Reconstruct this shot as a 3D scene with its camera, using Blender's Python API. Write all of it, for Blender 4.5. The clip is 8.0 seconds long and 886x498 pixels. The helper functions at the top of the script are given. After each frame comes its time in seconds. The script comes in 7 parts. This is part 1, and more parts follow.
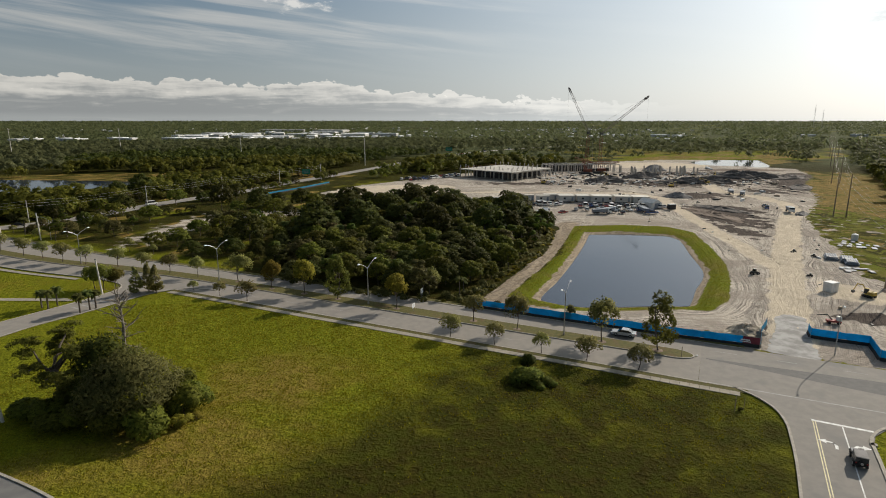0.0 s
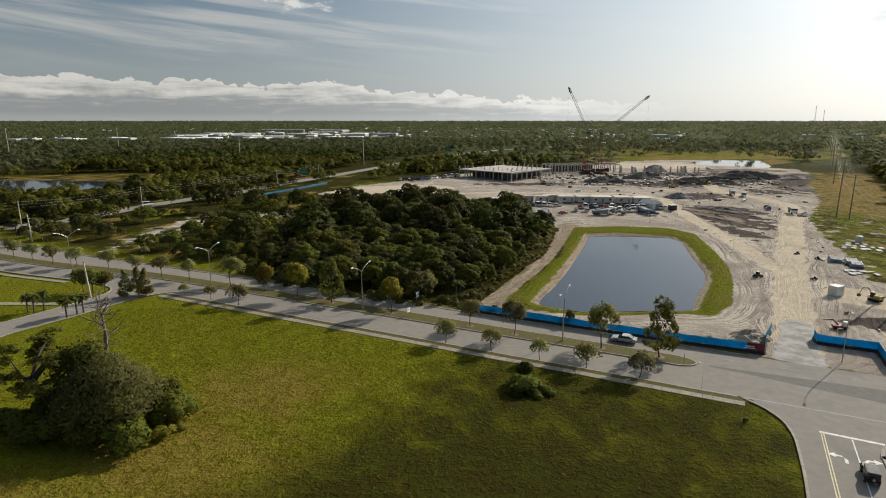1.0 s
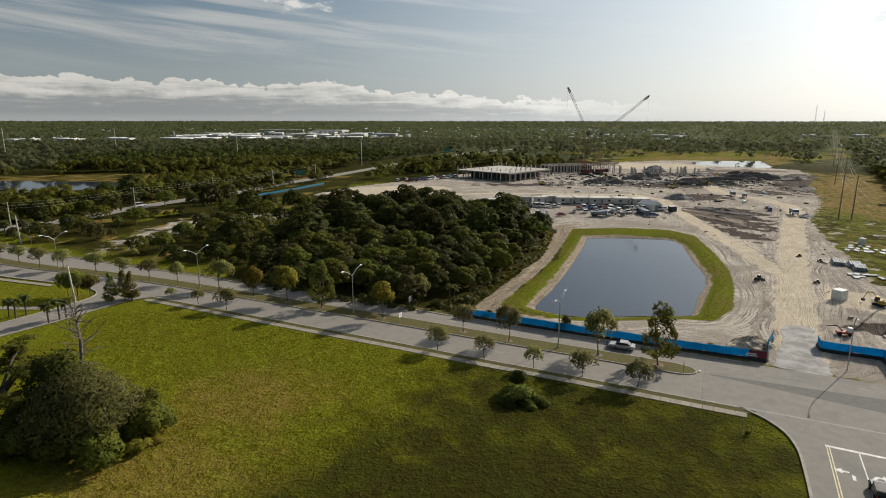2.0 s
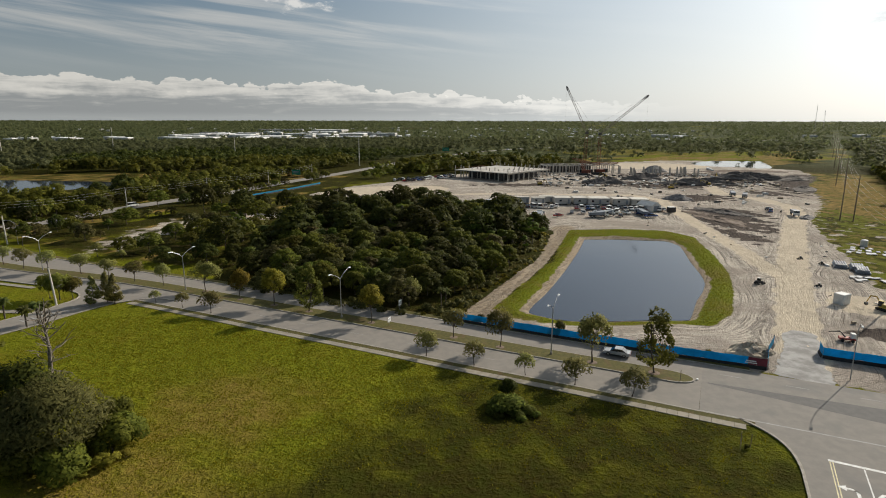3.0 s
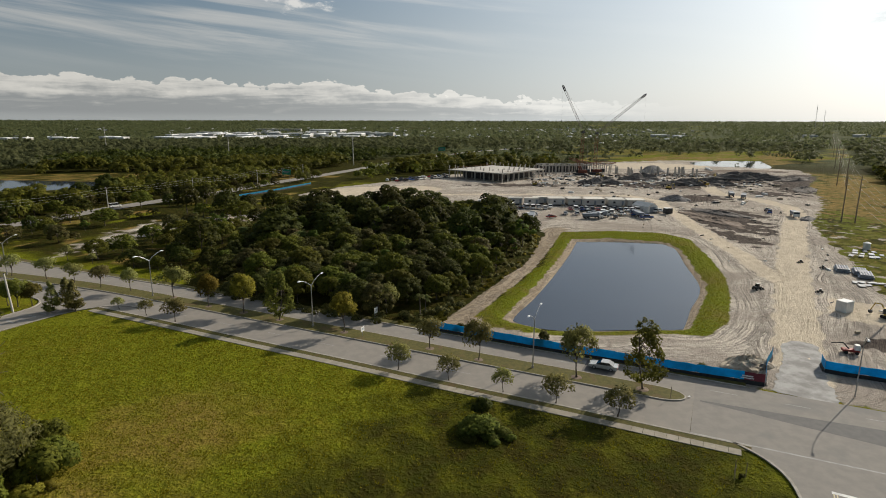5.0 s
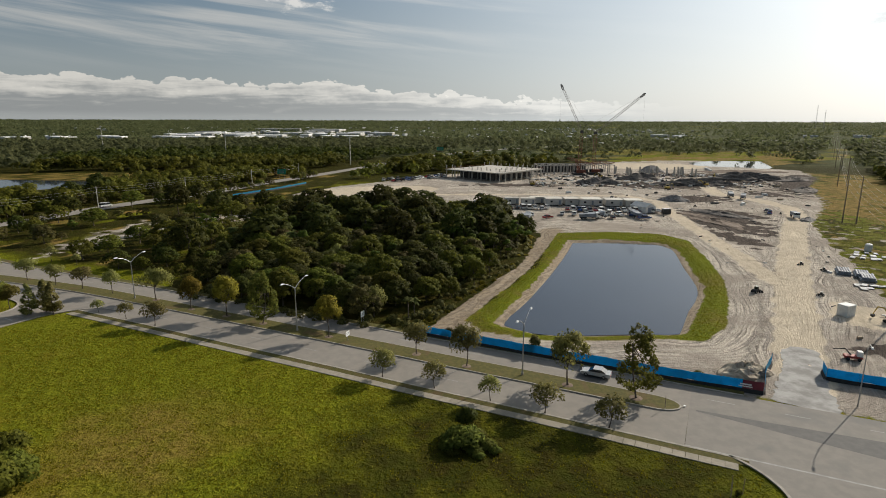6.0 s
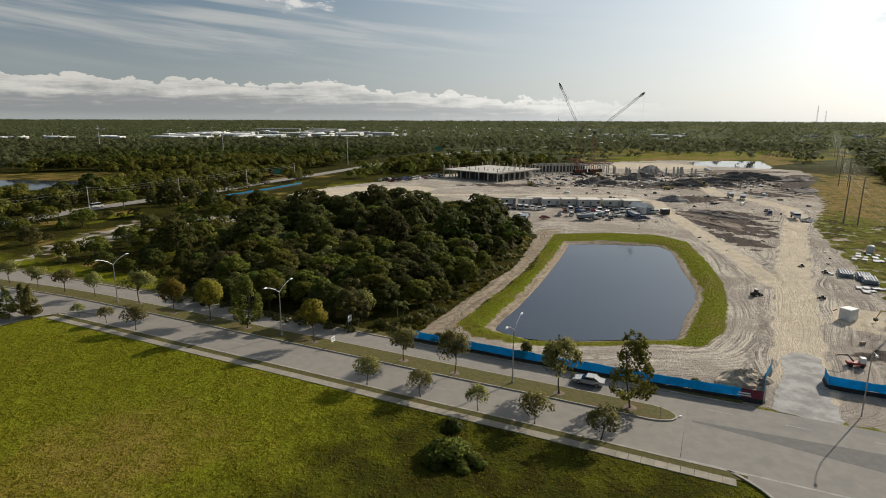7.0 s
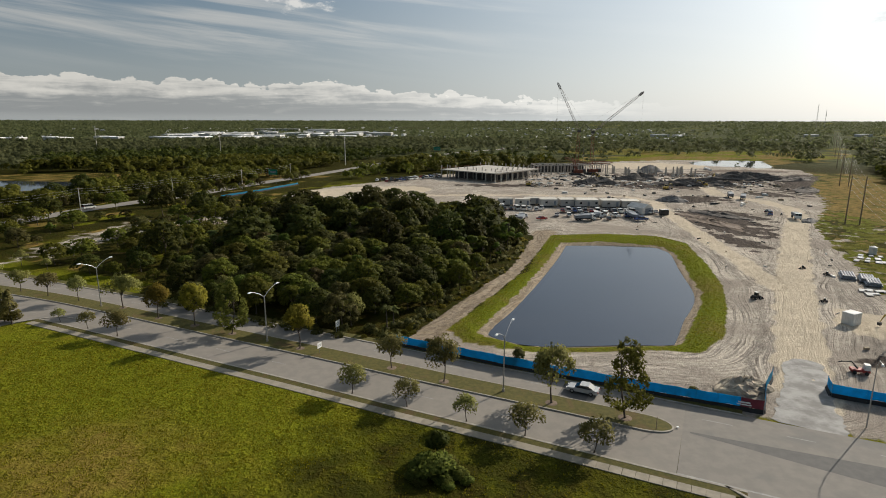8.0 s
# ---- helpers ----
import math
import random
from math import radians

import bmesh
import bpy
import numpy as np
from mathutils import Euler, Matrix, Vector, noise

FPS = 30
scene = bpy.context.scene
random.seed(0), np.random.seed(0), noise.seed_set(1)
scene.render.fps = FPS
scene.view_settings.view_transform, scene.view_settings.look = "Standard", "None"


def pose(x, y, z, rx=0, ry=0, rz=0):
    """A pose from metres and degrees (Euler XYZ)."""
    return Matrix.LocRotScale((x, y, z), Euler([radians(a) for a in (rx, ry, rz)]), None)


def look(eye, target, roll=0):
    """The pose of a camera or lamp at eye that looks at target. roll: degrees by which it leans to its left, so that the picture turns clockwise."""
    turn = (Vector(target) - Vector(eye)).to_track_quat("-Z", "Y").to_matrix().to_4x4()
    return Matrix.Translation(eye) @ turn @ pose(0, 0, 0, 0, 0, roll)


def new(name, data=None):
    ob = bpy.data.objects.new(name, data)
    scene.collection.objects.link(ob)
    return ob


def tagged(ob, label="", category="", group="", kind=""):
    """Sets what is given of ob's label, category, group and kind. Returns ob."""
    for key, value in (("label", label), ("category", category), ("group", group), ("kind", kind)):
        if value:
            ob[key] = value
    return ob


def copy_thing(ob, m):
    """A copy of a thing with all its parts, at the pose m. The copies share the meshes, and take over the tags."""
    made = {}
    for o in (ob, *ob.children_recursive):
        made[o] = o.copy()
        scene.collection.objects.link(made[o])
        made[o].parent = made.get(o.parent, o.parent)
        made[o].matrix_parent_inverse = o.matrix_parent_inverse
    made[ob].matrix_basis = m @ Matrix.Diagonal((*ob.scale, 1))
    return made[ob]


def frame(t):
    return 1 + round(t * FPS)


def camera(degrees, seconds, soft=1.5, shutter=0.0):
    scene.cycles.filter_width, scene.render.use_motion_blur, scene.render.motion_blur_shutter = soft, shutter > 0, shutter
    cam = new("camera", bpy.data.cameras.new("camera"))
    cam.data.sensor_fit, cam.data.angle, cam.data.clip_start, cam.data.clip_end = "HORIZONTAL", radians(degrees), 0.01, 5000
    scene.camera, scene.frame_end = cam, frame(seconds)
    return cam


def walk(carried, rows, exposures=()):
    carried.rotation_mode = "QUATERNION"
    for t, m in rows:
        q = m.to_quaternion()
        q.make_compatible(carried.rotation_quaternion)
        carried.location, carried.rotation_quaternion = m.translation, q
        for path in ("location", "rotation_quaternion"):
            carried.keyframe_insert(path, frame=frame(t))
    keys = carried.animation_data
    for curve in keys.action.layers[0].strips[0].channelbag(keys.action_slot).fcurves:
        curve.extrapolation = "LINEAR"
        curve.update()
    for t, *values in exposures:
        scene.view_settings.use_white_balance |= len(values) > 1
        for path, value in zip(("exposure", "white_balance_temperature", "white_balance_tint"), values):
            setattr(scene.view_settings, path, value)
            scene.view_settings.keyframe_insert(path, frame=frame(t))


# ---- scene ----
cam = camera(75.4, 8.0, 1.0)
PATH = [
    (0, (0.296, -2.427, 42.847), (0.298, -0.476, 42.408), 0.0),
    (0.5, (0.743, -0.802, 42.834), (0.744, 1.149, 42.395), 0.0),
    (1, (1.291, 0.877, 42.809), (1.292, 2.828, 42.37), 0.0),
    (1.5, (1.997, 2.631, 42.773), (1.998, 4.582, 42.335), 0.0),
    (3, (4.948, 8.225, 42.422), (4.948, 10.177, 41.983), 0.1),
    (3.5, (6.033, 10.037, 42.286), (6.033, 11.988, 41.847), 0.1),
    (4, (7.18, 11.939, 42.114), (7.18, 13.891, 41.675), 0.2),
    (4.5, (8.327, 13.805, 41.968), (8.327, 15.757, 41.529), 0.1),
    (6, (11.796, 19.512, 41.283), (11.796, 21.463, 40.844), 0.2),
    (6.5, (12.873, 21.32, 41.126), (12.872, 23.271, 40.688), 0.2),
    (7, (13.91, 23.074, 40.958), (13.909, 25.025, 40.519), 0.2),
    (7.5, (14.853, 24.798, 40.826), (14.851, 26.749, 40.387), 0.2),
    (8, (15.791, 26.488, 40.768), (15.789, 28.44, 40.329), 0.1),
]
walk(cam, [(t, look(eye, target, roll)) for t, eye, target, roll in PATH])
scene.view_settings.exposure = 0.0

# ---- light: low morning sun behind the haze, sky with a cloud bank on the horizon ----
SUN_AZ, SUN_EL = radians(49), radians(28)
SUN_DIR = Vector((math.sin(SUN_AZ) * math.cos(SUN_EL), math.cos(SUN_AZ) * math.cos(SUN_EL), math.sin(SUN_EL)))


class Nodes:
    """Short hand for building a node tree."""

    def __init__(self, tree):
        self.t = tree
        self.n, self.l = tree.nodes, tree.links

    def add(self, kind, **props):
        node = self.n.new(kind)
        if "operation" in props:
            node.operation = props["operation"]
        if "use_clamp" in props:
            node.use_clamp = props["use_clamp"]
        if "interpolation_type" in props:
            node.interpolation_type = props["interpolation_type"]
        if "data_type" in props:
            node.data_type = props["data_type"]
        if "attribute_name" in props:
            node.attribute_name = props["attribute_name"]
        return node

    def put(self, value, socket):
        if isinstance(value, bpy.types.NodeSocket):
            self.l.new(value, socket)
        elif value is not None:
            socket.default_value = value

    def math(self, op, a, b=None, c=None, clamp=False):
        node = self.add("ShaderNodeMath", operation=op, use_clamp=clamp)
        for v, s in zip((a, b, c), node.inputs):
            self.put(v, s)
        return node.outputs[0]

    def step(self, v, lo, hi, out0=0.0, out1=1.0):
        node = self.add("ShaderNodeMapRange", interpolation_type="SMOOTHSTEP")
        for i, x in enumerate((v, lo, hi, out0, out1)):
            self.put(x, node.inputs[i])
        return node.outputs[0]

    def mix(self, f, a, b):
        node = self.add("ShaderNodeMix", data_type="RGBA")
        self.put(f, node.inputs[0])
        for v, s in ((a, node.inputs[6]), (b, node.inputs[7])):
            self.put((*v, 1) if isinstance(v, tuple) and len(v) == 3 else v, s)
        return node.outputs[2]

    def noise(self, vec, scale, detail=4.0, rough=0.55, distort=0.0):
        node = self.add("ShaderNodeTexNoise")
        self.put(vec, node.inputs["Vector"])
        for k, v in (("Scale", scale), ("Detail", detail), ("Roughness", rough), ("Distortion", distort)):
            node.inputs[k].default_value = v
        return node.outputs[0]

    def xyz(self, x, y, z):
        node = self.add("ShaderNodeCombineXYZ")
        for v, s in zip((x, y, z), node.inputs):
            self.put(v, s)
        return node.outputs[0]

    def scaled(self, vec, s):
        node = self.add("ShaderNodeVectorMath", operation="MULTIPLY")
        self.put(vec, node.inputs[0])
        node.inputs[1].default_value = s
        return node.outputs[0]


def make_world():
    world = bpy.data.worlds.new("sky")
    world.use_nodes = True
    scene.world = world
    g = Nodes(world.node_tree)
    back = world.node_tree.nodes["Background"]
    d = g.add("ShaderNodeTexCoord").outputs["Generated"]
    sep = g.add("ShaderNodeSeparateXYZ")
    g.put(d, sep.inputs[0])
    x, y, z = sep.outputs
    az = g.math("ARCTAN2", x, y)
    flat = g.math("SQRT", g.math("ADD", g.math("MULTIPLY", x, x), g.math("MULTIPLY", y, y)))
    el = g.math("DIVIDE", z, g.math("MAXIMUM", flat, 0.001))
    sky = g.add("ShaderNodeTexSky")
    sky.sky_type, sky.sun_disc, sky.sun_elevation, sky.sun_rotation = "NISHITA", False, SUN_EL, SUN_AZ
    sky.dust_density = 2.0
    base = g.add("ShaderNodeVectorMath", operation="SCALE")
    g.put(sky.outputs[0], base.inputs[0])
    base.inputs[3].default_value = 0.05
    # a plain grey blue veil over the clear sky
    veil = g.mix(g.step(el, 0.0, 0.26), (0.35, 0.39, 0.40), (0.090, 0.178, 0.268))
    veil = g.mix(g.step(el, 0.24, 1.3), veil, (0.045, 0.080, 0.125))
    col = g.mix(0.72, base.outputs[0], veil)
    # thin streaks of high cloud
    tilt = g.math("ADD", el, g.math("MULTIPLY", az, 0.10))
    streak = g.noise(g.xyz(g.math("MULTIPLY", az, 2.2), g.math("MULTIPLY", tilt, 34.0), 0.0), 1.0, 6.0, 0.6, 0.4)
    patch = g.noise(g.xyz(g.math("MULTIPLY", az, 1.6), g.math("MULTIPLY", tilt, 9.0), 3.0), 1.0, 3.0)
    f = g.math("MULTIPLY", g.step(streak, 0.40, 0.66), g.step(patch, 0.34, 0.58))
    f = g.math("MULTIPLY", f, g.step(el, 0.05, 0.14))
    f = g.math("MULTIPLY", f, g.step(az, 0.25, -0.25, 0.18, 1.0))
    col = g.mix(g.math("MULTIPLY", f, 0.75), col, (0.50, 0.50, 0.48))
    # small cumulus high up
    pu = g.noise(g.xyz(g.math("MULTIPLY", az, 26.0), g.math("MULTIPLY", el, 60.0), 7.0), 1.0, 7.0, 0.6)
    dx = g.math("DIVIDE", g.math("ADD", az, 0.238), 0.070)
    dy = g.math("DIVIDE", g.math("ADD", el, -0.181), 0.016)
    r2 = g.math("ADD", g.math("MULTIPLY", dx, dx), g.math("MULTIPLY", dy, dy))
    blob = g.math("SUBTRACT", pu, g.math("MULTIPLY", r2, 0.16))
    col = g.mix(g.step(blob, 0.40, 0.58, 0.0, 0.85), col, (0.66, 0.65, 0.62))
    # small grey cloud near the sun's side
    ex = g.math("DIVIDE", g.math("ADD", az, -0.615), 0.045)
    ey = g.math("DIVIDE", g.math("ADD", el, -0.138), 0.012)
    e2 = g.math("ADD", g.math("MULTIPLY", ex, ex), g.math("MULTIPLY", ey, ey))
    wisp = g.step(g.math("SUBTRACT", pu, g.math("MULTIPLY", e2, 0.16)), 0.36, 0.58)
    # cloud bank along the horizon: bright lumpy tops over a grey body
    lump = g.noise(g.xyz(g.math("MULTIPLY", az, 13.0), g.math("MULTIPLY", el, 30.0), 0.0), 1.0, 8.0, 0.55)
    lump2 = g.noise(g.xyz(g.math("MULTIPLY", az, 44.0), g.math("MULTIPLY", el, 60.0), 2.0), 1.0, 5.0, 0.6)
    top = g.step(az, -0.30, 0.40, 0.064, 0.030)
    top = g.math("ADD", top, g.math("MULTIPLY", g.math("SUBTRACT", lump, 0.5), 0.046))
    top = g.math("ADD", top, g.math("MULTIPLY", g.math("SUBTRACT", lump2, 0.5), 0.020))
    puffs = g.add("ShaderNodeTexVoronoi")
    puffs.feature = "SMOOTH_F1"
    g.put(g.xyz(g.math("MULTIPLY", az, 34.0), g.math("MULTIPLY", el, 48.0), 0.0), puffs.inputs["Vector"])
    puffs.inputs["Scale"].default_value, puffs.inputs["Detail"].default_value, puffs.inputs["Smoothness"].default_value = 1.0, 2.0, 0.2
    puff = g.math("SUBTRACT", 0.45, puffs.outputs["Distance"])
    top = g.math("ADD", top, g.math("MULTIPLY", puff, 0.013))
    below = g.math("SUBTRACT", top, el)
    inside = g.step(below, 0.0, 0.0022)
    inside = g.math("MULTIPLY", inside, g.step(az, 0.42, 0.12))
    body = g.noise(g.xyz(g.math("MULTIPLY", az, 9.0), g.math("MULTIPLY", el, 90.0), 5.0), 1.0, 8.0, 0.62, 0.5)
    shade = g.step(g.math("ADD", g.math("SUBTRACT", below, g.math("MULTIPLY", puff, 0.016)), g.math("MULTIPLY", g.math("SUBTRACT", body, 0.5), 0.078)), 0.004, 0.040)
    bank = g.mix(shade, (0.80, 0.77, 0.70), (0.262, 0.276, 0.278))
    billow = g.add("ShaderNodeTexVoronoi")
    billow.feature = "SMOOTH_F1"
    g.put(g.xyz(g.math("MULTIPLY_ADD", lump, 1.6, g.math("MULTIPLY", az, 58.0)), g.math("MULTIPLY", el, 105.0), 3.0), billow.inputs["Vector"])
    billow.inputs["Scale"].default_value, billow.inputs["Detail"].default_value, billow.inputs["Smoothness"].default_value = 1.0, 3.0, 0.35
    curl = g.step(billow.outputs["Distance"], 0.25, 0.62)
    bank = g.mix(g.math("MULTIPLY", curl, g.step(shade, 0.0, 1.0, 0.38, 0.12)), bank, (0.39, 0.39, 0.375))
    bank = g.mix(g.math("MULTIPLY", g.step(body, 0.54, 0.70), g.step(el, 0.050, 0.020, 0.0, 0.28)), bank, (0.52, 0.51, 0.48))
    bank = g.mix(g.step(el, 0.014, 0.002, 0.0, 0.45), bank, (0.42, 0.44, 0.43))
    col = g.mix(g.math("MULTIPLY", inside, 0.92), col, bank)
    # glow of the hazy sun
    dot = g.add("ShaderNodeVectorMath", operation="DOT_PRODUCT")
    g.put(d, dot.inputs[0])
    dot.inputs[1].default_value = SUN_DIR
    cosang = g.math("MAXIMUM", dot.outputs["Value"], 0.0)
    glow = g.math("ADD", g.math("MULTIPLY", g.math("POWER", cosang, 3.0), 0.74), g.math("MULTIPLY", g.math("POWER", cosang, 20.0), 0.75))
    halo = g.add("ShaderNodeVectorMath", operation="SCALE")
    halo.inputs[0].default_value = (0.96, 0.99, 0.99)
    g.put(glow, halo.inputs[3])
    total = g.add("ShaderNodeVectorMath", operation="ADD")
    g.put(g.mix(g.math("MULTIPLY", wisp, 0.5), col, (0.0, 0.02, 0.04)), total.inputs[0])
    g.put(halo.outputs[0], total.inputs[1])
    g.put(total.outputs[0], back.inputs[0])
    back.inputs[1].default_value = 1.0


make_world()
sun_data = bpy.data.lights.new("sun", "SUN")
sun_data.energy, sun_data.angle, sun_data.color = 4.9, radians(0.6), (1.0, 0.91, 0.77)
sun = new("sun", sun_data)
sun.matrix_world = look(SUN_DIR * 300, (0, 0, 0))


# ---- materials ----
def material(name, a, b=None, scale=1.0, rough=0.8, metal=0.0, bump=0.0, bump_scale=None, spec=0.3, detail=5.0, spots=None, vary=0.0, world_space=True):
    """Two tones of one surface mixed by grain, with fine relief and optional stains; vary: difference from piece to piece."""
    m = bpy.data.materials.new(name)
    m.use_nodes = True
    g = Nodes(m.node_tree)
    p = m.node_tree.nodes["Principled BSDF"]
    b = b or tuple(c * 0.75 for c in a)
    vec = g.add("ShaderNodeNewGeometry").outputs["Position"] if world_space else g.add("ShaderNodeTexCoord").outputs["Object"]
    grain = g.noise(vec, scale, detail, 0.6)
    col = g.mix(g.step(grain, 0.35, 0.65), a, b)
    if spots:
        stain = g.noise(vec, scale * 0.17, 4.0, 0.6, 0.5)
        col = g.mix(g.step(stain, 0.52, 0.70, 0.0, 0.7), col, spots)
    if vary:
        rnd = g.add("ShaderNodeObjectInfo").outputs["Random"]
        hsv = g.add("ShaderNodeHueSaturation")
        g.put(g.math("MULTIPLY_ADD", rnd, vary, 1.0 - vary / 2), hsv.inputs["Value"])
        g.put(col, hsv.inputs["Color"])
        col = hsv.outputs[0]
    g.put(col, p.inputs["Base Color"])
    p.inputs["Roughness"].default_value = rough
    p.inputs["Metallic"].default_value = metal
    p.inputs["Specular IOR Level"].default_value = spec
    if bump:
        bm = g.add("ShaderNodeBump")
        bm.inputs["Strength"].default_value = 1.0
        bm.inputs["Distance"].default_value = bump
        g.put(g.noise(vec, bump_scale or scale * 3, 4.0), bm.inputs["Height"])
        g.put(bm.outputs[0], p.inputs["Normal"])
    return m


def leaf_material(name, dark, light, through_share=0.35):
    m = bpy.data.materials.new(name)
    m.use_nodes = True
    g = Nodes(m.node_tree)
    p = m.node_tree.nodes["Principled BSDF"]
    out = m.node_tree.nodes["Material Output"]
    island = g.add("ShaderNodeNewGeometry").outputs["Random Per Island"]
    rnd = g.add("ShaderNodeObjectInfo").outputs["Random"]
    col = g.mix(island, dark, light)
    hsv = g.add("ShaderNodeHueSaturation")
    g.put(g.math("MULTIPLY_ADD", rnd, 0.05, 0.475), hsv.inputs["Hue"])
    g.put(g.math("MULTIPLY_ADD", rnd, 0.6, 0.7), hsv.inputs["Value"])
    g.put(col, hsv.inputs["Color"])
    g.put(hsv.outputs[0], p.inputs["Base Color"])
    p.inputs["Roughness"].default_value = 0.7
    p.inputs["Specular IOR Level"].default_value = 0.08
    t = g.add("ShaderNodeBsdfTranslucent")
    g.put(hsv.outputs[0], t.inputs[0])
    mixer = g.add("ShaderNodeMixShader")
    mixer.inputs[0].default_value = through_share
    g.put(p.outputs[0], mixer.inputs[1])
    g.put(t.outputs[0], mixer.inputs[2])
    g.put(mixer.outputs[0], out.inputs[0])
    return m


def water_material(name, body, ripple):
    m = bpy.data.materials.new(name)
    m.use_nodes = True
    g = Nodes(m.node_tree)
    p = m.node_tree.nodes["Principled BSDF"]
    pos = g.add("ShaderNodeNewGeometry").outputs["Position"]
    g.put(g.mix(g.noise(pos, 0.05, 3.0), body, tuple(c * 1.5 for c in body)), p.inputs["Base Color"])
    p.inputs["Roughness"].default_value = 0.05
    p.inputs["IOR"].default_value = 1.33
    bm = g.add("ShaderNodeBump")
    bm.inputs["Distance"].default_value = ripple
    g.put(g.noise(pos, 1.3, 4.0), bm.inputs["Height"])
    g.put(bm.outputs[0], p.inputs["Normal"])
    return m


def cloth_material(name, colour):
    """Thin woven screen that lets the light behind it shine through."""
    m = bpy.data.materials.new(name)
    m.use_nodes = True
    g = Nodes(m.node_tree)
    p = m.node_tree.nodes["Principled BSDF"]
    pos = g.add("ShaderNodeNewGeometry").outputs["Position"]
    rnd = g.add("ShaderNodeObjectInfo").outputs["Random"]
    col = g.mix(g.step(g.noise(pos, 0.8, 4.0), 0.3, 0.7), colour, tuple(c * 0.8 for c in colour))
    hsv = g.add("ShaderNodeHueSaturation")
    g.put(g.math("MULTIPLY_ADD", rnd, 0.22, 0.86), hsv.inputs["Value"])
    g.put(col, hsv.inputs["Color"])
    g.put(hsv.outputs[0], p.inputs["Base Color"])
    p.inputs["Roughness"].default_value = 0.7
    t = g.add("ShaderNodeBsdfTranslucent")
    g.put(hsv.outputs[0], t.inputs[0])
    mixer = g.add("ShaderNodeMixShader")
    mixer.inputs[0].default_value = 0.5
    g.put(p.outputs[0], mixer.inputs[1])
    g.put(t.outputs[0], mixer.inputs[2])
    g.put(mixer.outputs[0], m.node_tree.nodes["Material Output"].inputs[0])
    return m


def ground_material():
    """One sheet: meadow, bare sand, haul roads, dark soil, dry grass and woodland floor, told apart by two point attributes."""
    m = bpy.data.materials.new("ground")
    m.use_nodes = True
    g = Nodes(m.node_tree)
    p = m.node_tree.nodes["Principled BSDF"]
    pos = g.add("ShaderNodeNewGeometry").outputs["Position"]
    a = g.add("ShaderNodeAttribute", attribute_name="soil")
    b = g.add("ShaderNodeAttribute", attribute_name="cover")
    sa, sb = g.add("ShaderNodeSeparateColor"), g.add("ShaderNodeSeparateColor")
    g.put(a.outputs["Color"], sa.inputs[0])
    g.put(b.outputs["Color"], sb.inputs[0])
    sand, track, dark = sa.outputs
    lush, dry, wood = sb.outputs
    fine = g.noise(pos, 2.3, 6.0, 0.65)
    mid = g.noise(pos, 0.35, 5.0, 0.6)
    wide = g.noise(pos, 0.045, 4.0, 0.6, 0.4)
    ragged = g.math("MULTIPLY", g.math("SUBTRACT", g.math("ADD", mid, g.math("MULTIPLY", fine, 0.5)), 0.75), 0.55)

    def edge(v):
        return g.step(g.math("ADD", v, g.math("MULTIPLY", ragged, g.math("MULTIPLY", g.math("MULTIPLY", v, g.math("SUBTRACT", 1.0, v)), 4.0))), 0.35, 0.65)

    # meadow
    green = g.mix(g.step(fine, 0.35, 0.7), (0.180, 0.190, 0.011), (0.090, 0.099, 0.007))
    straw = g.mix(fine, (0.240, 0.182, 0.024), (0.145, 0.110, 0.015))
    col = g.mix(g.step(g.math("MULTIPLY_ADD", mid, 0.5, wide), 0.72, 1.05, 0.0, 0.8), green, straw)
    sep = g.add("ShaderNodeSeparateXYZ")
    g.put(pos, sep.inputs[0])
    px, py = sep.outputs[0], sep.outputs[1]
    across = g.math("MULTIPLY_ADD", px, 0.92, g.math("MULTIPLY", py, 0.39))
    ahead = g.math("MULTIPLY_ADD", px, -0.39, g.math("MULTIPLY", py, 0.92))
    swath = g.noise(g.xyz(g.math("MULTIPLY", across, 0.75), g.math("MULTIPLY", ahead, 0.06), 4.0), 1.0, 4.0, 0.6, 0.5)
    col = g.mix(g.step(swath, 0.50, 0.70, 0.0, 0.32), col, (0.098, 0.090, 0.010))
    col = g.mix(g.step(swath, 0.46, 0.34, 0.0, 0.35), col, (0.215, 0.215, 0.016))
    # darker turf, partly painted tree shade, and brown patches, with soft borders
    tone = g.add("ShaderNodeSeparateColor")
    g.put(g.add("ShaderNodeAttribute", attribute_name="tone").outputs["Color"], tone.inputs[0])
    turf, brown, canopy = tone.outputs
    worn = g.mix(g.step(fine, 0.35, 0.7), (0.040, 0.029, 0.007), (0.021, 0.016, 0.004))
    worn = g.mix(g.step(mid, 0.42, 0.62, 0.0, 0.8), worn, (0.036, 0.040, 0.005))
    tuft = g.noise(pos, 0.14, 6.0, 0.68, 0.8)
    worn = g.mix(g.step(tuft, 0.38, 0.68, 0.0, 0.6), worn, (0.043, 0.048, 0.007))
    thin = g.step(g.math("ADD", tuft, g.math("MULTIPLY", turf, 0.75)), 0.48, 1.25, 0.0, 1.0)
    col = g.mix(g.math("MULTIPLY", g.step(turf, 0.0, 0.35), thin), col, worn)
    col = g.mix(g.math("MULTIPLY", brown, g.step(mid, 0.3, 0.6, 0.45, 0.95)), col, g.mix(fine, (0.265, 0.185, 0.042), (0.160, 0.115, 0.027)))
    # lush bank grass
    speck = g.noise(pos, 1.5, 5.0, 0.7)
    blade = g.noise(pos, 5.0, 3.0, 0.7)
    col = g.mix(g.step(speck, 0.52, 0.72, 0.0, 0.6), col, (0.050, 0.058, 0.005))
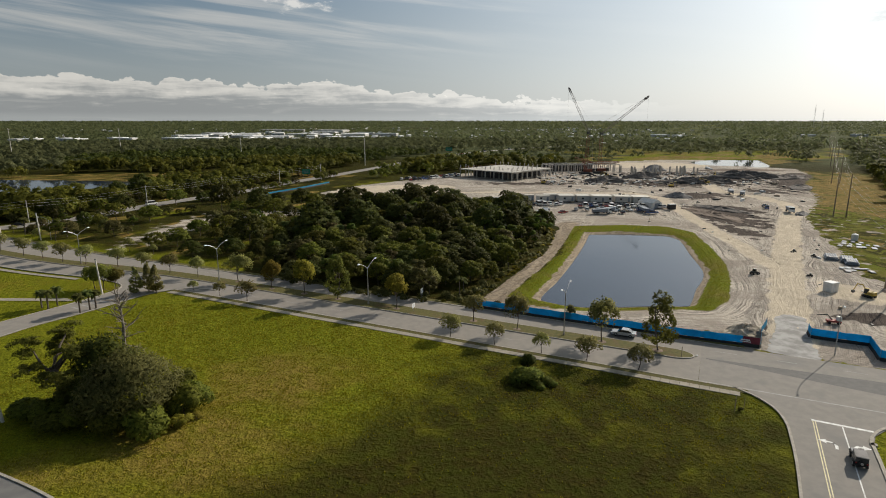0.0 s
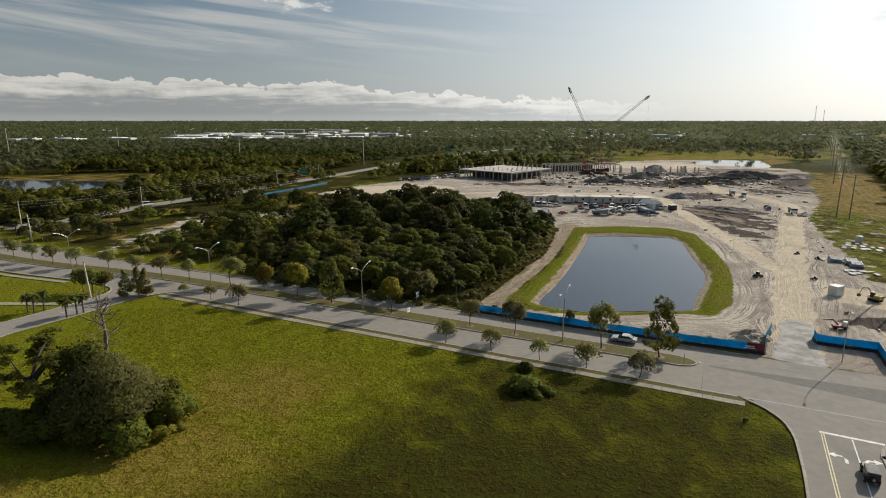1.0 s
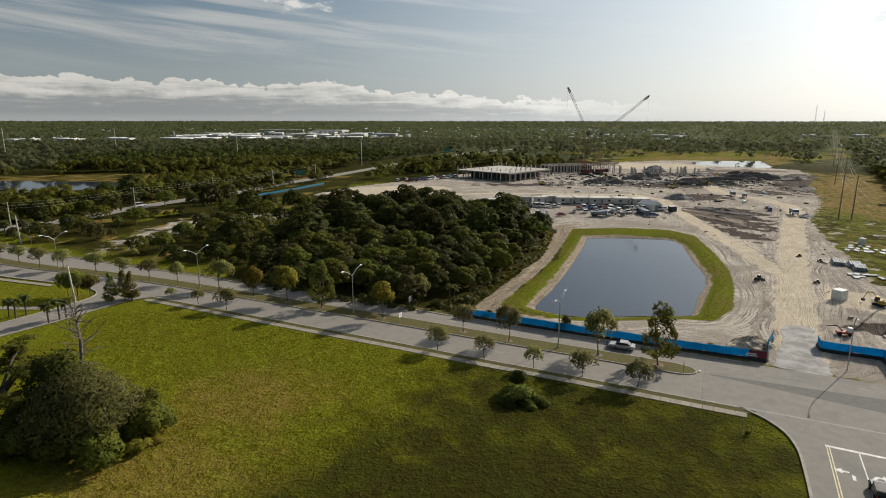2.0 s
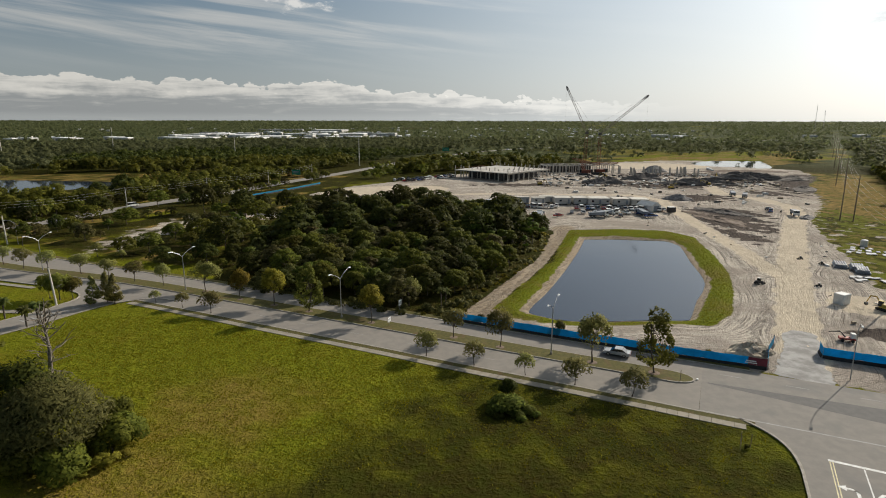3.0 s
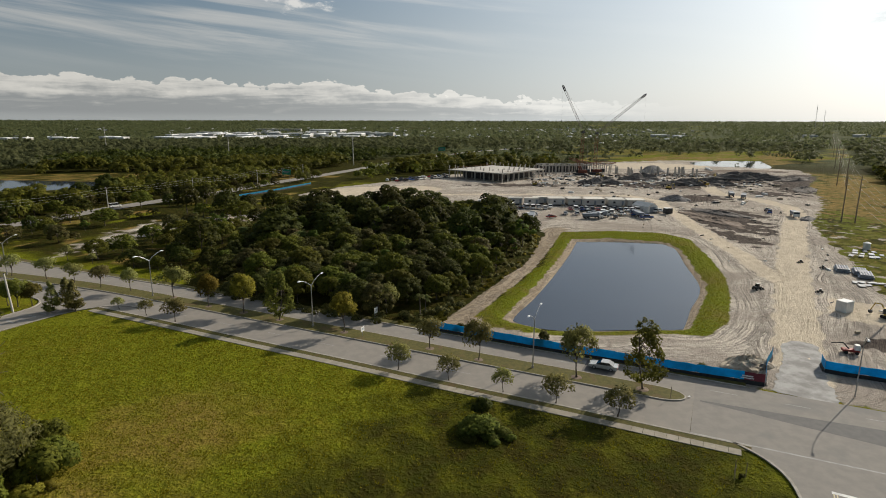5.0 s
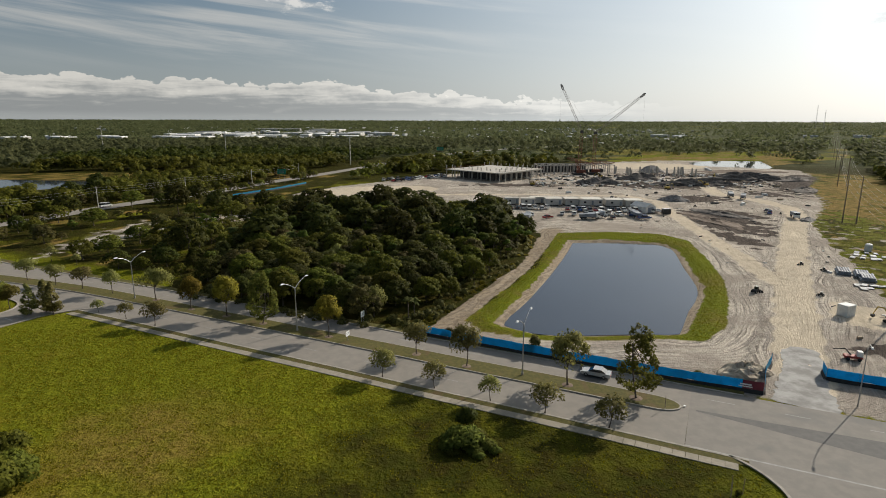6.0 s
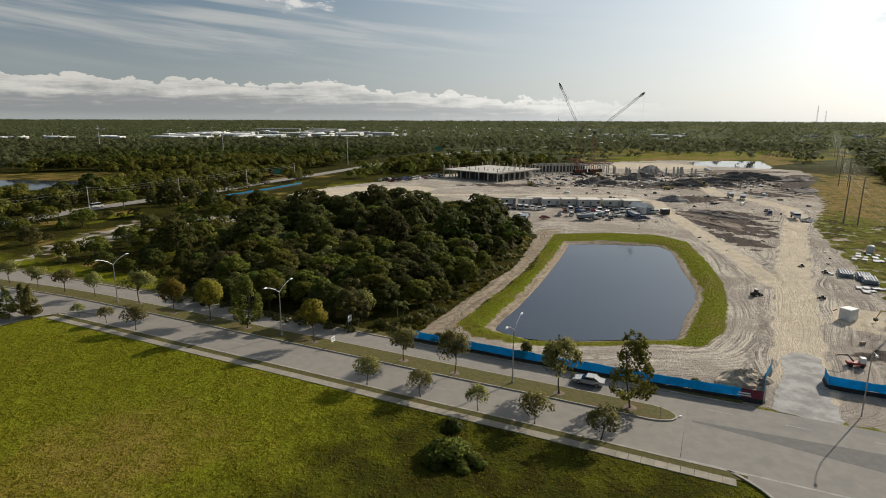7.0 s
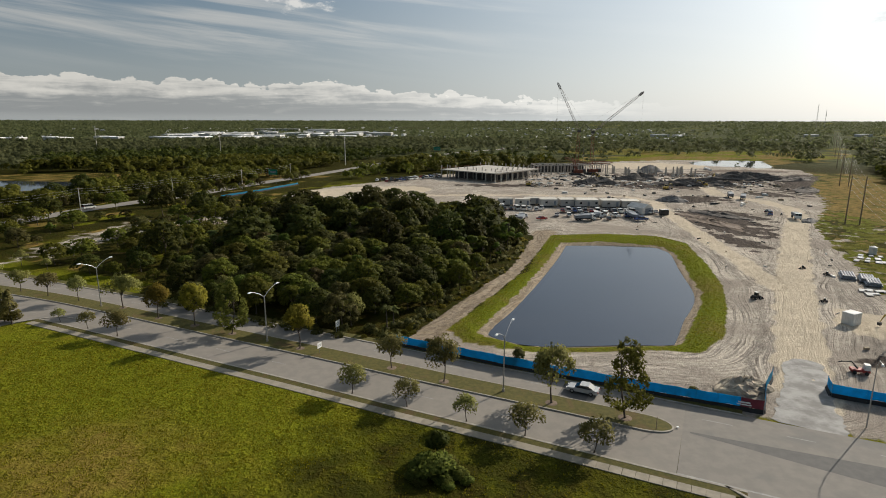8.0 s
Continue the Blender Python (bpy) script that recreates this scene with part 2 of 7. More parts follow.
    col = g.mix(g.step(blade, 0.50, 0.75, 0.0, 0.5), col, (0.045, 0.050, 0.004))
    bank = g.mix(g.step(fine, 0.3, 0.7), (0.160, 0.182, 0.013), (0.076, 0.090, 0.008))
    bank = g.mix(g.step(g.math("MULTIPLY_ADD", mid, 0.6, wide), 0.72, 1.0, 0.0, 0.75), bank, (0.150, 0.118, 0.030))
    col = g.mix(edge(lush), col, bank)
    # dry tall grass
    tan = g.mix(g.step(mid, 0.35, 0.65), (0.285, 0.185, 0.056), (0.140, 0.104, 0.032))
    tan = g.mix(g.step(g.noise(pos, 0.11, 6.0, 0.7, 0.6), 0.48, 0.62, 0.0, 0.8), tan, (0.105, 0.110, 0.022))
    col = g.mix(edge(dry), col, tan)
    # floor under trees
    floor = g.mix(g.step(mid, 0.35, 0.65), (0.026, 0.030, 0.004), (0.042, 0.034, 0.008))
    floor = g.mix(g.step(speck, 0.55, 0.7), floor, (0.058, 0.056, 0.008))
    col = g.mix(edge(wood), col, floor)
    # far canopy tone, greyed and lightened to carry the haze
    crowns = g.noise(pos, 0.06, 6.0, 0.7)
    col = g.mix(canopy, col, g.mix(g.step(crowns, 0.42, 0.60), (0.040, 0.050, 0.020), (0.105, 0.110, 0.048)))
    # bare sandy soil with scraped streaks
    flow = g.add("ShaderNodeAttribute", attribute_name="flow").outputs["Vector"]
    rut = g.noise(g.scaled(flow, (1.1, 0.035, 0.0)), 1.0, 6.0, 0.7, 0.35)
    rut2 = g.noise(g.scaled(flow, (3.1, 0.045, 3.0)), 1.0, 4.0, 0.6, 0.25)
    clods = g.noise(pos, 0.8, 6.0, 0.75)
    streak = g.math("MULTIPLY_ADD", clods, 0.28, g.math("MULTIPLY_ADD", rut2, 0.37, g.math("MULTIPLY", rut, 0.35)))
    soil = g.mix(g.step(streak, 0.455, 0.555), (0.575, 0.510, 0.428), (0.250, 0.222, 0.195))
    soil = g.mix(g.step(wide, 0.42, 0.62, 0.0, 0.75), soil, g.mix(g.step(rut2, 0.4, 0.6), (0.225, 0.192, 0.165), (0.36, 0.312, 0.262)))
    soil = g.mix(g.step(fine, 0.58, 0.8, 0.0, 0.45), soil, (0.50, 0.43, 0.34))
    soil = g.mix(g.step(rut2, 0.58, 0.66, 0.0, 0.7), soil, (0.12, 0.098, 0.08))
    soil = g.mix(g.step(g.noise(pos, 0.25, 5.0, 0.7, 1.0), 0.58, 0.68, 0.0, 0.6), soil, (0.170, 0.142, 0.12))
    soil = g.mix(g.step(clods, 0.60, 0.70, 0.0, 0.7), soil, (0.62, 0.54, 0.43))
    pale = g.mix(g.step(g.math("MULTIPLY_ADD", rut2, 0.6, g.math("MULTIPLY", mid, 0.4)), 0.40, 0.60), (0.59, 0.505, 0.390), (0.48, 0.410, 0.315))
    soil = g.mix(edge(track), soil, pale)
    black = g.mix(g.step(streak, 0.42, 0.58), (0.046, 0.038, 0.034), (0.120, 0.098, 0.084))
    soil = g.mix(edge(dark), soil, black)
    # brown earth of the pond's rim and the path beside the wood
    earth = g.add("ShaderNodeSeparateColor")
    g.put(g.add("ShaderNodeAttribute", attribute_name="earth").outputs["Color"], earth.inputs[0])
    loam = g.mix(g.step(g.math("MULTIPLY_ADD", clods, 0.5, g.math("MULTIPLY", rut, 0.5)), 0.42, 0.58), (0.335, 0.262, 0.178), (0.185, 0.142, 0.098))
    soil = g.mix(g.math("MULTIPLY", earth.outputs[0], g.step(mid, 0.25, 0.65, 0.95, 0.65)), soil, loam)
    col = g.mix(edge(sand), col, soil)
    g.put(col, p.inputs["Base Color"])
    p.inputs["Roughness"].default_value = 0.95
    p.inputs["Specular IOR Level"].default_value = 0.02
    bm = g.add("ShaderNodeBump")
    bm.inputs["Strength"].default_value = 0.9
    bm.inputs["Distance"].default_value = 0.42
    tussock = g.step(g.noise(pos, 0.95, 4.0, 0.62, 0.3), 0.42, 0.72)
    grown = g.math("MULTIPLY", g.math("SUBTRACT", 1.0, sand), tussock)
    g.put(g.math("ADD", g.math("MULTIPLY_ADD", blade, 0.35, g.math("MULTIPLY_ADD", grown, 0.55, g.math("MULTIPLY", fine, 0.6))), g.math("MULTIPLY", g.math("MULTIPLY", streak, sand), 1.2)), bm.inputs["Height"])
    g.put(bm.outputs[0], p.inputs["Normal"])
    return m


M = {
    "ground": ground_material(),
    "asphalt": material("asphalt", (0.250, 0.227, 0.199), (0.220, 0.201, 0.178), 0.6, 0.9, bump=0.01, bump_scale=9, spots=(0.212, 0.196, 0.176)),
    "asphalt_grey": material("asphalt_grey", (0.234, 0.215, 0.191), (0.205, 0.189, 0.170), 0.6, 0.9, bump=0.01, bump_scale=9, spots=(0.165, 0.159, 0.151)),
    "asphalt_dark": material("asphalt_dark", (0.140, 0.134, 0.128), (0.120, 0.116, 0.112), 0.9, 0.9, bump=0.01, bump_scale=9),
    "asphalt_old": material("asphalt_old", (0.17, 0.165, 0.158), (0.13, 0.127, 0.124), 0.5, 0.9),
    "kerb": material("kerb", (0.37, 0.34, 0.29), (0.27, 0.245, 0.21), 1.2, 0.9),
    "walkway": material("walkway", (0.31, 0.275, 0.22), (0.24, 0.215, 0.17), 0.8, 0.9, bump=0.005, spots=(0.24, 0.22, 0.18), vary=0.15),
    "apron": material("apron", (0.36, 0.35, 0.335), (0.215, 0.206, 0.195), 0.35, 0.9, bump=0.04, bump_scale=1.5, spots=(0.19, 0.18, 0.17)),
    "verge": material("verge", (0.112, 0.095, 0.024), (0.072, 0.070, 0.016), 1.6, 0.95, bump=0.06, spots=(0.12, 0.075, 0.035)),
    "white_line": material("white_line", (0.72, 0.72, 0.70), (0.52, 0.52, 0.50), 1.5, 0.7),
    "faint_line": material("faint_line", (0.34, 0.335, 0.32), (0.26, 0.255, 0.245), 1.2, 0.8),
    "yellow_line": material("yellow_line", (0.70, 0.62, 0.36), (0.50, 0.44, 0.27), 1.5, 0.7),
    "water": water_material("water", (0.022, 0.031, 0.050), 0.004),
    "bark": material("bark", (0.13, 0.105, 0.082), (0.070, 0.056, 0.045), 4.0, 0.95, bump=0.02),
    "dead_wood": material("dead_wood", (0.25, 0.215, 0.175), (0.13, 0.11, 0.09), 3.0, 0.95, bump=0.02),
    "leaf": leaf_material("leaf", (0.058, 0.066, 0.010), (0.160, 0.160, 0.022), 0.42),
    "leaf_deep": leaf_material("leaf_deep", (0.028, 0.034, 0.007), (0.086, 0.088, 0.016), 0.38),
    "leaf_grey": leaf_material("leaf_grey", (0.135, 0.135, 0.042), (0.290, 0.270, 0.090), 0.5),
    "leaf_olive": leaf_material("leaf_olive", (0.120, 0.126, 0.026), (0.275, 0.260, 0.056), 0.62),
    "leaf_moss": leaf_material("leaf_moss", (0.056, 0.056, 0.018), (0.160, 0.145, 0.046), 0.42),
    "leaf_clump": leaf_material("leaf_clump", (0.066, 0.070, 0.022), (0.185, 0.178, 0.058), 0.42),
    "leaf_street": leaf_material("leaf_street", (0.085, 0.102, 0.020), (0.205, 0.215, 0.046), 0.6),
    "leaf_gold": leaf_material("leaf_gold", (0.155, 0.142, 0.020), (0.310, 0.265, 0.040), 0.5),
    "leaf_pine": leaf_material("leaf_pine", (0.046, 0.064, 0.010), (0.125, 0.145, 0.022), 0.4),
    "leaf_palm": leaf_material("leaf_palm", (0.060, 0.074, 0.018), (0.140, 0.150, 0.040), 0.4),
    # leaves of the far woods, paler and greyer: haze put into the colour
    "leaf_far_haze": leaf_material("leaf_far_haze", (0.092, 0.106, 0.046), (0.160, 0.170, 0.078), 0.6),
    "grass_blade": leaf_material("grass_blade", (0.155, 0.150, 0.009), (0.285, 0.250, 0.015), 0.4),
    "screen": cloth_material("screen", (0.006, 0.34, 0.60)),
    # near black, for the shadow band below the blue screens
    "silt_cloth": material("silt_cloth", (0.035, 0.036, 0.036), (0.022, 0.023, 0.024), 1.2, 0.85),
    "screen_sign": material("screen_sign", (0.20, 0.035, 0.055), (0.15, 0.028, 0.045), 1.0, 0.6),
    "steel": material("steel", (0.42, 0.42, 0.42), (0.32, 0.32, 0.32), 2.0, 0.45, 0.7),
    "pole_white": material("pole_white", (0.62, 0.58, 0.51), (0.50, 0.47, 0.42), 1.2, 0.8),
    "wood_pole": material("wood_pole", (0.30, 0.235, 0.17), (0.20, 0.155, 0.115), 2.0, 0.9),
    "wire": material("wire", (0.42, 0.40, 0.37), (0.34, 0.325, 0.30), 1.0, 0.6, 0.2),
    "lamp_glass": material("lamp_glass", (0.80, 0.80, 0.78), (0.70, 0.70, 0.68), 1.0, 0.3),
    "white_panel": material("white_panel", (0.74, 0.73, 0.70), (0.62, 0.61, 0.58), 0.7, 0.6, vary=0.15),
    "roof_pale": material("roof_pale", (0.82, 0.81, 0.79), (0.72, 0.71, 0.69), 0.3, 0.7, vary=0.25),
    "cabin_roof": material("cabin_roof", (0.58, 0.55, 0.49), (0.48, 0.455, 0.41), 0.5, 0.8, vary=0.25),
    "roof_grey": material("roof_grey", (0.36, 0.35, 0.34), (0.28, 0.275, 0.27), 0.3, 0.8, vary=0.3),
    "wall_pale": material("wall_pale", (0.52, 0.50, 0.46), (0.43, 0.41, 0.38), 0.3, 0.8, vary=0.3),
    "concrete": material("concrete", (0.50, 0.47, 0.42), (0.38, 0.355, 0.32), 0.5, 0.9, spots=(0.29, 0.27, 0.24)),
    "rubble": material("rubble", (0.19, 0.165, 0.145), (0.085, 0.075, 0.068), 0.8, 0.95, bump=0.25, bump_scale=1.2),
    "gravel": material("gravel", (0.26, 0.245, 0.235), (0.19, 0.18, 0.172), 0.8, 0.95, bump=0.12, bump_scale=2),
    "earth": material("earth", (0.21, 0.155, 0.115), (0.135, 0.10, 0.078), 0.8, 0.95, bump=0.2, bump_scale=1.5),
    "sand_mound": material("sand_mound", (0.50, 0.43, 0.33), (0.36, 0.30, 0.23), 0.9, 0.95, bump=0.2, bump_scale=1.5),
    "rust": material("rust", (0.22, 0.075, 0.045), (0.14, 0.05, 0.035), 1.0, 0.8),
    "crane_paint": material("crane_paint", (0.52, 0.49, 0.46), (0.40, 0.37, 0.35), 1.0, 0.6),
    "boom_grey": material("boom_grey", (0.24, 0.20, 0.19), (0.16, 0.13, 0.125), 1.0, 0.6),
    "crane_dark": material("crane_dark", (0.06, 0.055, 0.055), (0.04, 0.04, 0.04), 1.0, 0.6),
    "machine_yellow": material("machine_yellow", (0.46, 0.33, 0.06), (0.32, 0.23, 0.05), 1.0, 0.6),
    "machine_red": material("machine_red", (0.33, 0.05, 0.04), (0.24, 0.04, 0.035), 1.0, 0.6),
    "glass": material("glass", (0.025, 0.03, 0.035), (0.02, 0.024, 0.028), 1.0, 0.12, spec=0.6),
    "tyre": material("tyre", (0.03, 0.03, 0.03), (0.022, 0.022, 0.022), 3.0, 0.9),
    "rim": material("rim", (0.45, 0.45, 0.45), (0.35, 0.35, 0.35), 3.0, 0.4, 0.7),
    "tail_lamp": material("tail_lamp", (0.35, 0.02, 0.02), (0.28, 0.02, 0.02), 1.0, 0.3),
    "head_lamp": material("head_lamp", (0.75, 0.75, 0.72), (0.65, 0.65, 0.62), 1.0, 0.2),
    "sign_white": material("sign_white", (0.82, 0.82, 0.80), (0.74, 0.74, 0.72), 1.0, 0.6),
    "sign_green": material("sign_green", (0.02, 0.22, 0.13), (0.018, 0.18, 0.11), 1.0, 0.6),
    "timber": material("timber", (0.42, 0.34, 0.24), (0.30, 0.24, 0.17), 1.0, 0.8),
    "pipe_grey": material("pipe_grey", (0.24, 0.265, 0.30), (0.18, 0.20, 0.225), 0.8, 0.6, vary=0.2),
}
PAINTS = {"white": (0.78, 0.78, 0.76), "silver": (0.45, 0.46, 0.47), "black": (0.018, 0.018, 0.020), "grey": (0.13, 0.135, 0.14), "red": (0.30, 0.025, 0.025), "blue": (0.03, 0.07, 0.20)}
for paint_name, paint_rgb in PAINTS.items():
    M["paint_" + paint_name] = material("paint_" + paint_name, paint_rgb, tuple(c * 0.9 for c in paint_rgb), 2.0, 0.25, spec=0.55)


# ---- building blocks ----
class Geo:
    """Collects vertices and faces for one mesh."""

    def __init__(self):
        self.v, self.f = [], []

    def quad(self, *pts):
        n = len(self.v)
        self.v += [tuple(p) for p in pts]
        self.f.append(tuple(range(n, n + len(pts))))
        return self

    def box(self, c, s, turn=0.0, taper=1.0, bevel=0.0):
        """A box about c with sides s; taper shrinks its top, bevel cuts its upright edges."""
        n = len(self.v)
        hx, hy, hz = s[0] / 2, s[1] / 2, s[2] / 2
        b = min(bevel, hx * 0.9, hy * 0.9)
        ring = [(-hx + b, -hy), (hx - b, -hy), (hx, -hy + b), (hx, hy - b), (hx - b, hy), (-hx + b, hy), (-hx, hy - b), (-hx, -hy + b)] if b else [(-hx, -hy), (hx, -hy), (hx, hy), (-hx, hy)]
        k, ca, sa = len(ring), math.cos(turn), math.sin(turn)
        for z, t in ((-hz, 1.0), (hz, taper)):
            for x, y in ring:
                self.v.append((c[0] + t * (x * ca - y * sa), c[1] + t * (x * sa + y * ca), c[2] + z))
        self.f += [tuple(n + i for i in reversed(range(k))), tuple(n + k + i for i in range(k))]
        self.f += [(n + i, n + (i + 1) % k, n + k + (i + 1) % k, n + k + i) for i in range(k)]
        return self

    def tube(self, p, q, r0, r1=None, n=6, caps=True):
        p, q = Vector(p), Vector(q)
        r1 = r0 if r1 is None else r1
        d = (q - p).normalized()
        side = d.cross(Vector((0, 0, 1)))
        if side.length < 0.01:
            side = Vector((1, 0, 0))
        side.normalize()
        up = side.cross(d)
        k = len(self.v)
        for c, r in ((p, r0), (q, r1)):
            for i in range(n):
                a = 2 * math.pi * i / n
                self.v.append(tuple(c + side * (r * math.cos(a)) + up * (r * math.sin(a))))
        self.f += [(k + i, k + (i + 1) % n, k + n + (i + 1) % n, k + n + i) for i in range(n)]
        if caps:
            self.f += [tuple(k + i for i in reversed(range(n))), tuple(k + n + i for i in range(n))]
        return self

    def bent(self, pts, r0, r1, n=6):
        for i in range(len(pts) - 1):
            t0, t1 = i / (len(pts) - 1), (i + 1) / (len(pts) - 1)
            self.tube(pts[i], pts[i + 1], r0 + (r1 - r0) * t0, r0 + (r1 - r0) * t1, n)
        return self

    def prism(self, profile, width, axis="y"):
        """A side profile of (x, z) points, extruded across y."""
        k, n = len(profile), len(self.v)
        for y in (-width / 2, width / 2):
            self.v += [(x, y, z) for x, z in profile]
        self.f += [tuple(n + i for i in range(k)), tuple(n + k + i for i in reversed(range(k)))]
        self.f += [(n + i, n + k + i, n + k + (i + 1) % k, n + (i + 1) % k) for i in range(k)]
        return self

    def mesh(self, name, mat, smooth=False):
        me = bpy.data.meshes.new(name)
        me.from_pydata(self.v, [], self.f)
        me.materials.append(mat)
        if smooth:
            me.shade_smooth()
        return me


def part(name, geo, mat, parent=None, label="", smooth=False):
    me = geo if isinstance(geo, bpy.types.Mesh) else geo.mesh(name, mat, smooth)
    ob = new(name, me)
    ob.parent = parent
    return tagged(ob, label)


def thing(name, label, category, group="", kind="", at=(0, 0, 0), turn=0.0):
    ob = new(name)
    ob.matrix_basis = pose(at[0], at[1], at[2], 0, 0, turn)
    return tagged(ob, label, category, group, kind)


def placed(x, y, z=0.0, turn=0.0, s=1.0, sz=None):
    return pose(x, y, z, 0, 0, turn) @ Matrix.Diagonal((s, s, sz or s, 1))


# ---- the plan ----
POND = [(57.0, 215.0), (70, 215.2), (85.5, 212.5), (87.5, 204.0), (82.0, 182.0), (76.8, 160.5), (71.5, 149.0), (67.0, 142.0), (62.0, 132.6), (59.3, 127.8), (50, 127.6), (38.0, 126.8), (31.0, 127.6), (24.6, 132.6), (31.4, 148.0), (40.6, 170.0), (50.5, 196.0)]
BANK = [(55.0, 231.5), (75, 234.0), (93.0, 230.0), (98.6, 218.0), (92.5, 188.0), (86.5, 166.0), (78.5, 147.0), (69.6, 130.0), (62.7, 123.6), (50, 124.2), (36, 122.8), (27.0, 124.6), (19.4, 128.4), (16.4, 134.6), (24.2, 151.0), (35.0, 174.0), (45.5, 203)]
SITE = [(7.5, 126.4), (30, 114.0), (60.8, 99.8), (64, 98.5), (71, 94.8), (84, 91.0), (104, 83), (150, 62), (150, 125), (121, 147), (119, 153), (128, 173), (148, 219), (164, 253), (198, 298), (219, 333), (241, 380), (291, 448), (315, 511), (300, 532), (330, 620), (254, 640), (162, 600), (115, 540), (17, 470), (-33, 408), (-54, 385), (-74, 340), (-40, 300), (0, 288), (41, 286), (47, 240), (49, 222), (38, 182), (17, 141)]
WOODS = [(-48, 151), (-30, 142), (-11, 133.5), (6, 128.5), (10.5, 138.5), (22.5, 163.5), (33.5, 185), (42.5, 218), (42, 249), (30, 262), (6, 272), (-24, 279), (-44, 262), (-58, 240), (-60, 205), (-54, 175)]
MAIN_TRACK = [(70.5, 104), (74, 112), (93.5, 146.8), (118, 188.7), (152.5, 245.4), (170, 272), (181, 298), (181, 322), (170, 350), (185, 400), (200, 440)]
SIDE_TRACK = [(99.7, 165.3), (104.9, 198), (110.5, 238.4), (117.8, 287.8), (124, 318), (116, 340), (60, 346), (-10, 344), (-50, 352)]
POND_PATH = [(8.5, 128.0), (14.6, 137), (20.0, 148), (30.6, 171), (41.2, 197), (49.0, 221), (54, 238), (74, 240.5), (98, 237)]
# dark meadow ground; part of the darkness stands for shade and lens falloff
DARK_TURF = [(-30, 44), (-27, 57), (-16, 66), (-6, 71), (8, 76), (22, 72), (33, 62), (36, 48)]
DULL_SHADED_TURF = [(-24, 46), (-18, 64), (-8, 77), (0, 88), (7, 103), (20, 99), (36, 92), (49, 85), (48, 66), (40, 46)]
SWEEP = [(100, 110), (112, 128), (118, 150), (134, 190), (150, 230), (140, 262), (134, 300), (160, 345), (235, 360), (280, 430)]
CENTRE = [(-420, 330), (-260, 243), (-200, 211), (-146.6, 183), (-119, 170.5), (-96, 162.6), (-75, 154.8), (-53, 144.8), (-26, 131.9), (-3, 121.0), (15, 112.2), (32, 104.2), (48, 96.4), (75, 83.6), (110, 67.0), (180, 34.0), (330, -37)]
BACK_ROAD = [(-330, 150), (-230, 196), (-186, 222), (-163, 248), (-152, 285), (-138, 318), (-124, 345), (-108, 398), (-84, 460), (-55, 545), (-14, 670), (62, 815), (190, 960), (420, 1130), (800, 1330)]


def clean_line(pts, step):
    """A smooth line through the points, at even steps."""
    p = np.array(pts, float)
    out = []
    for i in range(len(p) - 1):
        a, b = p[max(i - 1, 0)], p[min(i + 2, len(p) - 1)]
        n = max(1, int(np.hypot(*(p[i + 1] - p[i])) / step))
        for t in np.arange(n) / n:
            out.append(0.5 * (2 * p[i] + (p[i + 1] - a) * t + (2 * a - 5 * p[i] + 4 * p[i + 1] - b) * t * t + (3 * p[i] - a - 3 * p[i + 1] + b) * t ** 3))
    return np.array(out + [p[-1]])


def line_distance(x, y, pts):
    p = np.array(pts, float)
    best = np.full(x.shape, 1e9)
    for a, b in zip(p[:-1], p[1:]):
        d = b - a
        t = np.clip(((x - a[0]) * d[0] + (y - a[1]) * d[1]) / (d @ d), 0, 1)
        best = np.minimum(best, np.hypot(x - a[0] - t * d[0], y - a[1] - t * d[1]))
    return best


def inside_depth(x, y, pts):
    """How far inside the outline a place lies; negative outside."""
    p = np.array(pts, float)
    hit = np.zeros(x.shape, bool)
    for a, b in zip(p, np.roll(p, -1, 0)):
        cross = (a[1] > y) != (b[1] > y)
        dy = b[1] - a[1] if b[1] != a[1] else 1e-9
        hit ^= cross & (x < (b[0] - a[0]) * (y - a[1]) / dy + a[0])
    d = line_distance(x, y, list(pts) + [pts[0]])
    return np.where(hit, d, -d)


def soft(v, lo, hi):
    t = np.clip((v - lo) / (hi - lo), 0, 1)
    return t * t * (3 - 2 * t)


def waves(x, y, size, seed):
    """Cheap smooth noise in -1 to 1."""
    rng = np.random.default_rng(seed)
    out = 0
    for k in range(7):
        a, f = rng.uniform(0, 6.28), rng.uniform(0.6, 1.9) / size * 6.28
        out = out + np.sin((x * math.cos(a) + y * math.sin(a)) * f + rng.uniform(0, 6.28))
    return out / 3.2


def ellipse(x, y, cx, cy, rx, ry, turn=0.0):
    c, s = math.cos(radians(turn)), math.sin(radians(turn))
    u, v = (x - cx) * c + (y - cy) * s, -(x - cx) * s + (y - cy) * c
    return 1 - np.sqrt((u / rx) ** 2 + (v / ry) ** 2)


LEFT_WATER = [(-330, 340), (-270, 346), (-235, 360), (-212, 384), (-216, 410), (-250, 418), (-300, 424), (-420, 430), (-420, 350)]
FAR_WATER = [(252, 572), (284, 547), (303, 533), (318, 556), (352, 640), (300, 642), (262, 612)]
MUD = [(128, 248, 13, 30, 22), (142, 276, 12, 18, 30), (248, 400, 22, 75, -32), (131, 262, 15, 33, 12), (118, 222, 7, 18, 10), (150, 330, 24, 16, 20), (250, 375, 30, 26, 60), (285, 450, 28, 22, 60), (150, 395, 60, 22, -10), (205, 470, 70, 20, 0), (220, 420, 24, 25, 0), (95, 118, 8, 5, 0), (110, 108, 9, 5, -25), (112, 135, 7, 9, 20), (200, 350, 14, 14, 0), (60, 395, 40, 10, 0)]


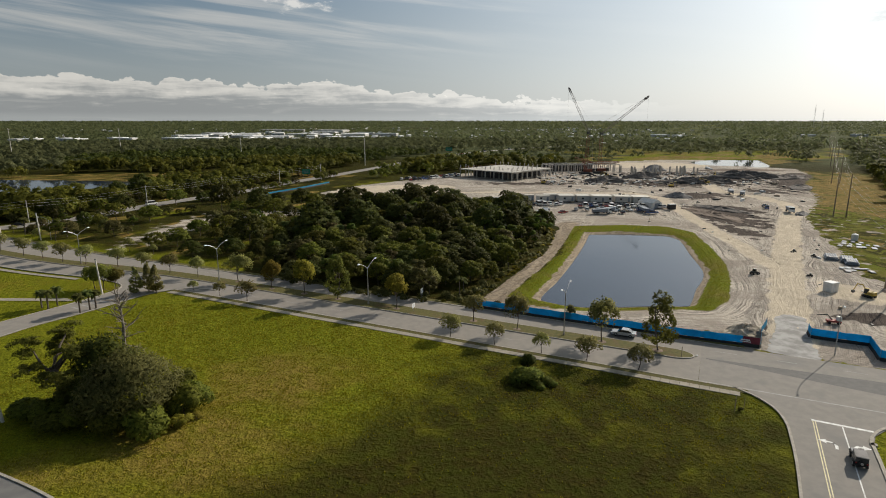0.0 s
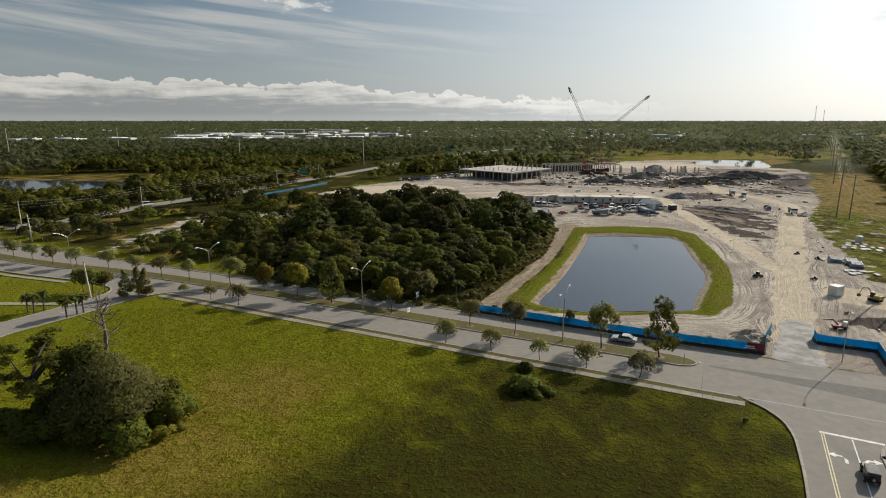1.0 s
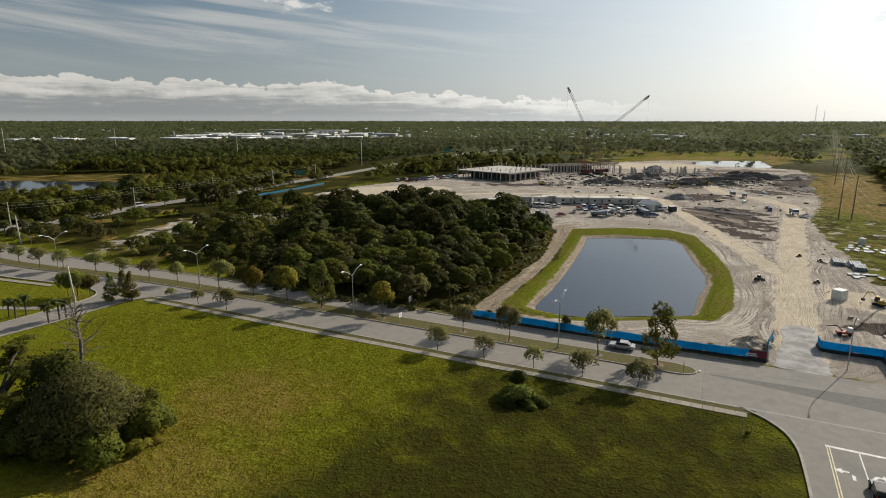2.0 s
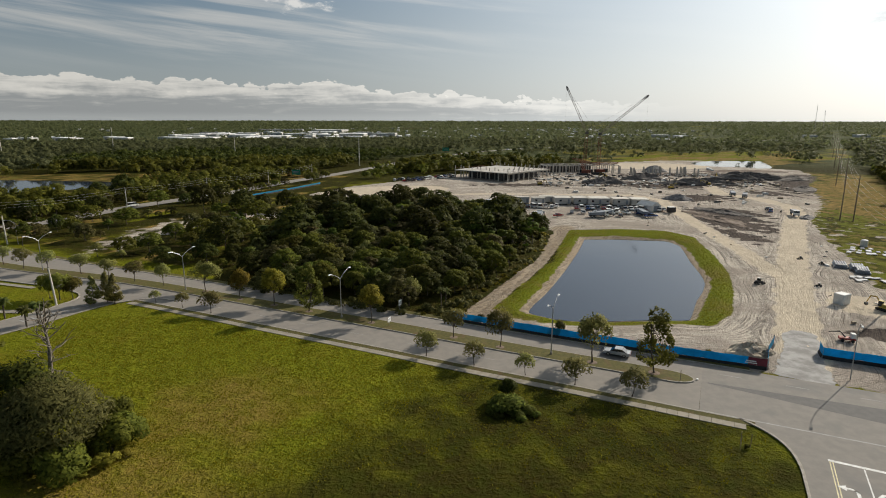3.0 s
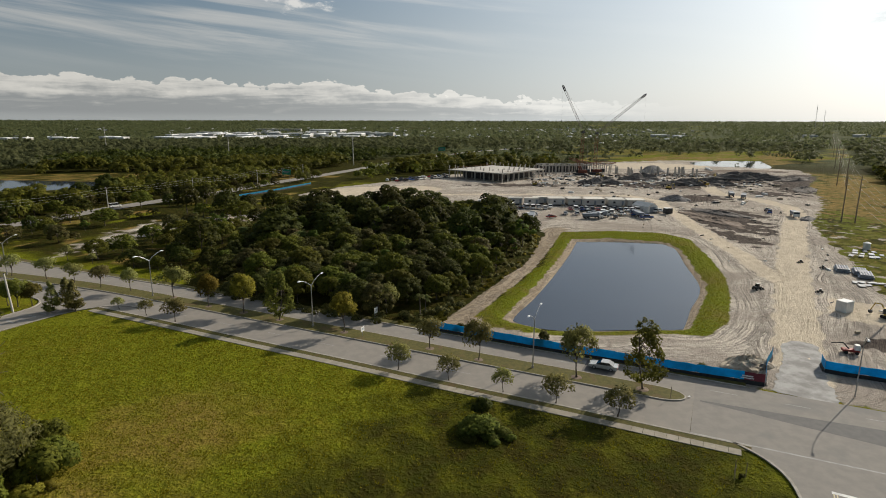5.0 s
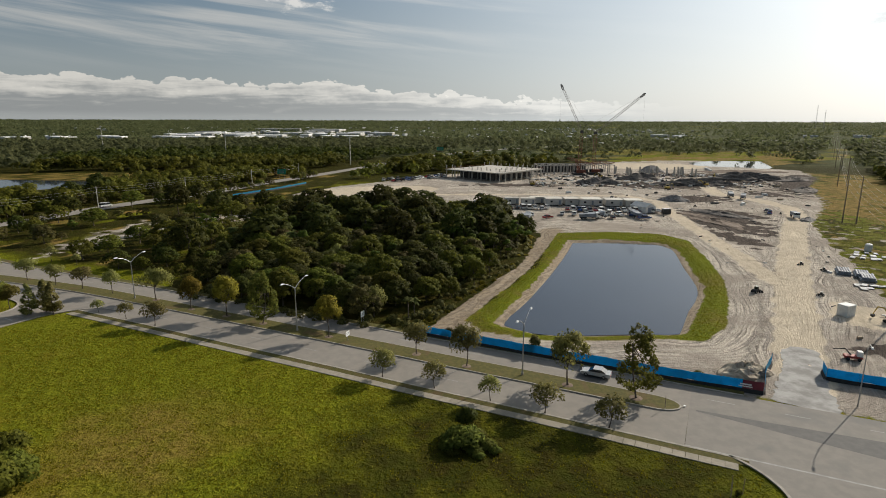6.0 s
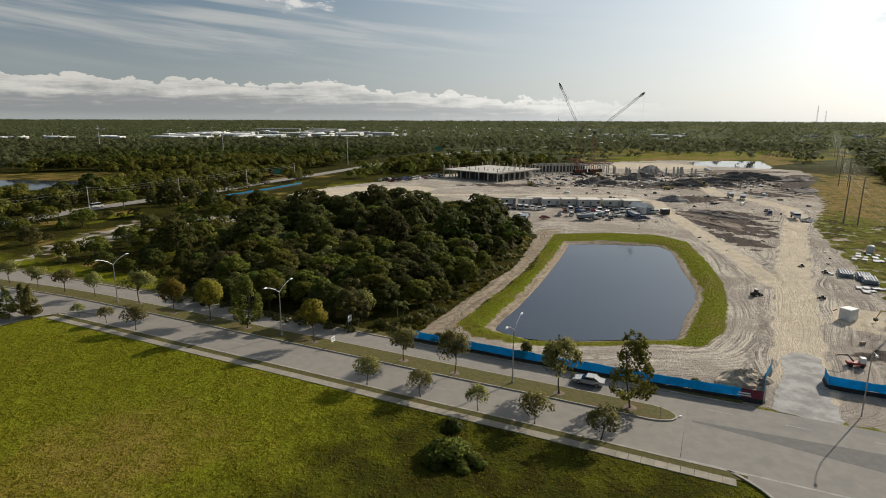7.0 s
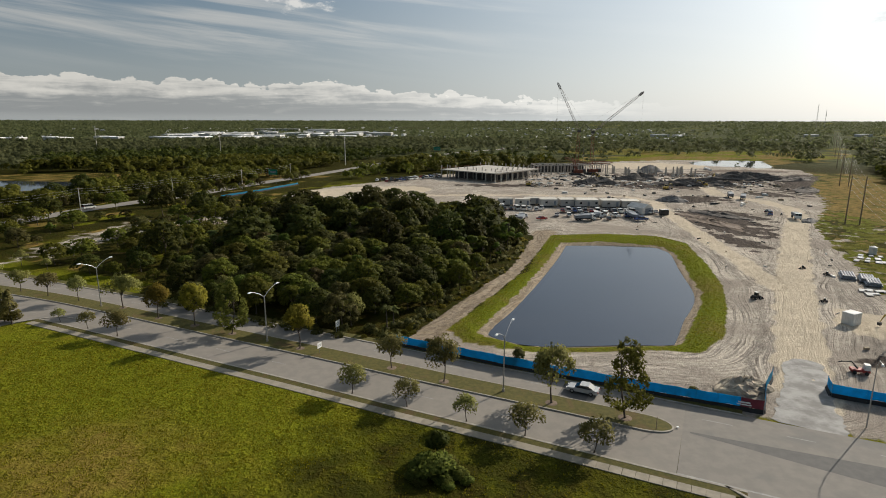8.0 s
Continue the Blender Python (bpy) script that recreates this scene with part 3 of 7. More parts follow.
def ground_height(x, y):
    d = np.hypot(x, y)
    z = 33.0 * soft(d, 1400, 5200)
    pond, bank = inside_depth(x, y, POND), inside_depth(x, y, BANK)
    site = soft(inside_depth(x, y, SITE), 0, 6) * (1 - soft(bank, -3, 0)) * soft(np.hypot(x - 73, y - 107), 14, 24)
    z = z + site * (0.14 * waves(x, y, 7, 1) + 0.10 * waves(x, y, 3, 2) + 0.18 * waves(x, y, 26, 3))
    z = z + 0.5 * soft(bank, 0.0, 3.0) * (1 - soft(pond, -4.5, 0))
    z = z - 1.6 * soft(pond, -1.2, 4.0) - 0.28 * soft(pond, -4, -0.5)
    z = z - 1.5 * soft(inside_depth(x, y, LEFT_WATER), -4, 6) - 1.5 * soft(inside_depth(x, y, FAR_WATER), -2, 6)
    wild = 1 - soft(-inside_depth(x, y, WOODS), 0, 20)
    z = z + 0.3 * wild * waves(x, y, 12, 5)
    road = line_distance(x, y, CENTRE)
    z = z * soft(road, 12.5, 16) + 0.035 * waves(x, y, 9, 4) * soft(road, 14, 20)
    return z - 0.07


def flow_field(x, y):
    """Distance from the nearest haul road, and the way along it: wheel ruts follow the roads."""
    best, run = np.full(x.shape, 1e9), np.zeros(x.shape)
    for pts in (MAIN_TRACK, SIDE_TRACK, POND_PATH, BANK + [BANK[0]], SWEEP):
        p = clean_line(pts, 6.0)
        s0 = 1000.0 * len(pts)
        for a, b in zip(p[:-1], p[1:]):
            d = b - a
            ln = np.hypot(*d)
            t = np.clip(((x - a[0]) * d[0] + (y - a[1]) * d[1]) / max(ln * ln, 1e-6), 0, 1)
            r = np.hypot(x - a[0] - t * d[0], y - a[1] - t * d[1])
            near = r < best
            best, run = np.where(near, r, best), np.where(near, s0 + t * ln, run)
            s0 += ln
    return np.stack([best + 0.7 * waves(x, y, 22, 71), run, np.zeros(x.shape)], 1)


def make_ground():
    def axis(lo, hi, step, low, high, grow):
        mid = list(np.arange(lo, hi + step / 2, step))
        up, s, v = [], step, hi
        while v < high:
            s = min(s * grow, 220)
            v += s
            up.append(v)
        down, s, v = [], step, lo
        while v > low:
            s = min(s * grow, 220)
            v -= s
            down.append(v)
        return np.array(down[::-1] + mid + up)

    xs = axis(-130, 215, 1.5, -5200, 5200, 1.045)
    ys = axis(52, 420, 1.5, -900, 5200, 1.035)
    x, y = (a.ravel() for a in np.meshgrid(xs, ys))
    z = ground_height(x, y)
    nx, ny = len(xs), len(ys)
    i = (np.arange(ny - 1)[:, None] * nx + np.arange(nx - 1)[None, :]).ravel()
    faces = np.stack([i, i + 1, i + nx + 1, i + nx], 1)
    me = bpy.data.meshes.new("ground")
    me.vertices.add(len(x))
    me.vertices.foreach_set("co", np.stack([x, y, z], 1).astype(np.float32).ravel())
    me.loops.add(faces.size)
    me.loops.foreach_set("vertex_index", faces.ravel().astype(np.int32))
    me.polygons.add(len(faces))
    me.polygons.foreach_set("loop_start", np.arange(0, faces.size, 4, dtype=np.int32))
    me.update(calc_edges=True)
    me.shade_smooth()
    rag = waves(x, y, 9, 11) * 1.2 + waves(x, y, 3.5, 12) * 0.7
    bank, pond = inside_depth(x, y, BANK), inside_depth(x, y, POND)
    site = soft(inside_depth(x, y, SITE) + rag, -1.5, 1.5)
    # sand round the water's edge, grass over the rest of the bank
    left_side = soft(62 - x + (y - 126) * 0.28, 0, 20) * soft(y, 128, 134)
    right_side = soft(x - 58, 0, 8) * soft(y, 124, 132)
    rim = pond + 0.7 + 1.5 * left_side + 1.0 * right_side + 0.2 * rag
    bare_rim = soft(rim, -0.7, 0.7)
    on_bank = soft(bank + 0.12 * rag, -0.8, 0.8)
    sand = np.maximum(site * (1 - on_bank), on_bank * bare_rim)
    wood_edge = soft(inside_depth(x, y, WOODS), -3, -1)
    path = (1 - wood_edge) * soft(3.1 + 0.4 * rag - line_distance(x, y, POND_PATH), -1.2, 1.2)
    sand = np.maximum(sand, path * (1 - on_bank))
    clearing = soft(ellipse(x, y, -108, 226, 12, 44, -4) + 0.25 * rag, -0.1, 0.5) * (0.42 + 0.25 * soft(waves(x, y, 11, 173), -0.5, 0.6))
    clearing = np.maximum(clearing, soft(ellipse(x, y, -80, 262, 16, 20, -30) + 0.2 * rag, 0, 0.4) * 0.6)
    sand = np.maximum(sand, clearing)
    sand = np.maximum(sand, 0.55 * soft(inside_depth(x, y, SITE) + 16, 0, 16) * soft(waves(x, y, 10, 53) + 0.6 * waves(x, y, 4, 54), 0.0, 0.9) * soft(x, 110, 125) * (1 - on_bank))
    track = soft(4.3 + 0.5 * rag - line_distance(x, y, MAIN_TRACK), -1.5, 1.5)
    track = np.maximum(track, soft(3.2 + 0.5 * rag - line_distance(x, y, SIDE_TRACK), -1.8, 1.8))
    track = np.maximum(track, soft(ellipse(x, y, 105, 137, 9, 11, 0) + 0.1 * rag, -0.1, 0.2) * 0.8)
    track = np.maximum(track, soft(ellipse(x, y, 200, 560, 60, 40, 0), 0, 0.1))
    track = np.maximum(track, soft(ellipse(x, y, -30, 362, 45, 26, 20), 0, 0.2))
    dark = np.zeros(x.shape)
    for cx, cy, rx, ry, turn in MUD:
        dark = np.maximum(dark, soft(ellipse(x, y, cx, cy, rx, ry, turn) + 0.28 * rag, -0.15, 0.5))
    dark = dark * (1 - track)
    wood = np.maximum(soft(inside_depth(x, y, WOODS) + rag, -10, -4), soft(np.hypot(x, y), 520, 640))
    marsh = soft(ellipse(x, y, -235, 440, 210, 40, 6), 0, 0.3)
    field = soft(waves(x, y, 420, 21) + 0.5 * waves(x, y, 160, 22), 0.75, 0.95)
    wood = wood * (1 - 0.85 * field * soft(np.hypot(x, y), 600, 800))
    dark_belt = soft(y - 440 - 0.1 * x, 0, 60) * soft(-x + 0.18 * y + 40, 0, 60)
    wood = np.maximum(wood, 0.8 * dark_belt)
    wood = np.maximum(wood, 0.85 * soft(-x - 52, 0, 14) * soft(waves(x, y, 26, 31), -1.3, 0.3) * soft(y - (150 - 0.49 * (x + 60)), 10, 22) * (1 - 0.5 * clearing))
    dry = 0.72 * soft(-x - 56, 0, 20) * soft(waves(x, y, 18, 35), -0.2, 0.6) * soft(y - (150 - 0.49 * (x + 60)), 10, 22)
    wood = wood * (1 - 0.85 * marsh)
    lush = on_bank * (1 - bare_rim)
    mott = soft(waves(x, y, 13, 51) + 0.7 * waves(x, y, 5, 52), -0.7, 0.7)
    lush = np.maximum(lush, mott * soft(ellipse(x, y, 168, 226, 26, 34, -30) + 0.2 * rag, -0.1, 0.3))
    lush = np.maximum(lush, mott * soft(ellipse(x, y, 150, 180, 30, 30, -30) + 0.1 * rag, -0.1, 0.3))
    dry = np.maximum(dry, (0.45 + 0.55 * mott) * soft(ellipse(x, y, 262, 350, 34, 125, -32) + 0.10 * rag, -0.1, 0.2))
    dry = np.maximum(dry, marsh * (0.34 + 0.2 * mott))
    # grass corridor under the power lines: green hummocks, orange dry grass, bare scrapes
    along = (x - 180.5) * 0.548 + (y - 254.4) * 0.836
    across = (x - 180.5) * 0.836 - (y - 254.4) * 0.548
    strip = soft(across, -75, -60) * (1 - soft(across, 30, 44)) * soft(along, -150, -120) * (1 - soft(along, 400, 480)) * (1 - site)
    patch = waves(x, y, 21, 151) + 0.8 * waves(x, y, 8, 152) + 0.5 * waves(x, y, 3.6, 153)
    dry = np.maximum(dry, strip * soft(along, -22, 40) * soft(patch, -0.9, 1.0))
    dry = np.maximum(dry, strip * 0.62 * soft(patch, 0.3, 1.1))
    turf_strip = strip * (0.45 + 0.4 * soft(waves(x, y, 15, 176) + 0.6 * waves(x, y, 5, 177), -0.7, 0.9))
    lush = lush * (1 - strip) + 0.8 * strip * (1 - soft(along, 20, 70)) * soft(-patch, -0.6, 0.9)
    scrape = waves(x, y, 17, 154) + 0.7 * waves(x, y, 6, 155) + 0.4 * waves(x, y, 3, 156)
    sand = np.maximum(sand, strip * (1 - soft(along, -12, 30)) * 0.6 * soft(scrape, 0.45, 1.2))
    wood = np.maximum(wood, soft(across, 27, 36) * soft(along, 10, 60) * (1 - soft(along, 700, 800)))
    dark = np.maximum(dark, strip * 0.6 * soft(waves(x, y, 12, 157), 0.6, 1.2))
    heath = soft(ellipse(x, y, 340, 690, 260, 110, 35) + 0.2 * waves(x, y, 60, 161), 0.0, 0.3)
    wood = wood * (1 - 0.8 * heath)
    dry = np.maximum(dry, heath * soft(waves(x, y, 70, 162) + 0.6 * waves(x, y, 24, 163), -0.8, 0.6) * 0.8)
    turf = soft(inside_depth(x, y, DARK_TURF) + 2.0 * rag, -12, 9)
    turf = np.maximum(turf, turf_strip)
    # duller grass mixed with painted shade of the verge trees and shrubs
    shade_side = soft(inside_depth(x, y, DULL_SHADED_TURF) + 2.2 * rag, -15, 10)
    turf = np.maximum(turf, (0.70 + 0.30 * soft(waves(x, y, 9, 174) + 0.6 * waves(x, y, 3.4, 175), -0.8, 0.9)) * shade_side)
    # dull ground among the west trees, their shadows partly in its colour
    west = soft(line_distance(x, y, CENTRE), 13, 22) * soft(-x - 30, 0, 30) * soft(y - 128 + 0.5 * (x + 60), 0, 14)
    turf = np.maximum(turf, west * (0.35 + 0.55 * soft(waves(x, y, 20, 171) + 0.6 * waves(x, y, 7, 172), -0.9, 0.9)) * (1 - 0.6 * soft(ellipse(x, y, -122, 274, 13, 34, -28) + 0.2 * rag, 0, 0.4)))
    # dark grass toward the far road, cloud shade partly painted in
    turf = np.maximum(turf, 0.9 * soft(y - 390, 0, 30) * soft(70 - x, 0, 40) * (1 - site) * (1 - soft(np.hypot(x, y), 700, 800)))
    brown = np.maximum(0.9 * soft(ellipse(x, y, -28, 88, 15, 15, 20) + 0.15 * rag, -0.1, 0.7), 0.9 * soft(ellipse(x, y, -35, 67, 20, 14, 0) + 0.15 * rag, -0.1, 0.8))
    brown = np.maximum(brown, 0.8 * soft(ellipse(x, y, -50, 60, 9, 5, -25) + 0.15 * rag, 0, 0.7))
    dry = np.maximum(dry, 0.5 * field * soft(np.hypot(x, y), 600, 800))
    dry = np.maximum(dry, 0.8 * soft(ellipse(x, y, 12, 134, 7, 10, -30) + 0.2 * rag, 0, 0.4))
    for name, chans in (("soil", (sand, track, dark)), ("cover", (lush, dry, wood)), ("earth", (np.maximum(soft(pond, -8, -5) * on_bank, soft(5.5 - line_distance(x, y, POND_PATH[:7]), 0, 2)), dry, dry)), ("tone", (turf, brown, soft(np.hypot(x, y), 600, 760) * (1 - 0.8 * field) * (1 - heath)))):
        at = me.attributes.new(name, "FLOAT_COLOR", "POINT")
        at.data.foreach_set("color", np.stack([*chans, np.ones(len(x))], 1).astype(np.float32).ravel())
    at = me.attributes.new("flow", "FLOAT_VECTOR", "POINT")
    at.data.foreach_set("vector", flow_field(x, y).astype(np.float32).ravel())
    me.materials.append(M["ground"])
    return tagged(new("ground", me), "grassy meadow, sandy building site and woodland ground", "ground", kind="structure")


make_ground()


def flat_sheet(name, outline, z, mat, label, category, kind="structure"):
    geo = Geo()
    geo.quad(*[(x, y, z) for x, y in outline])
    return tagged(part(name, geo, mat), label, category, kind=kind)


flat_sheet("water_pond", [tuple(p) for p in clean_line(POND + [POND[0]], 3)[:-1]], -0.42, M["water"], "still dark water of the retention pond", "water")
flat_sheet("water_left", LEFT_WATER, -0.6, M["water"], "still lake beyond the trees", "water")
flat_sheet("water_far", FAR_WATER, -0.55, M["water"], "bright pond behind the building site", "water")


# ---- roads ----
def ribbon(line, a, b, z0, z1=None, geo=None):
    """A strip along a line between two offsets to its left."""
    geo = geo or Geo()
    p = np.asarray(line)
    t = np.gradient(p, axis=0)
    t /= np.hypot(t[:, 0], t[:, 1])[:, None]
    nrm = np.stack([-t[:, 1], t[:, 0]], 1)
    q0, q1 = p + nrm * np.asarray(a).reshape(-1, 1), p + nrm * np.asarray(b).reshape(-1, 1)
    n = len(geo.v)
    for u, w in zip(q0, q1):
        geo.v += [(u[0], u[1], z0), (w[0], w[1], z0 if z1 is None else z1)]
    geo.f += [(n + 2 * i, n + 2 * i + 2, n + 2 * i + 3, n + 2 * i + 1) for i in range(len(p) - 1)]
    return geo


def block(line, a, b, z0, z1, geo=None):
    """A raised strip with sides: a kerb."""
    geo = geo or Geo()
    ribbon(line, a, b, z1, None, geo)
    ribbon(line, a, a + 0.001, z0, z1, geo)
    ribbon(line, b - 0.001, b, z1, z0, geo)
    return geo


centre = clean_line(CENTRE, 4.0)
along = np.concatenate([[0], np.cumsum(np.hypot(*np.diff(centre, axis=0).T))])
NEAR, FAR, HALF = -10.8, 8.0, 2.3
wide = soft(-centre[:, 0], 70, 150) * 5.5
lanes = centre[:, 0] < 48
joint = int(lanes.sum())
tagged(part("road_main", ribbon(centre[:joint + 1], np.full(joint + 1, NEAR), (FAR + wide)[:joint + 1], 0.02), M["asphalt"]), "pale tan grey divided asphalt road", "road", kind="structure")
tagged(part("road_junction", ribbon(centre[joint:], np.full(len(centre) - joint, NEAR), (FAR + wide)[joint:], 0.02), M["asphalt_grey"]), "grey asphalt of the junction", "road", kind="structure")
west = centre[centre[:, 0] < -88]
east_west = centre[(centre[:, 0] > -86) & (centre[:, 0] < 41)]
mid_line = centre[(centre[:, 0] > -400) & (centre[:, 0] < 44)]
# median with rounded nose
med = thing("median", "long grassy median between the carriageways with concrete kerbs", "median", kind="structure")
end, way = mid_line[-1], mid_line[-1] - mid_line[-2]
way = way / np.hypot(*way)
side = np.array([-way[1], way[0]])
part("turf", ribbon(mid_line, -HALF + 0.2, HALF - 0.2, 0.17), M["verge"], med)
fan = [tuple(end + way * (4.0 * math.cos(a)) + side * ((HALF - 0.2) * math.sin(a))) for a in np.linspace(-math.pi / 2, math.pi / 2, 15)]
part("turf", Geo().quad(*[(x, y, 0.17) for x, y in fan]), M["verge"], med)
for s in (-1, 1):
    a, b = sorted((s * HALF, s * (HALF - 0.2)))
    part("kerb", block(mid_line, a, b, 0.0, 0.19), M["kerb"], med)
curve = np.array([end + way * (4.1 * math.cos(a)) + side * (HALF - 0.1) * math.sin(a) for a in np.linspace(-math.pi / 2, math.pi / 2, 15)])
part("kerb", block(curve, -0.12, 0.12, 0.0, 0.19), M["kerb"], med)
# outer kerbs, verge and footway of the near side
near_line = centre[(centre[:, 0] > -66) & (centre[:, 0] < 56)]
tagged(part("kerb_near", block(near_line, NEAR - 0.35, NEAR, 0.0, 0.15), M["kerb"]), "weathered concrete kerb along the road", "kerb", kind="structure")
tagged(part("verge_near", ribbon(near_line, NEAR - 1.42, NEAR - 0.35, 0.0, 0.12), M["verge"]), "strip of worn dry turf beside the kerb", "verge", kind="structure")
far_line = centre[(centre[:, 0] > -380) & (centre[:, 0] < 58)]
fw = soft(-far_line[:, 0], 70, 150) * 5.5
geo = Geo()
ribbon(far_line, FAR + fw, FAR + fw + 0.35, 0.15, None, geo)
ribbon(far_line, FAR + fw - 0.002, FAR + fw, 0.0, 0.15, geo)
tagged(part("kerb_far", geo, M["kerb"]), "weathered concrete kerb along the far lanes", "kerb", kind="structure")
tagged(part("verge_far", ribbon(far_line, FAR + fw + 0.35, FAR + fw + 2.2, 0.10), M["verge"]), "strip of dry turf behind the far kerb", "verge", kind="structure")
west_line = centre[(centre[:, 0] > -380) & (centre[:, 0] < -94)]
tagged(part("kerb_west", block(west_line, NEAR - 0.35, NEAR, 0.0, 0.15), M["kerb"]), "weathered concrete kerb", "kerb", kind="structure")
tagged(part("pavement_west", ribbon(west_line, NEAR - 3.2, NEAR - 1.7, 0.08), M["walkway"]), "concrete footway beside the lawn", "pavement", kind="structure")
far_east = centre[(centre[:, 0] > 84) & (centre[:, 0] < 320)]
tagged(part("kerb_east", block(far_east, FAR, FAR + 0.4, 0.0, 0.15), M["kerb"]), "weathered concrete kerb past the site entrance", "kerb", kind="structure")
# lane paint
for name, off, gap, pick in (("lane_line_near", (NEAR - HALF) / 2, 12.0, east_west), ("lane_line_far", (FAR + HALF) / 2, 12.0, east_west)):
    geo = Geo()
    fine_line = clean_line(pick, 1.0)
    for i in range(0, len(fine_line) - 5, int(gap)):
        ribbon(fine_line[i:i + 4], off - 0.07, off + 0.07, 0.026, None, geo)
    tagged(part(name, geo, M["faint_line"]), "worn dashes of white lane paint", "road marking", kind="structure")
east = clean_line(centre[(centre[:, 0] > 46) & (centre[:, 0] < 330)], 1.0)
tagged(part("edge_line", ribbon(east, NEAR + 0.1, NEAR + 0.4, 0.026), M["faint_line"]), "pale gutter line across the side road", "road marking", kind="structure")
geo = Geo()
for i in range(2, len(east) - 6, 9):
    ribbon(east[i:i + 4], 4.4, 4.55, 0.030, None, geo)
tagged(part("turn_dashes", geo, M["faint_line"]), "worn white dashes through the junction", "road marking", kind="structure")
patch_line = east[1:150]
steps = np.arange(len(patch_line))
tagged(part("road_patch", ribbon(patch_line, -0.2 - np.minimum(steps * 0.16, 3.6), 0.2 + np.minimum(steps * 0.07, 2.2), 0.025), M["asphalt_dark"]), "darker asphalt of the turning lane", "road", kind="structure")
tagged(part("road_cut", ribbon(centre[(centre[:, 0] > 31) & (centre[:, 0] < 41)][:2], 2.4, 7.9, 0.025), M["asphalt_dark"]), "dark repaired trench across the lanes", "road", kind="structure")

# south road at the junction: runs square to the main road
S_DIR = Vector((-0.455, -0.890))
S_SIDE = Vector((0.890, -0.455))


def south(u, v):
    """Metres down the south road and to its right, from the stop line's left end."""
    p = Vector((54.5, 74.1)) + S_DIR * u + S_SIDE * v
    return (p.x, p.y)


corner = [(47.9, 84.4), (49.4, 82.2), (50.4, 79.6), (50.7, 76.6), (49.9, 72.8), (48.2, 68.8), (45.5, 63.1), (41.8, 56.1)]
left_edge = clean_line(corner, 0.8)
kerb_end = left_edge[-1]
far_left = (kerb_end[0] + S_DIR.x * 90, kerb_end[1] + S_DIR.y * 90)
outline = [(47, 88)] + [tuple(p) for p in left_edge] + [far_left, south(110, 7.2), south(9.0, 6.9), south(4.6, 6.7), south(1.5, 7.4), south(-1.5, 9.3), south(-4, 13.0), south(-6.5, 20.0), (76, 78)]
flat_sheet("road_south", outline, 0.024, M["asphalt_grey"], "grey asphalt side road leading to the junction", "road")
south_left = np.vstack([left_edge, [far_left]])
tagged(part("kerb_south", block(south_left, -0.05, 0.3, 0.0, 0.15), M["kerb"]), "rounded concrete kerb at the corner", "kerb", kind="structure")
island = clean_line([south(60, 7.2), south(9.0, 6.9), south(4.6, 6.7), south(1.5, 7.4), south(-1.5, 9.3), south(-4, 13.0), south(-6.2, 20.0)], 0.7)
tagged(part("kerb_island", block(island, 0.0, 0.45, 0.0, 0.16), M["kerb"]), "pale concrete kerb of the corner island", "kerb", kind="structure")


def paint(name, pts, mat, label):
    flat_sheet(name, [south(u, v) for u, v in pts], 0.034, mat, label, "road marking")


paint("stop_line", [(0, -0.1), (0, 7.4), (0.5, 7.4), (0.5, -0.1)], M["white_line"], "white stop line")
for v in (0.0, 0.32):
    paint("centre_line", [(0.4, v), (0.4, v + 0.13), (60, v + 0.13), (60, v)], M["yellow_line"], "double yellow centre line")
paint("turn_lane_line", [(0.6, 3.6), (0.6, 3.76), (60, 3.76), (60, 3.6)], M["white_line"], "solid white lane line")


def arrow(name, u, v, hand, label):
    """A bent turn arrow; hand -1 to the left, 1 to the right."""
    o = tagged(new(name), label, "road marking", kind="structure")
    geo = Geo()
    for pts in ([(1.75, -0.15), (1.75, 0.15), (0.95, 0.20), (0.95, -0.16)],
                [(0.95, -0.16), (0.95, 0.20), (0.62, hand * 0.42 + 0.14), (0.34, hand * 0.30 - 0.02)],
                [(0.34, hand * 0.30 - 0.02), (0.62, hand * 0.42 + 0.14), (0.62, hand * 0.95), (0.32, hand * 0.95)],
                [(0.0, hand * 0.95), (0.94, hand * 0.95), (0.45, hand * 1.75)]):
        q = [south(u + a * 1.3, v + b * 1.15) for a, b in pts]
        geo.quad(*[(x, y, 0.036) for x, y in q])
    part("arrow_paint", geo, M["white_line"], o)


arrow("turn_arrow_left", 5.5, 2.2, -1, "white left turn arrow on the asphalt")
arrow("turn_arrow_right", 5.2, 4.3, 1, "white right turn arrow on the asphalt")

# west side road with its rounded corner
side_near = clean_line([(-120, 62), (-104, 84), (-94.5, 98.0), (-89.5, 107.1), (-86.9, 113.3), (-81.4, 122.2), (-76.3, 132.2), (-72.0, 138.2), (-65.5, 141.3), (-58, 139.4)], 1.2)
side_far = clean_line([(-131, 66), (-112, 90), (-101, 105), (-95.5, 115.1), (-92.2, 121.0), (-88.2, 128.4), (-84.9, 135.6), (-83.6, 140.6), (-85.3, 144.8), (-90, 148.2), (-96, 151.5)], 1.2)
flat_sheet("road_west", [tuple(p) for p in side_near] + [(-70, 146), (-88, 153)] + [tuple(p) for p in side_far[::-1]], 0.023, M["asphalt"], "grey asphalt side street with rounded corners", "road")
tagged(part("kerb_west_near", block(side_near, -0.35, 0.0, 0.0, 0.15), M["kerb"]), "pale concrete kerb of the side street", "kerb", kind="structure")
tagged(part("kerb_west_far", block(side_far, 0.0, 0.35, 0.0, 0.15), M["kerb"]), "pale concrete kerb of the side street", "kerb", kind="structure")
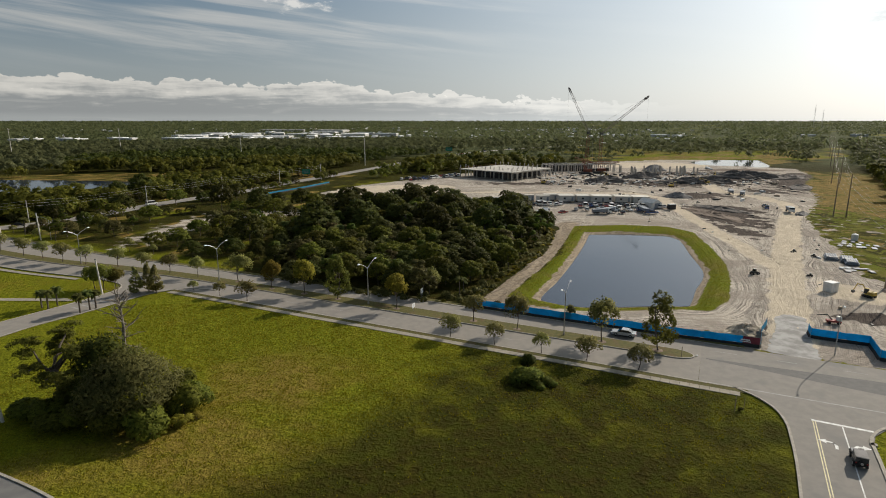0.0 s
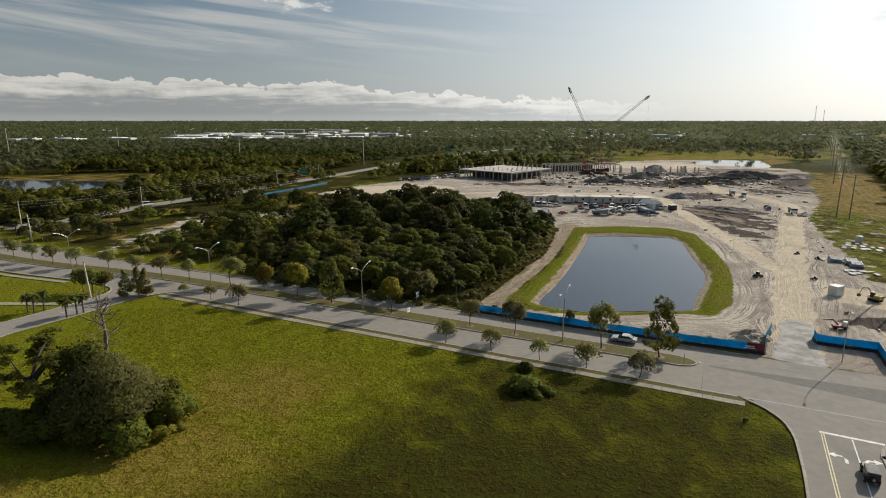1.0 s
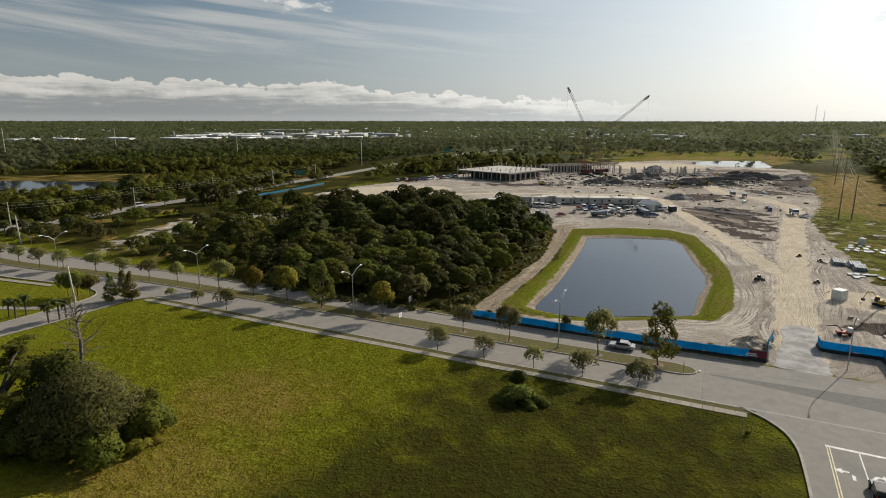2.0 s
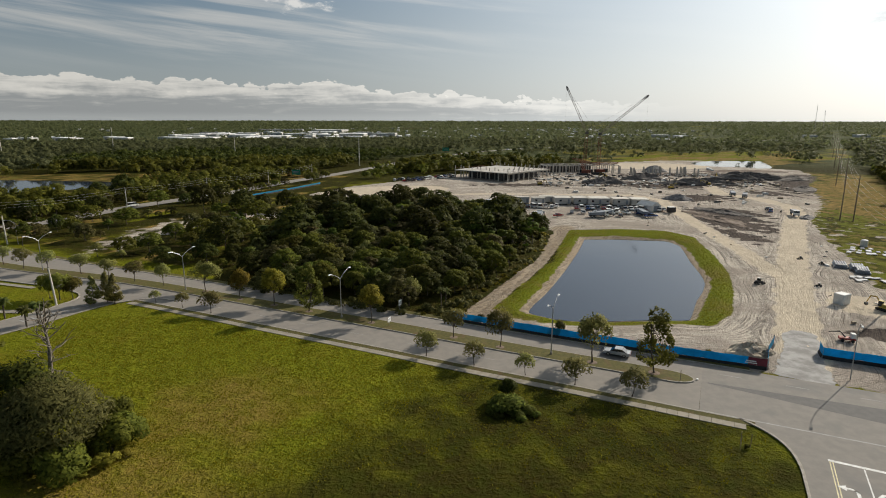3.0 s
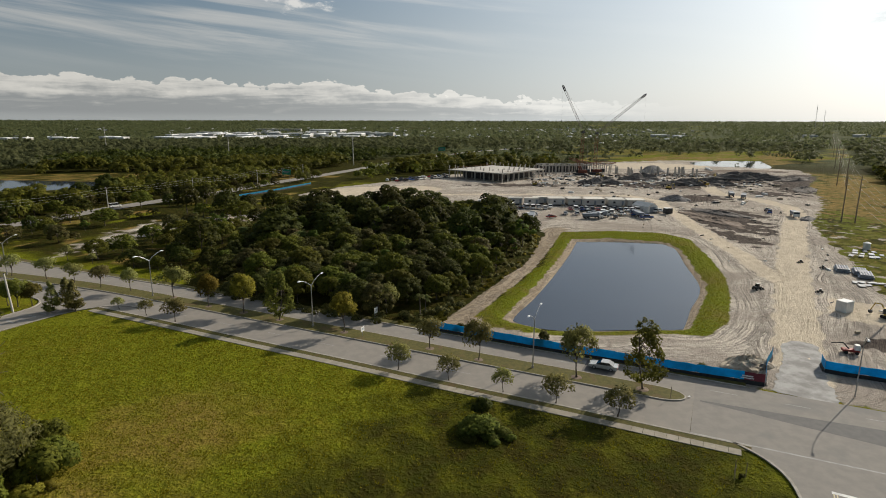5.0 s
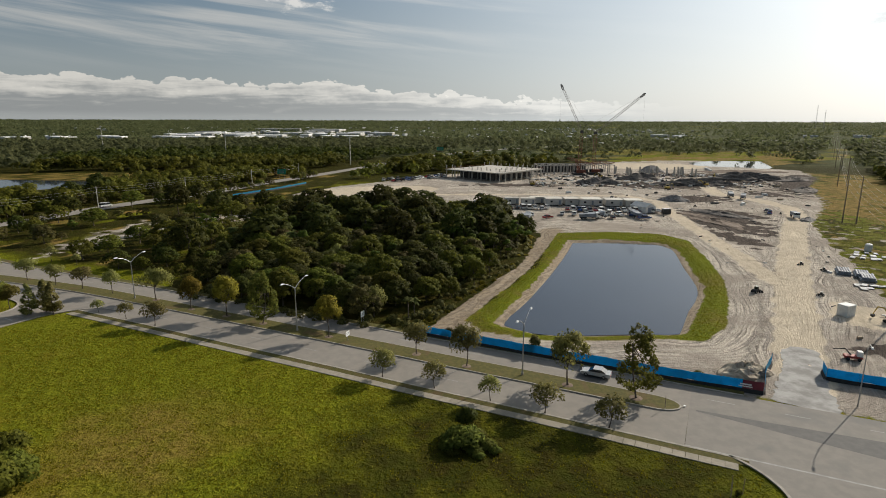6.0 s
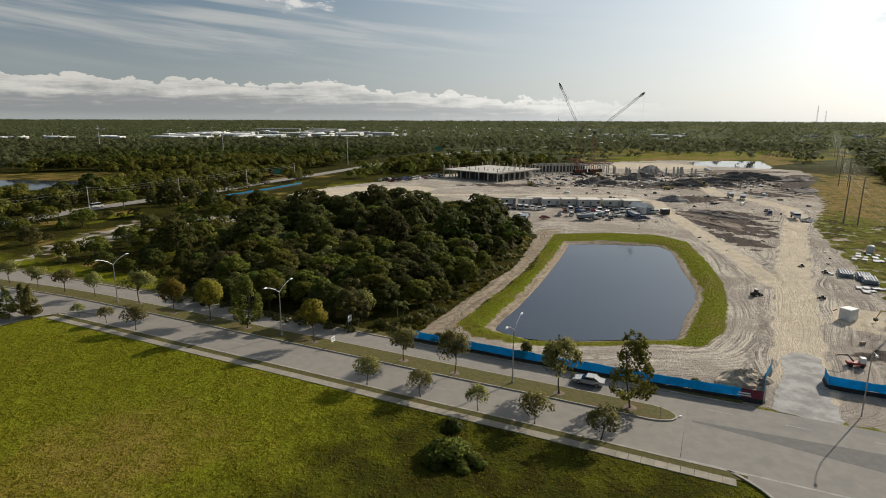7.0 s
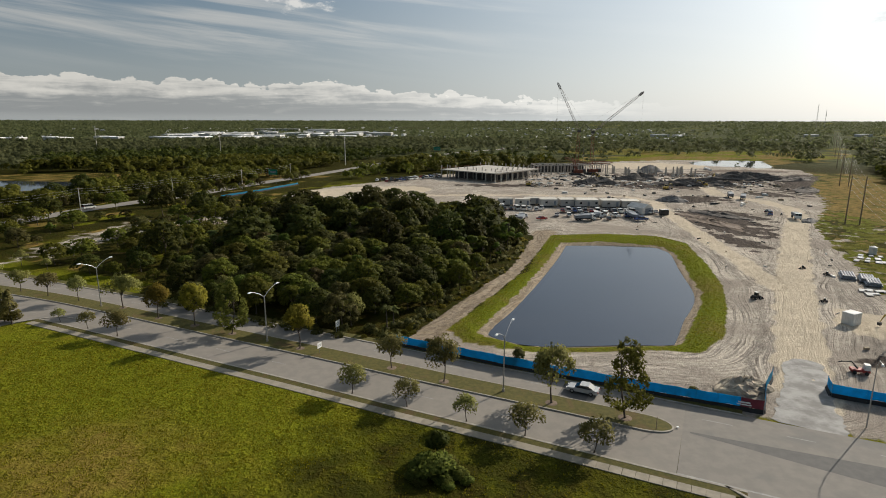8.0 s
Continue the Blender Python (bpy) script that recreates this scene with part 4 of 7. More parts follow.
flat_sheet("pavement_lawn", [(-140, 131.5), (-140, 133), (-92, 132.6), (-89.5, 131.0), (-90, 130.4)], 0.05, M["walkway"], "narrow concrete path across the lawn", "pavement")
for i in range(7):
    c = Vector((-85.6 + i * 1.15, 125.4 + i * 1.75))
    flat_sheet("crossing_bar", [(c.x - 1.0, c.y + 0.1), (c.x - 0.8, c.y + 0.5), (c.x + 1.5, c.y - 0.6), (c.x + 1.3, c.y - 1.0)], 0.031, M["faint_line"], "worn white bar of a pedestrian crossing", "road marking")
flat_sheet("road_corner", [(-60, 40), (-60, 62.8), (-54.1, 60.4), (-45.2, 56.0), (-36, 50), (-20, 38)], 0.02, M["asphalt_old"], "asphalt drive at the meadow's edge", "road")
tagged(part("kerb_corner", block(clean_line([(-60, 62.8), (-54.1, 60.4), (-45.2, 56.0), (-36, 50), (-20, 38)], 1.5), 0.0, 0.35, 0.0, 0.15), M["kerb"]), "concrete kerb at the meadow's edge", "kerb", kind="structure")
# road behind the trees and the far highway
back = clean_line(BACK_ROAD, 8)
tagged(part("road_back", ribbon(back, -5.5, 5.5, 0.03), M["asphalt"]), "grey road winding behind the trees", "road", kind="structure")
apron_rng = random.Random(6)
apron = clean_line([(61.8, 99.5), (65, 97.2), (69.0, 95.2), (71.2, 98.6), (72.8, 103), (75.4, 107.2), (78.0, 112), (80.3, 117.6), (78, 120.5), (74.6, 119), (71.6, 113.5), (68.2, 108.6), (64.8, 103.6), (61.8, 99.5)], 0.8)[:-1]
apron = [(x + apron_rng.uniform(-0.35, 0.35), y + apron_rng.uniform(-0.35, 0.35)) for x, y in apron]
flat_sheet("pavement_apron", apron, -0.02, M["apron"], "dusty grey concrete apron at the site entrance", "pavement")


# ---- trees ----
def quads_mesh(name, leaves, mat):
    """A mesh of loose leaves, (n, 3 or 4, 3); a pair brings along the normals of the crown's soft surface."""
    verts, normals = leaves if isinstance(leaves, tuple) else (leaves, None)
    n, k = verts.shape[:2]
    me = bpy.data.meshes.new(name)
    me.vertices.add(n * k)
    me.vertices.foreach_set("co", verts.astype(np.float32).ravel())
    me.loops.add(n * k)
    me.loops.foreach_set("vertex_index", np.arange(n * k, dtype=np.int32))
    me.polygons.add(n)
    me.polygons.foreach_set("loop_start", np.arange(0, n * k, k, dtype=np.int32))
    me.update(calc_edges=True)
    me.materials.append(mat)
    if normals is not None:
        me.shade_smooth()
        me.normals_split_custom_set_from_vertices(np.repeat(normals, k, 0).astype(np.float32))
    return me


def unit(v):
    return v / np.maximum(np.linalg.norm(v, axis=-1, keepdims=True), 1e-6)


def leaf_quads(rng, centres, radii, count, size, hang=0.0, fill=0.55, stray=0.42, lift=0.25, sides=4, heart=None):
    """Leaf sprays over lumpy clumps, facing outwards with jitter; sides 3 or 4. Gives the leaves and the clumps' soft normals."""
    centres, radii = np.asarray(centres, float), np.asarray(radii, float)
    w = (radii[:, 0] * radii[:, 2]) / (radii[:, 0] * radii[:, 2]).sum()
    pick = rng.choice(len(centres), count, p=w)
    d = unit(rng.normal(size=(count, 3)))
    d[:, 2] = np.where(d[:, 2] < -0.45, -d[:, 2], d[:, 2])
    heart = centres.mean(0) if heart is None else np.asarray(heart, float)
    out = unit(centres[pick] - heart + [0, 0, 1e-3])
    inward = (d * out).sum(1, keepdims=True)
    d = np.where(inward < -0.15, d - 2 * inward * out, d) if len(centres) < 400 else d
    r = fill + (1.08 - fill) * rng.random((count, 1)) ** 0.5
    pos = centres[pick] + d * radii[pick] * r
    nrm = unit(d + rng.normal(scale=stray, size=(count, 3)) + [0, 0, lift])
    t = unit(np.cross(nrm, rng.normal(size=(count, 3))))
    t = unit(t - [0, 0, hang])
    b = np.cross(nrm, t)
    s = size * rng.uniform(0.6, 1.35, (count, 1))
    l, k = t * s * (1 + 0.8 * hang), b * s * (0.62 - 0.2 * hang)
    tip = nrm * s * 0.25
    soft_n = unit(0.75 * d + 0.35 * out + 0.25 * nrm + [0, 0, 0.1])
    if sides == 3:
        return np.stack([pos - l - k, pos + l * 1.2 - k * 0.6, pos + k * 1.25 - tip], 1), soft_n
    return np.stack([pos - l, pos - k - tip, pos + l, pos + k - tip], 1), soft_n


def trunk_geo(rng, height, r, tips, lean=0.04, n=7):
    """A tapered trunk that runs out in limbs towards the tips."""
    geo = Geo()
    fork = height * 0.9
    top = Vector((rng.normal() * lean * height, rng.normal() * lean * height, fork))
    mid = top * 0.5 + Vector((rng.normal() * 0.03 * height, rng.normal() * 0.03 * height, 0))
    geo.bent([(0, 0, -0.15), (0, 0, 0.15), tuple(mid), tuple(top)], r, r * 0.6, n)
    geo.tube((0, 0, -0.15), (0, 0, 0.35), r * 1.7, r * 1.02, n)
    for tip in tips:
        tip = Vector(tip)
        start = mid.lerp(top, rng.uniform(0.5, 1.0))
        knee = start.lerp(tip, 0.5) + Vector((rng.normal() * 0.15, rng.normal() * 0.15, 0.12 * (tip - start).length))
        geo.bent([tuple(start), tuple(knee), tuple(tip)], r * 0.42, r * 0.12, 5)
    return geo


def round_tree(name, label, seed, height, spread, clear, mat, leaves_n, size, clumps=16, category="tree", hang=0.0, bark="bark", group="", fill=0.5, stray=0.5):
    rng = np.random.default_rng(seed)
    o = thing(name, label, category, group)
    h = height - clear
    c, rad = [], []
    for i in range(clumps):
        d = unit(rng.normal(size=3))
        d[2] = abs(d[2]) * 1.0 - 0.25
        q = rng.uniform(0.35, 0.85)
        c.append((d[0] * spread / 2 * q, d[1] * spread / 2 * q, clear + h * (0.40 + 0.42 * d[2] * q / 0.85)))
        k = rng.uniform(0.17, 0.30) * spread
        rad.append((k, k, k * rng.uniform(0.6, 0.95) * min(1.3, h / spread + 0.25)))
    c.append((0, 0, clear + h * 0.5))
    rad.append((spread * 0.30, spread * 0.30, h * 0.38))
    part("trunk", trunk_geo(rng, clear + h * 0.25, max(0.09, height * 0.018), c[:9]), M[bark], o)
    part("crown", quads_mesh("crown", leaf_quads(rng, c, rad, leaves_n, size, hang, fill, stray), mat), mat, o)
    return o


def dome_tree(name, label, seed, height, spread, clear, mat, leaves_n, size, lumps=30, flat=1.0, hang=0.0):
    """A broad crown: a dome set all over with rounded lumps of foliage, some missing, on a forked trunk."""
    rng = np.random.default_rng(seed)
    o = thing(name, label, "tree")
    rise = (height - clear) * 0.62
    c, rad = [], []
    for i in range(lumps):
        z = 1.0 - (i + 0.5) / lumps * 1.35
        a = i * 2.39996 + rng.normal() * 0.25
        if rng.random() < 0.10:
            continue
        q = math.sqrt(max(0.0, 1 - z * z)) * rng.uniform(0.82, 1.08)
        sway = 1 + 0.16 * math.sin(2 * a + seed) + 0.10 * math.sin(3 * a + 2 * seed)
        k = spread * rng.uniform(0.10, 0.19)
        c.append((math.cos(a) * q * sway * (spread / 2 - k * 0.7), math.sin(a) * q * sway * (spread / 2 - k * 0.7), clear + (height - clear) * 0.36 + z * rise * flat * rng.uniform(0.86, 1.06)))
        rad.append((k, k, k * rng.uniform(0.65, 0.9)))
    part("trunk", trunk_geo(rng, clear + (height - clear) * 0.3, max(0.1, height * 0.018), c[2:16:2]), M["bark"], o)
    heart = (0, 0, clear + (height - clear) * 0.25)
    part("crown", quads_mesh("crown", leaf_quads(rng, c, rad, leaves_n, size, hang, 0.72, 0.34, 0.2, 3, heart), mat), mat, o)
    return o


def pine_tree(name, label, seed, height, spread, mat, leaves_n, size):
    rng = np.random.default_rng(seed)
    o = thing(name, label, "tree")
    c, rad = [], []
    for i in range(13):
        t = rng.uniform(0.45, 0.97)
        a, q = rng.uniform(0, 6.28), rng.uniform(0.15, 1.0) * (1.15 - t) * 1.7
        c.append((math.cos(a) * spread / 2 * q, math.sin(a) * spread / 2 * q, height * t))
        k = rng.uniform(0.16, 0.26) * spread
        rad.append((k, k, k * 0.55))
    part("trunk", trunk_geo(rng, height * 0.95, height * 0.013, c, 0.015), M["bark"], o)
    part("crown", quads_mesh("crown", leaf_quads(rng, c, rad, leaves_n, size, 0.0, 0.6, 0.35, 0.3, 3), mat), mat, o)
    return o


def cone_tree(name, label, seed, height, spread, mat, leaves_n, size):
    rng = np.random.default_rng(seed)
    o = thing(name, label, "tree")
    c, rad = [], []
    for i in range(22):
        t = i / 22
        a, q = rng.uniform(0, 6.28), (1 - t) ** 0.8
        c.append((math.cos(a) * spread * 0.28 * q, math.sin(a) * spread * 0.28 * q, height * (0.14 + 0.80 * t)))
        k = spread * (0.10 + 0.22 * q)
        rad.append((k, k, height * 0.09))
    part("trunk", trunk_geo(rng, height * 0.9, height * 0.014, [], 0.01), M["bark"], o)
    part("crown", quads_mesh("crown", leaf_quads(rng, c, rad, leaves_n, size), mat), mat, o)
    return o


def spire_tree(name, label, seed, height, spread, clear, mat, leaves_n, size):
    """An upright oval crown of many small clumps, with gaps."""
    rng = np.random.default_rng(seed)
    o = thing(name, label, "tree", "median trees")
    c, rad = [], []
    for i in range(46):
        t = (i + rng.random()) / 46
        q = (0.30 + 0.70 * math.sin(math.pi * min(1.0, 0.10 + 0.86 * t) ** 0.85)) * 0.5 * spread * (1 + 0.22 * math.sin(7 * t + seed))
        a = i * 2.4 + rng.normal() * 0.5
        r = q * rng.uniform(0.30, 0.95)
        c.append((math.cos(a) * r, math.sin(a) * r, clear + (height - clear) * (0.05 + 0.90 * t)))
        k = rng.uniform(0.6, 1.3) * (1.15 - 0.4 * t)
        rad.append((k, k, k * 0.9))
    part("trunk", trunk_geo(rng, height * 0.8, height * 0.014, c[4:34:3]), M["bark"], o)
    part("crown", quads_mesh("crown", leaf_quads(rng, c, rad, leaves_n, size, 0.0, 0.15, 0.7), mat), mat, o)
    return o


def palm_tree(name, label, seed, height, reach, fronds=34):
    rng = np.random.default_rng(seed)
    o = thing(name, label, "palm")
    geo = Geo()
    sway = Vector((rng.normal() * 0.25, rng.normal() * 0.25, height))
    geo.bent([(0, 0, -0.1), (sway.x * 0.3, sway.y * 0.3, height * 0.5), tuple(sway)], 0.20, 0.15, 8)
    part("trunk", geo, M["bark"], o)
    out = []
    for i in range(fronds):
        a = i * 2.4 + rng.normal() * 0.2
        rise = rng.uniform(-0.55, 1.1)
        ln = reach * rng.uniform(0.8, 1.1)
        d = np.array([math.cos(a), math.sin(a), 0.0])
        s = np.array([-math.sin(a), math.cos(a), 0.0])
        prev = np.array(sway)
        for k in range(4):
            t = (k + 1) / 4
            nxt = np.array(sway) + d * ln * t * math.cos(rise * 0.8) + np.array([0, 0, ln * (rise * t * 0.75 - 0.55 * t * t)])
            w0, w1 = ln * 0.22 * (0.35, 0.8, 1.0, 0.7)[k], ln * 0.22 * (0.8, 1.0, 0.7, 0.1)[k]
            for sg in (-1, 1):
                dip = np.array([0, 0, -0.35])
                out.append([prev, nxt, nxt + (s * sg + dip) * w1, prev + (s * sg + dip) * w0])
            prev = nxt
    part("fronds", quads_mesh("fronds", np.array(out), M["leaf_palm"]), M["leaf_palm"], o)
    return o


def scatter(proto, places):
    """The first place takes the tree itself, the others take copies."""
    for i, (x, y, turn, s, sz) in enumerate(places):
        m = placed(x, y, 0, turn, s, sz)
        if i:
            copy_thing(proto, m)
        else:
            proto.matrix_basis = m


# street trees of the median: x, y, height, kind
elm = round_tree("street_tree", "leafy green street tree in the grassy median", 11, 8.0, 6.0, 2.0, M["leaf_grey"], 1700, 0.22, 22, group="median trees", fill=0.25, stray=0.8)
gold = round_tree("street_tree", "young street tree turning golden in the median", 12, 8.0, 5.0, 1.8, M["leaf_gold"], 1900, 0.22, 20, group="median trees", fill=0.25, stray=0.8)
tall = spire_tree("street_tree", "tall leafy street tree in the grassy median", 13, 11.0, 5.6, 1.5, M["leaf_street"], 3000, 0.20)
sparse = round_tree("street_tree", "thin young street tree with sparse leaves", 14, 7.0, 5.2, 2.0, M["leaf_grey"], 800, 0.25, 15, group="median trees", fill=0.3)
scatter(elm, [(-55, 147.2, 10, 1.03, 1.12), (31.7, 103.9, 60, 1.06, 1.14), (15.9, 110.9, 200, 0.82, 1.0), (-68, 152.3, 120, 0.7, 0.76)])
scatter(gold, [(-43.9, 140.4, 0, 0.92, 1.06), (-34.5, 136.2, 50, 1.15, 1.16), (-10.3, 124.3, 140, 1.02, 1.12)])
scatter(tall, [(-25.3, 131.6, 0, 1.05, 1.05), (41.2, 99.6, 80, 1.02, 1.04)])
# bare earth rings at the feet of the median trees
ring = None
for x, y, r in ((-55, 147.2, 0.9), (31.7, 103.9, 1.1), (15.9, 110.9, 1.0), (-43.9, 140.4, 0.9), (-34.5, 136.2, 1.1), (-10.3, 124.3, 1.0), (-25.3, 131.6, 1.0), (41.2, 99.6, 1.2), (7.1, 116.0, 1.0)):
    if ring is None:
        ring = tagged(part("tree_pit", Geo().tube((0, 0, -0.02), (0, 0, 0.05), 1.0, 0.72, 14), M["earth"]), "ring of bare brown earth round a tree trunk", "tree pit", "tree pits")
        ring.matrix_basis = placed(x, y, 0.17, 0, r, 1.0)
    else:
        copy_thing(ring, placed(x, y, 0.17, 40 * r, r, 1.0))
scatter(sparse, [(7.1, 116.0, 0, 1.0, 0.95), (-77.6, 156.0, 70, 1.0, 0.95), (-86.5, 159.5, 210, 0.95, 0.9), (-96.5, 163.5, 30, 1.05, 1.0), (-108, 166.5, 100, 1.0, 1.0), (-117, 169.5, 160, 1.05, 1.0), (-126, 174, 20, 1.0, 0.95), (-135, 178, 210, 1.05, 1.0), (-147, 184, 90, 1.0, 1.0), (-160, 190, 250, 1.1, 1.05)])
small = round_tree("verge_tree", "small bushy street tree beside the footway", 15, 4.8, 4.5, 1.4, M["leaf_grey"], 1000, 0.18, 17, group="verge trees", fill=0.25, stray=0.8)
scatter(small, [(1.9, 107.0, 0, 1.0, 1.02), (10.5, 102.9, 80, 0.9, 0.92), (19.0, 98.8, 150, 0.82, 0.85), (26.6, 95.0, 200, 1.0, 1.0), (34.8, 91.2, 260, 1.05, 0.98), (-47.1, 130.6, 40, 1.1, 1.06), (-55.2, 134.6, 110, 0.75, 0.75), (-63.4, 138.7, 170, 0.65, 0.6)])
# corner group at the side street
cyp = cone_tree("cypress", "dark feathery cypress at the street corner", 21, 7.4, 3.4, M["leaf_grey"], 1200, 0.25)
scatter(cyp, [(-77.3, 137.2, 0, 1.0, 0.97), (-75.0, 138.8, 90, 1.05, 1.05), (-72.4, 137.3, 200, 1.1, 1.05)])
grp = round_tree("corner_tree", "bushy olive green tree on the corner lawn", 22, 7.4, 5.4, 1.0, M["leaf_olive"], 1700, 0.27, 15)
scatter(grp, [(-87.5, 140.5, 0, 1.0, 1.0), (-90.5, 141.5, 120, 0.9, 0.95), (-84.8, 141.3, 60, 0.75, 0.85)])
palm = palm_tree("palm_tree", "short cabbage palm beside the side street", 31, 4.3, 1.7)
scatter(palm, [(-81.9, 121.4, 0, 1, 1.0), (-81.1, 123.8, 70, 0.95, 1.05), (-80.4, 125.0, 150, 1, 0.95), (-91.3, 124.6, 200, 1.05, 0.95), (-90.8, 127.1, 260, 0.95, 1.0), (-93.5, 125.6, 300, 0.9, 0.9)])

# the dense wood behind the road: fuller trees in front, simpler ones further back
def wood_kinds(n, size, seed):
    return [
        dome_tree("oak_tree", "broad oak with a rounded dark green crown in the wood", 41 + seed, 10.0, 9.6, 2.4, M["leaf_deep"], int(3000 * n), 0.30 * size, 40),
        dome_tree("wood_tree", "olive green rounded tree in the dense wood", 42 + seed, 9.0, 8.2, 2.2, M["leaf"], int(2400 * n), 0.29 * size, 34, 0.85),
        dome_tree("myrtle_tree", "dull grey green tree in the dense wood", 43 + seed, 8.0, 7.0, 1.6, M["leaf_moss"], int(2000 * n), 0.27 * size, 30, 1.05, 0.2),
        pine_tree("pine_tree", "tall slash pine with tufted crown", 44 + seed, 11.0, 6.4, M["leaf_pine"], int(1700 * n), 0.27 * size),
        palm_tree("palm_tree", "cabbage palm at the edge of the wood", 45 + seed, 6.5, 2.2, 30 if n > 0.5 else 20),
        round_tree("thin_tree", "thin brownish tree among the greener crowns", 46 + seed, 8.5, 6.0, 2.4, M["leaf_grey"], int(1300 * n), 0.22 * size, 15, fill=0.3),
    ]


WOOD_KINDS = wood_kinds(1.0, 1.0, 0) + wood_kinds(0.42, 1.5, 200)


def wood_places():
    rng = np.random.default_rng(77)
    got = [[] for k in WOOD_KINDS]
    taken = []
    for gy in np.arange(128, 284, 5.6):
        for gx in np.arange(-64, 50, 5.6):
            x, y = gx + rng.uniform(-2.4, 2.4), gy + rng.uniform(-2.4, 2.4)
            depth = float(inside_depth(np.array([x]), np.array([y]), WOODS)[0])
            if depth < 1.0:
                continue
            edge = depth < 8
            k = rng.choice(6, p=(0.12, 0.20, 0.16, 0.27, 0.16, 0.09) if edge else (0.36, 0.27, 0.17, 0.09, 0.03, 0.08))
            s = rng.uniform(0.66, 1.25) * (0.80 if edge else 1.06)
            dome = 1.0 + 0.16 * math.exp(-((x + 5) / 30) ** 2 - ((y - 215) / 45) ** 2)
            got[k + (6 if y > 196 else 0)].append((x, y, rng.uniform(0, 360), s, s ** 0.6 * dome * rng.uniform(0.74, 0.98)))
            taken.append((x, y))
    strip = [(-103, 331), (-90, 360), (-78, 395)]
    # looser trees west of the wood, each standing free
    for i in range(2200):
        x, y = (rng.uniform(-175, -50), rng.uniform(158, 335)) if i % 3 else (rng.uniform(-118, -48), rng.uniform(162, 225))
        pt = np.array([x]), np.array([y])
        if inside_depth(*pt, WOODS)[0] > -3 or line_distance(*pt, CENTRE)[0] < 17.5 or line_distance(*pt, BACK_ROAD)[0] < 10 or inside_depth(*pt, SITE)[0] > -6:
            continue
        if ellipse(*pt, -108, 226, 15, 44, -4)[0] > 0 or ellipse(*pt, -122, 274, 13, 34, -28)[0] > 0 or line_distance(*pt, [(-108, 196), (-150, 190)])[0] < 6:
            continue
        if line_distance(*pt, strip)[0] < 16 or ellipse(*pt, -76, 318, 30, 30, 0)[0] > 0:
            continue
        if waves(*pt, 30, 61)[0] < rng.uniform(-0.8, 0.9):
            continue
        s = rng.uniform(0.45, 1.0)
        if min((x - a) ** 2 + (y - b) ** 2 for a, b in taken) < (3.4 + 4.2 * s) ** 2:
            continue
        k = rng.choice(6, p=(0.22, 0.26, 0.22, 0.06, 0.12, 0.12))
        got[k + (6 if y > 185 else 0)].append((x, y, rng.uniform(0, 360), s, s * rng.uniform(0.8, 1.1)))
        taken.append((x, y))
    # round bushes on the lawn between the clearing and the road behind
    for x, y, s in ((-127, 262, 0.55), (-118.5, 266, 0.6), (-122.5, 262, 0.4), (-107, 287, 0.45), (-137, 247, 0.5), (-112, 300, 0.5), (-96.5, 251, 0.55), (-100, 232, 0.4), (-121, 215, 0.45)):
        got[8].append((x, y, 77 * s * 10, s * 1.05, s * 0.8))
    return got


for proto, spots in zip(WOOD_KINDS, wood_places()):
    scatter(proto, spots)

# rows of trees along the road behind
row_rng = random.Random(15)
row_line = clean_line(BACK_ROAD, 1.0)
for i in range(30, 400, 9):
    way_on = row_line[i + 1] - row_line[i]
    way_on = way_on / np.hypot(*way_on)
    for hand in (-1, 1):
        if row_rng.random() < 0.35 or (hand < 0 and 150 < i < 262):
            continue
        off = hand * row_rng.uniform(10, 15)
        k = row_rng.uniform(0.45, 0.8)
        copy_thing(WOOD_KINDS[7 + row_rng.randrange(2)], placed(row_line[i][0] - way_on[1] * off, row_line[i][1] + way_on[0] * off, 0, row_rng.uniform(0, 360), k, k * row_rng.uniform(0.85, 1.1)))

# scrub at the wood's foot
def scrub(name, label, outline_fn, count, size, mat, seed, box):
    rng = np.random.default_rng(seed)
    out = []
    x, y = rng.uniform(box[0], box[1], count * 4), rng.uniform(box[2], box[3], count * 4)
    keep = outline_fn(x, y)
    x, y = x[keep][:count], y[keep][:count]
    z = ground_height(x, y)
    c = np.stack([x, y, z + 0.2 * size], 1)
    r = rng.uniform(0.5, 1.2, (len(x), 1)) * size
    rad = np.concatenate([r, r, r * rng.uniform(0.5, 1.0, (len(x), 1))], 1)
    return tagged(new(name, quads_mesh(name, leaf_quads(rng, c, rad, len(x) * 34, 0.30 * max(1.0, size), 0.0, 0.4), mat)), label, "undergrowth", kind="stuff")


def wood_rim(x, y):
    d = inside_depth(x, y, WOODS)
    return (d > -1.2) & (d < 5) & (y < 262)


scrub("undergrowth", "tangled low scrub at the foot of the wood", wood_rim, 560, 1.2, M["leaf_moss"], 5, (-64, 50, 126, 265))
scrub("roadside_scrub", "tawny grass and scrub beside the sand path", lambda x, y: np.abs(inside_depth(x, y, WOODS) + 0.8) < 1.3, 260, 0.7, M["leaf_gold"], 6, (0, 50, 126, 235))

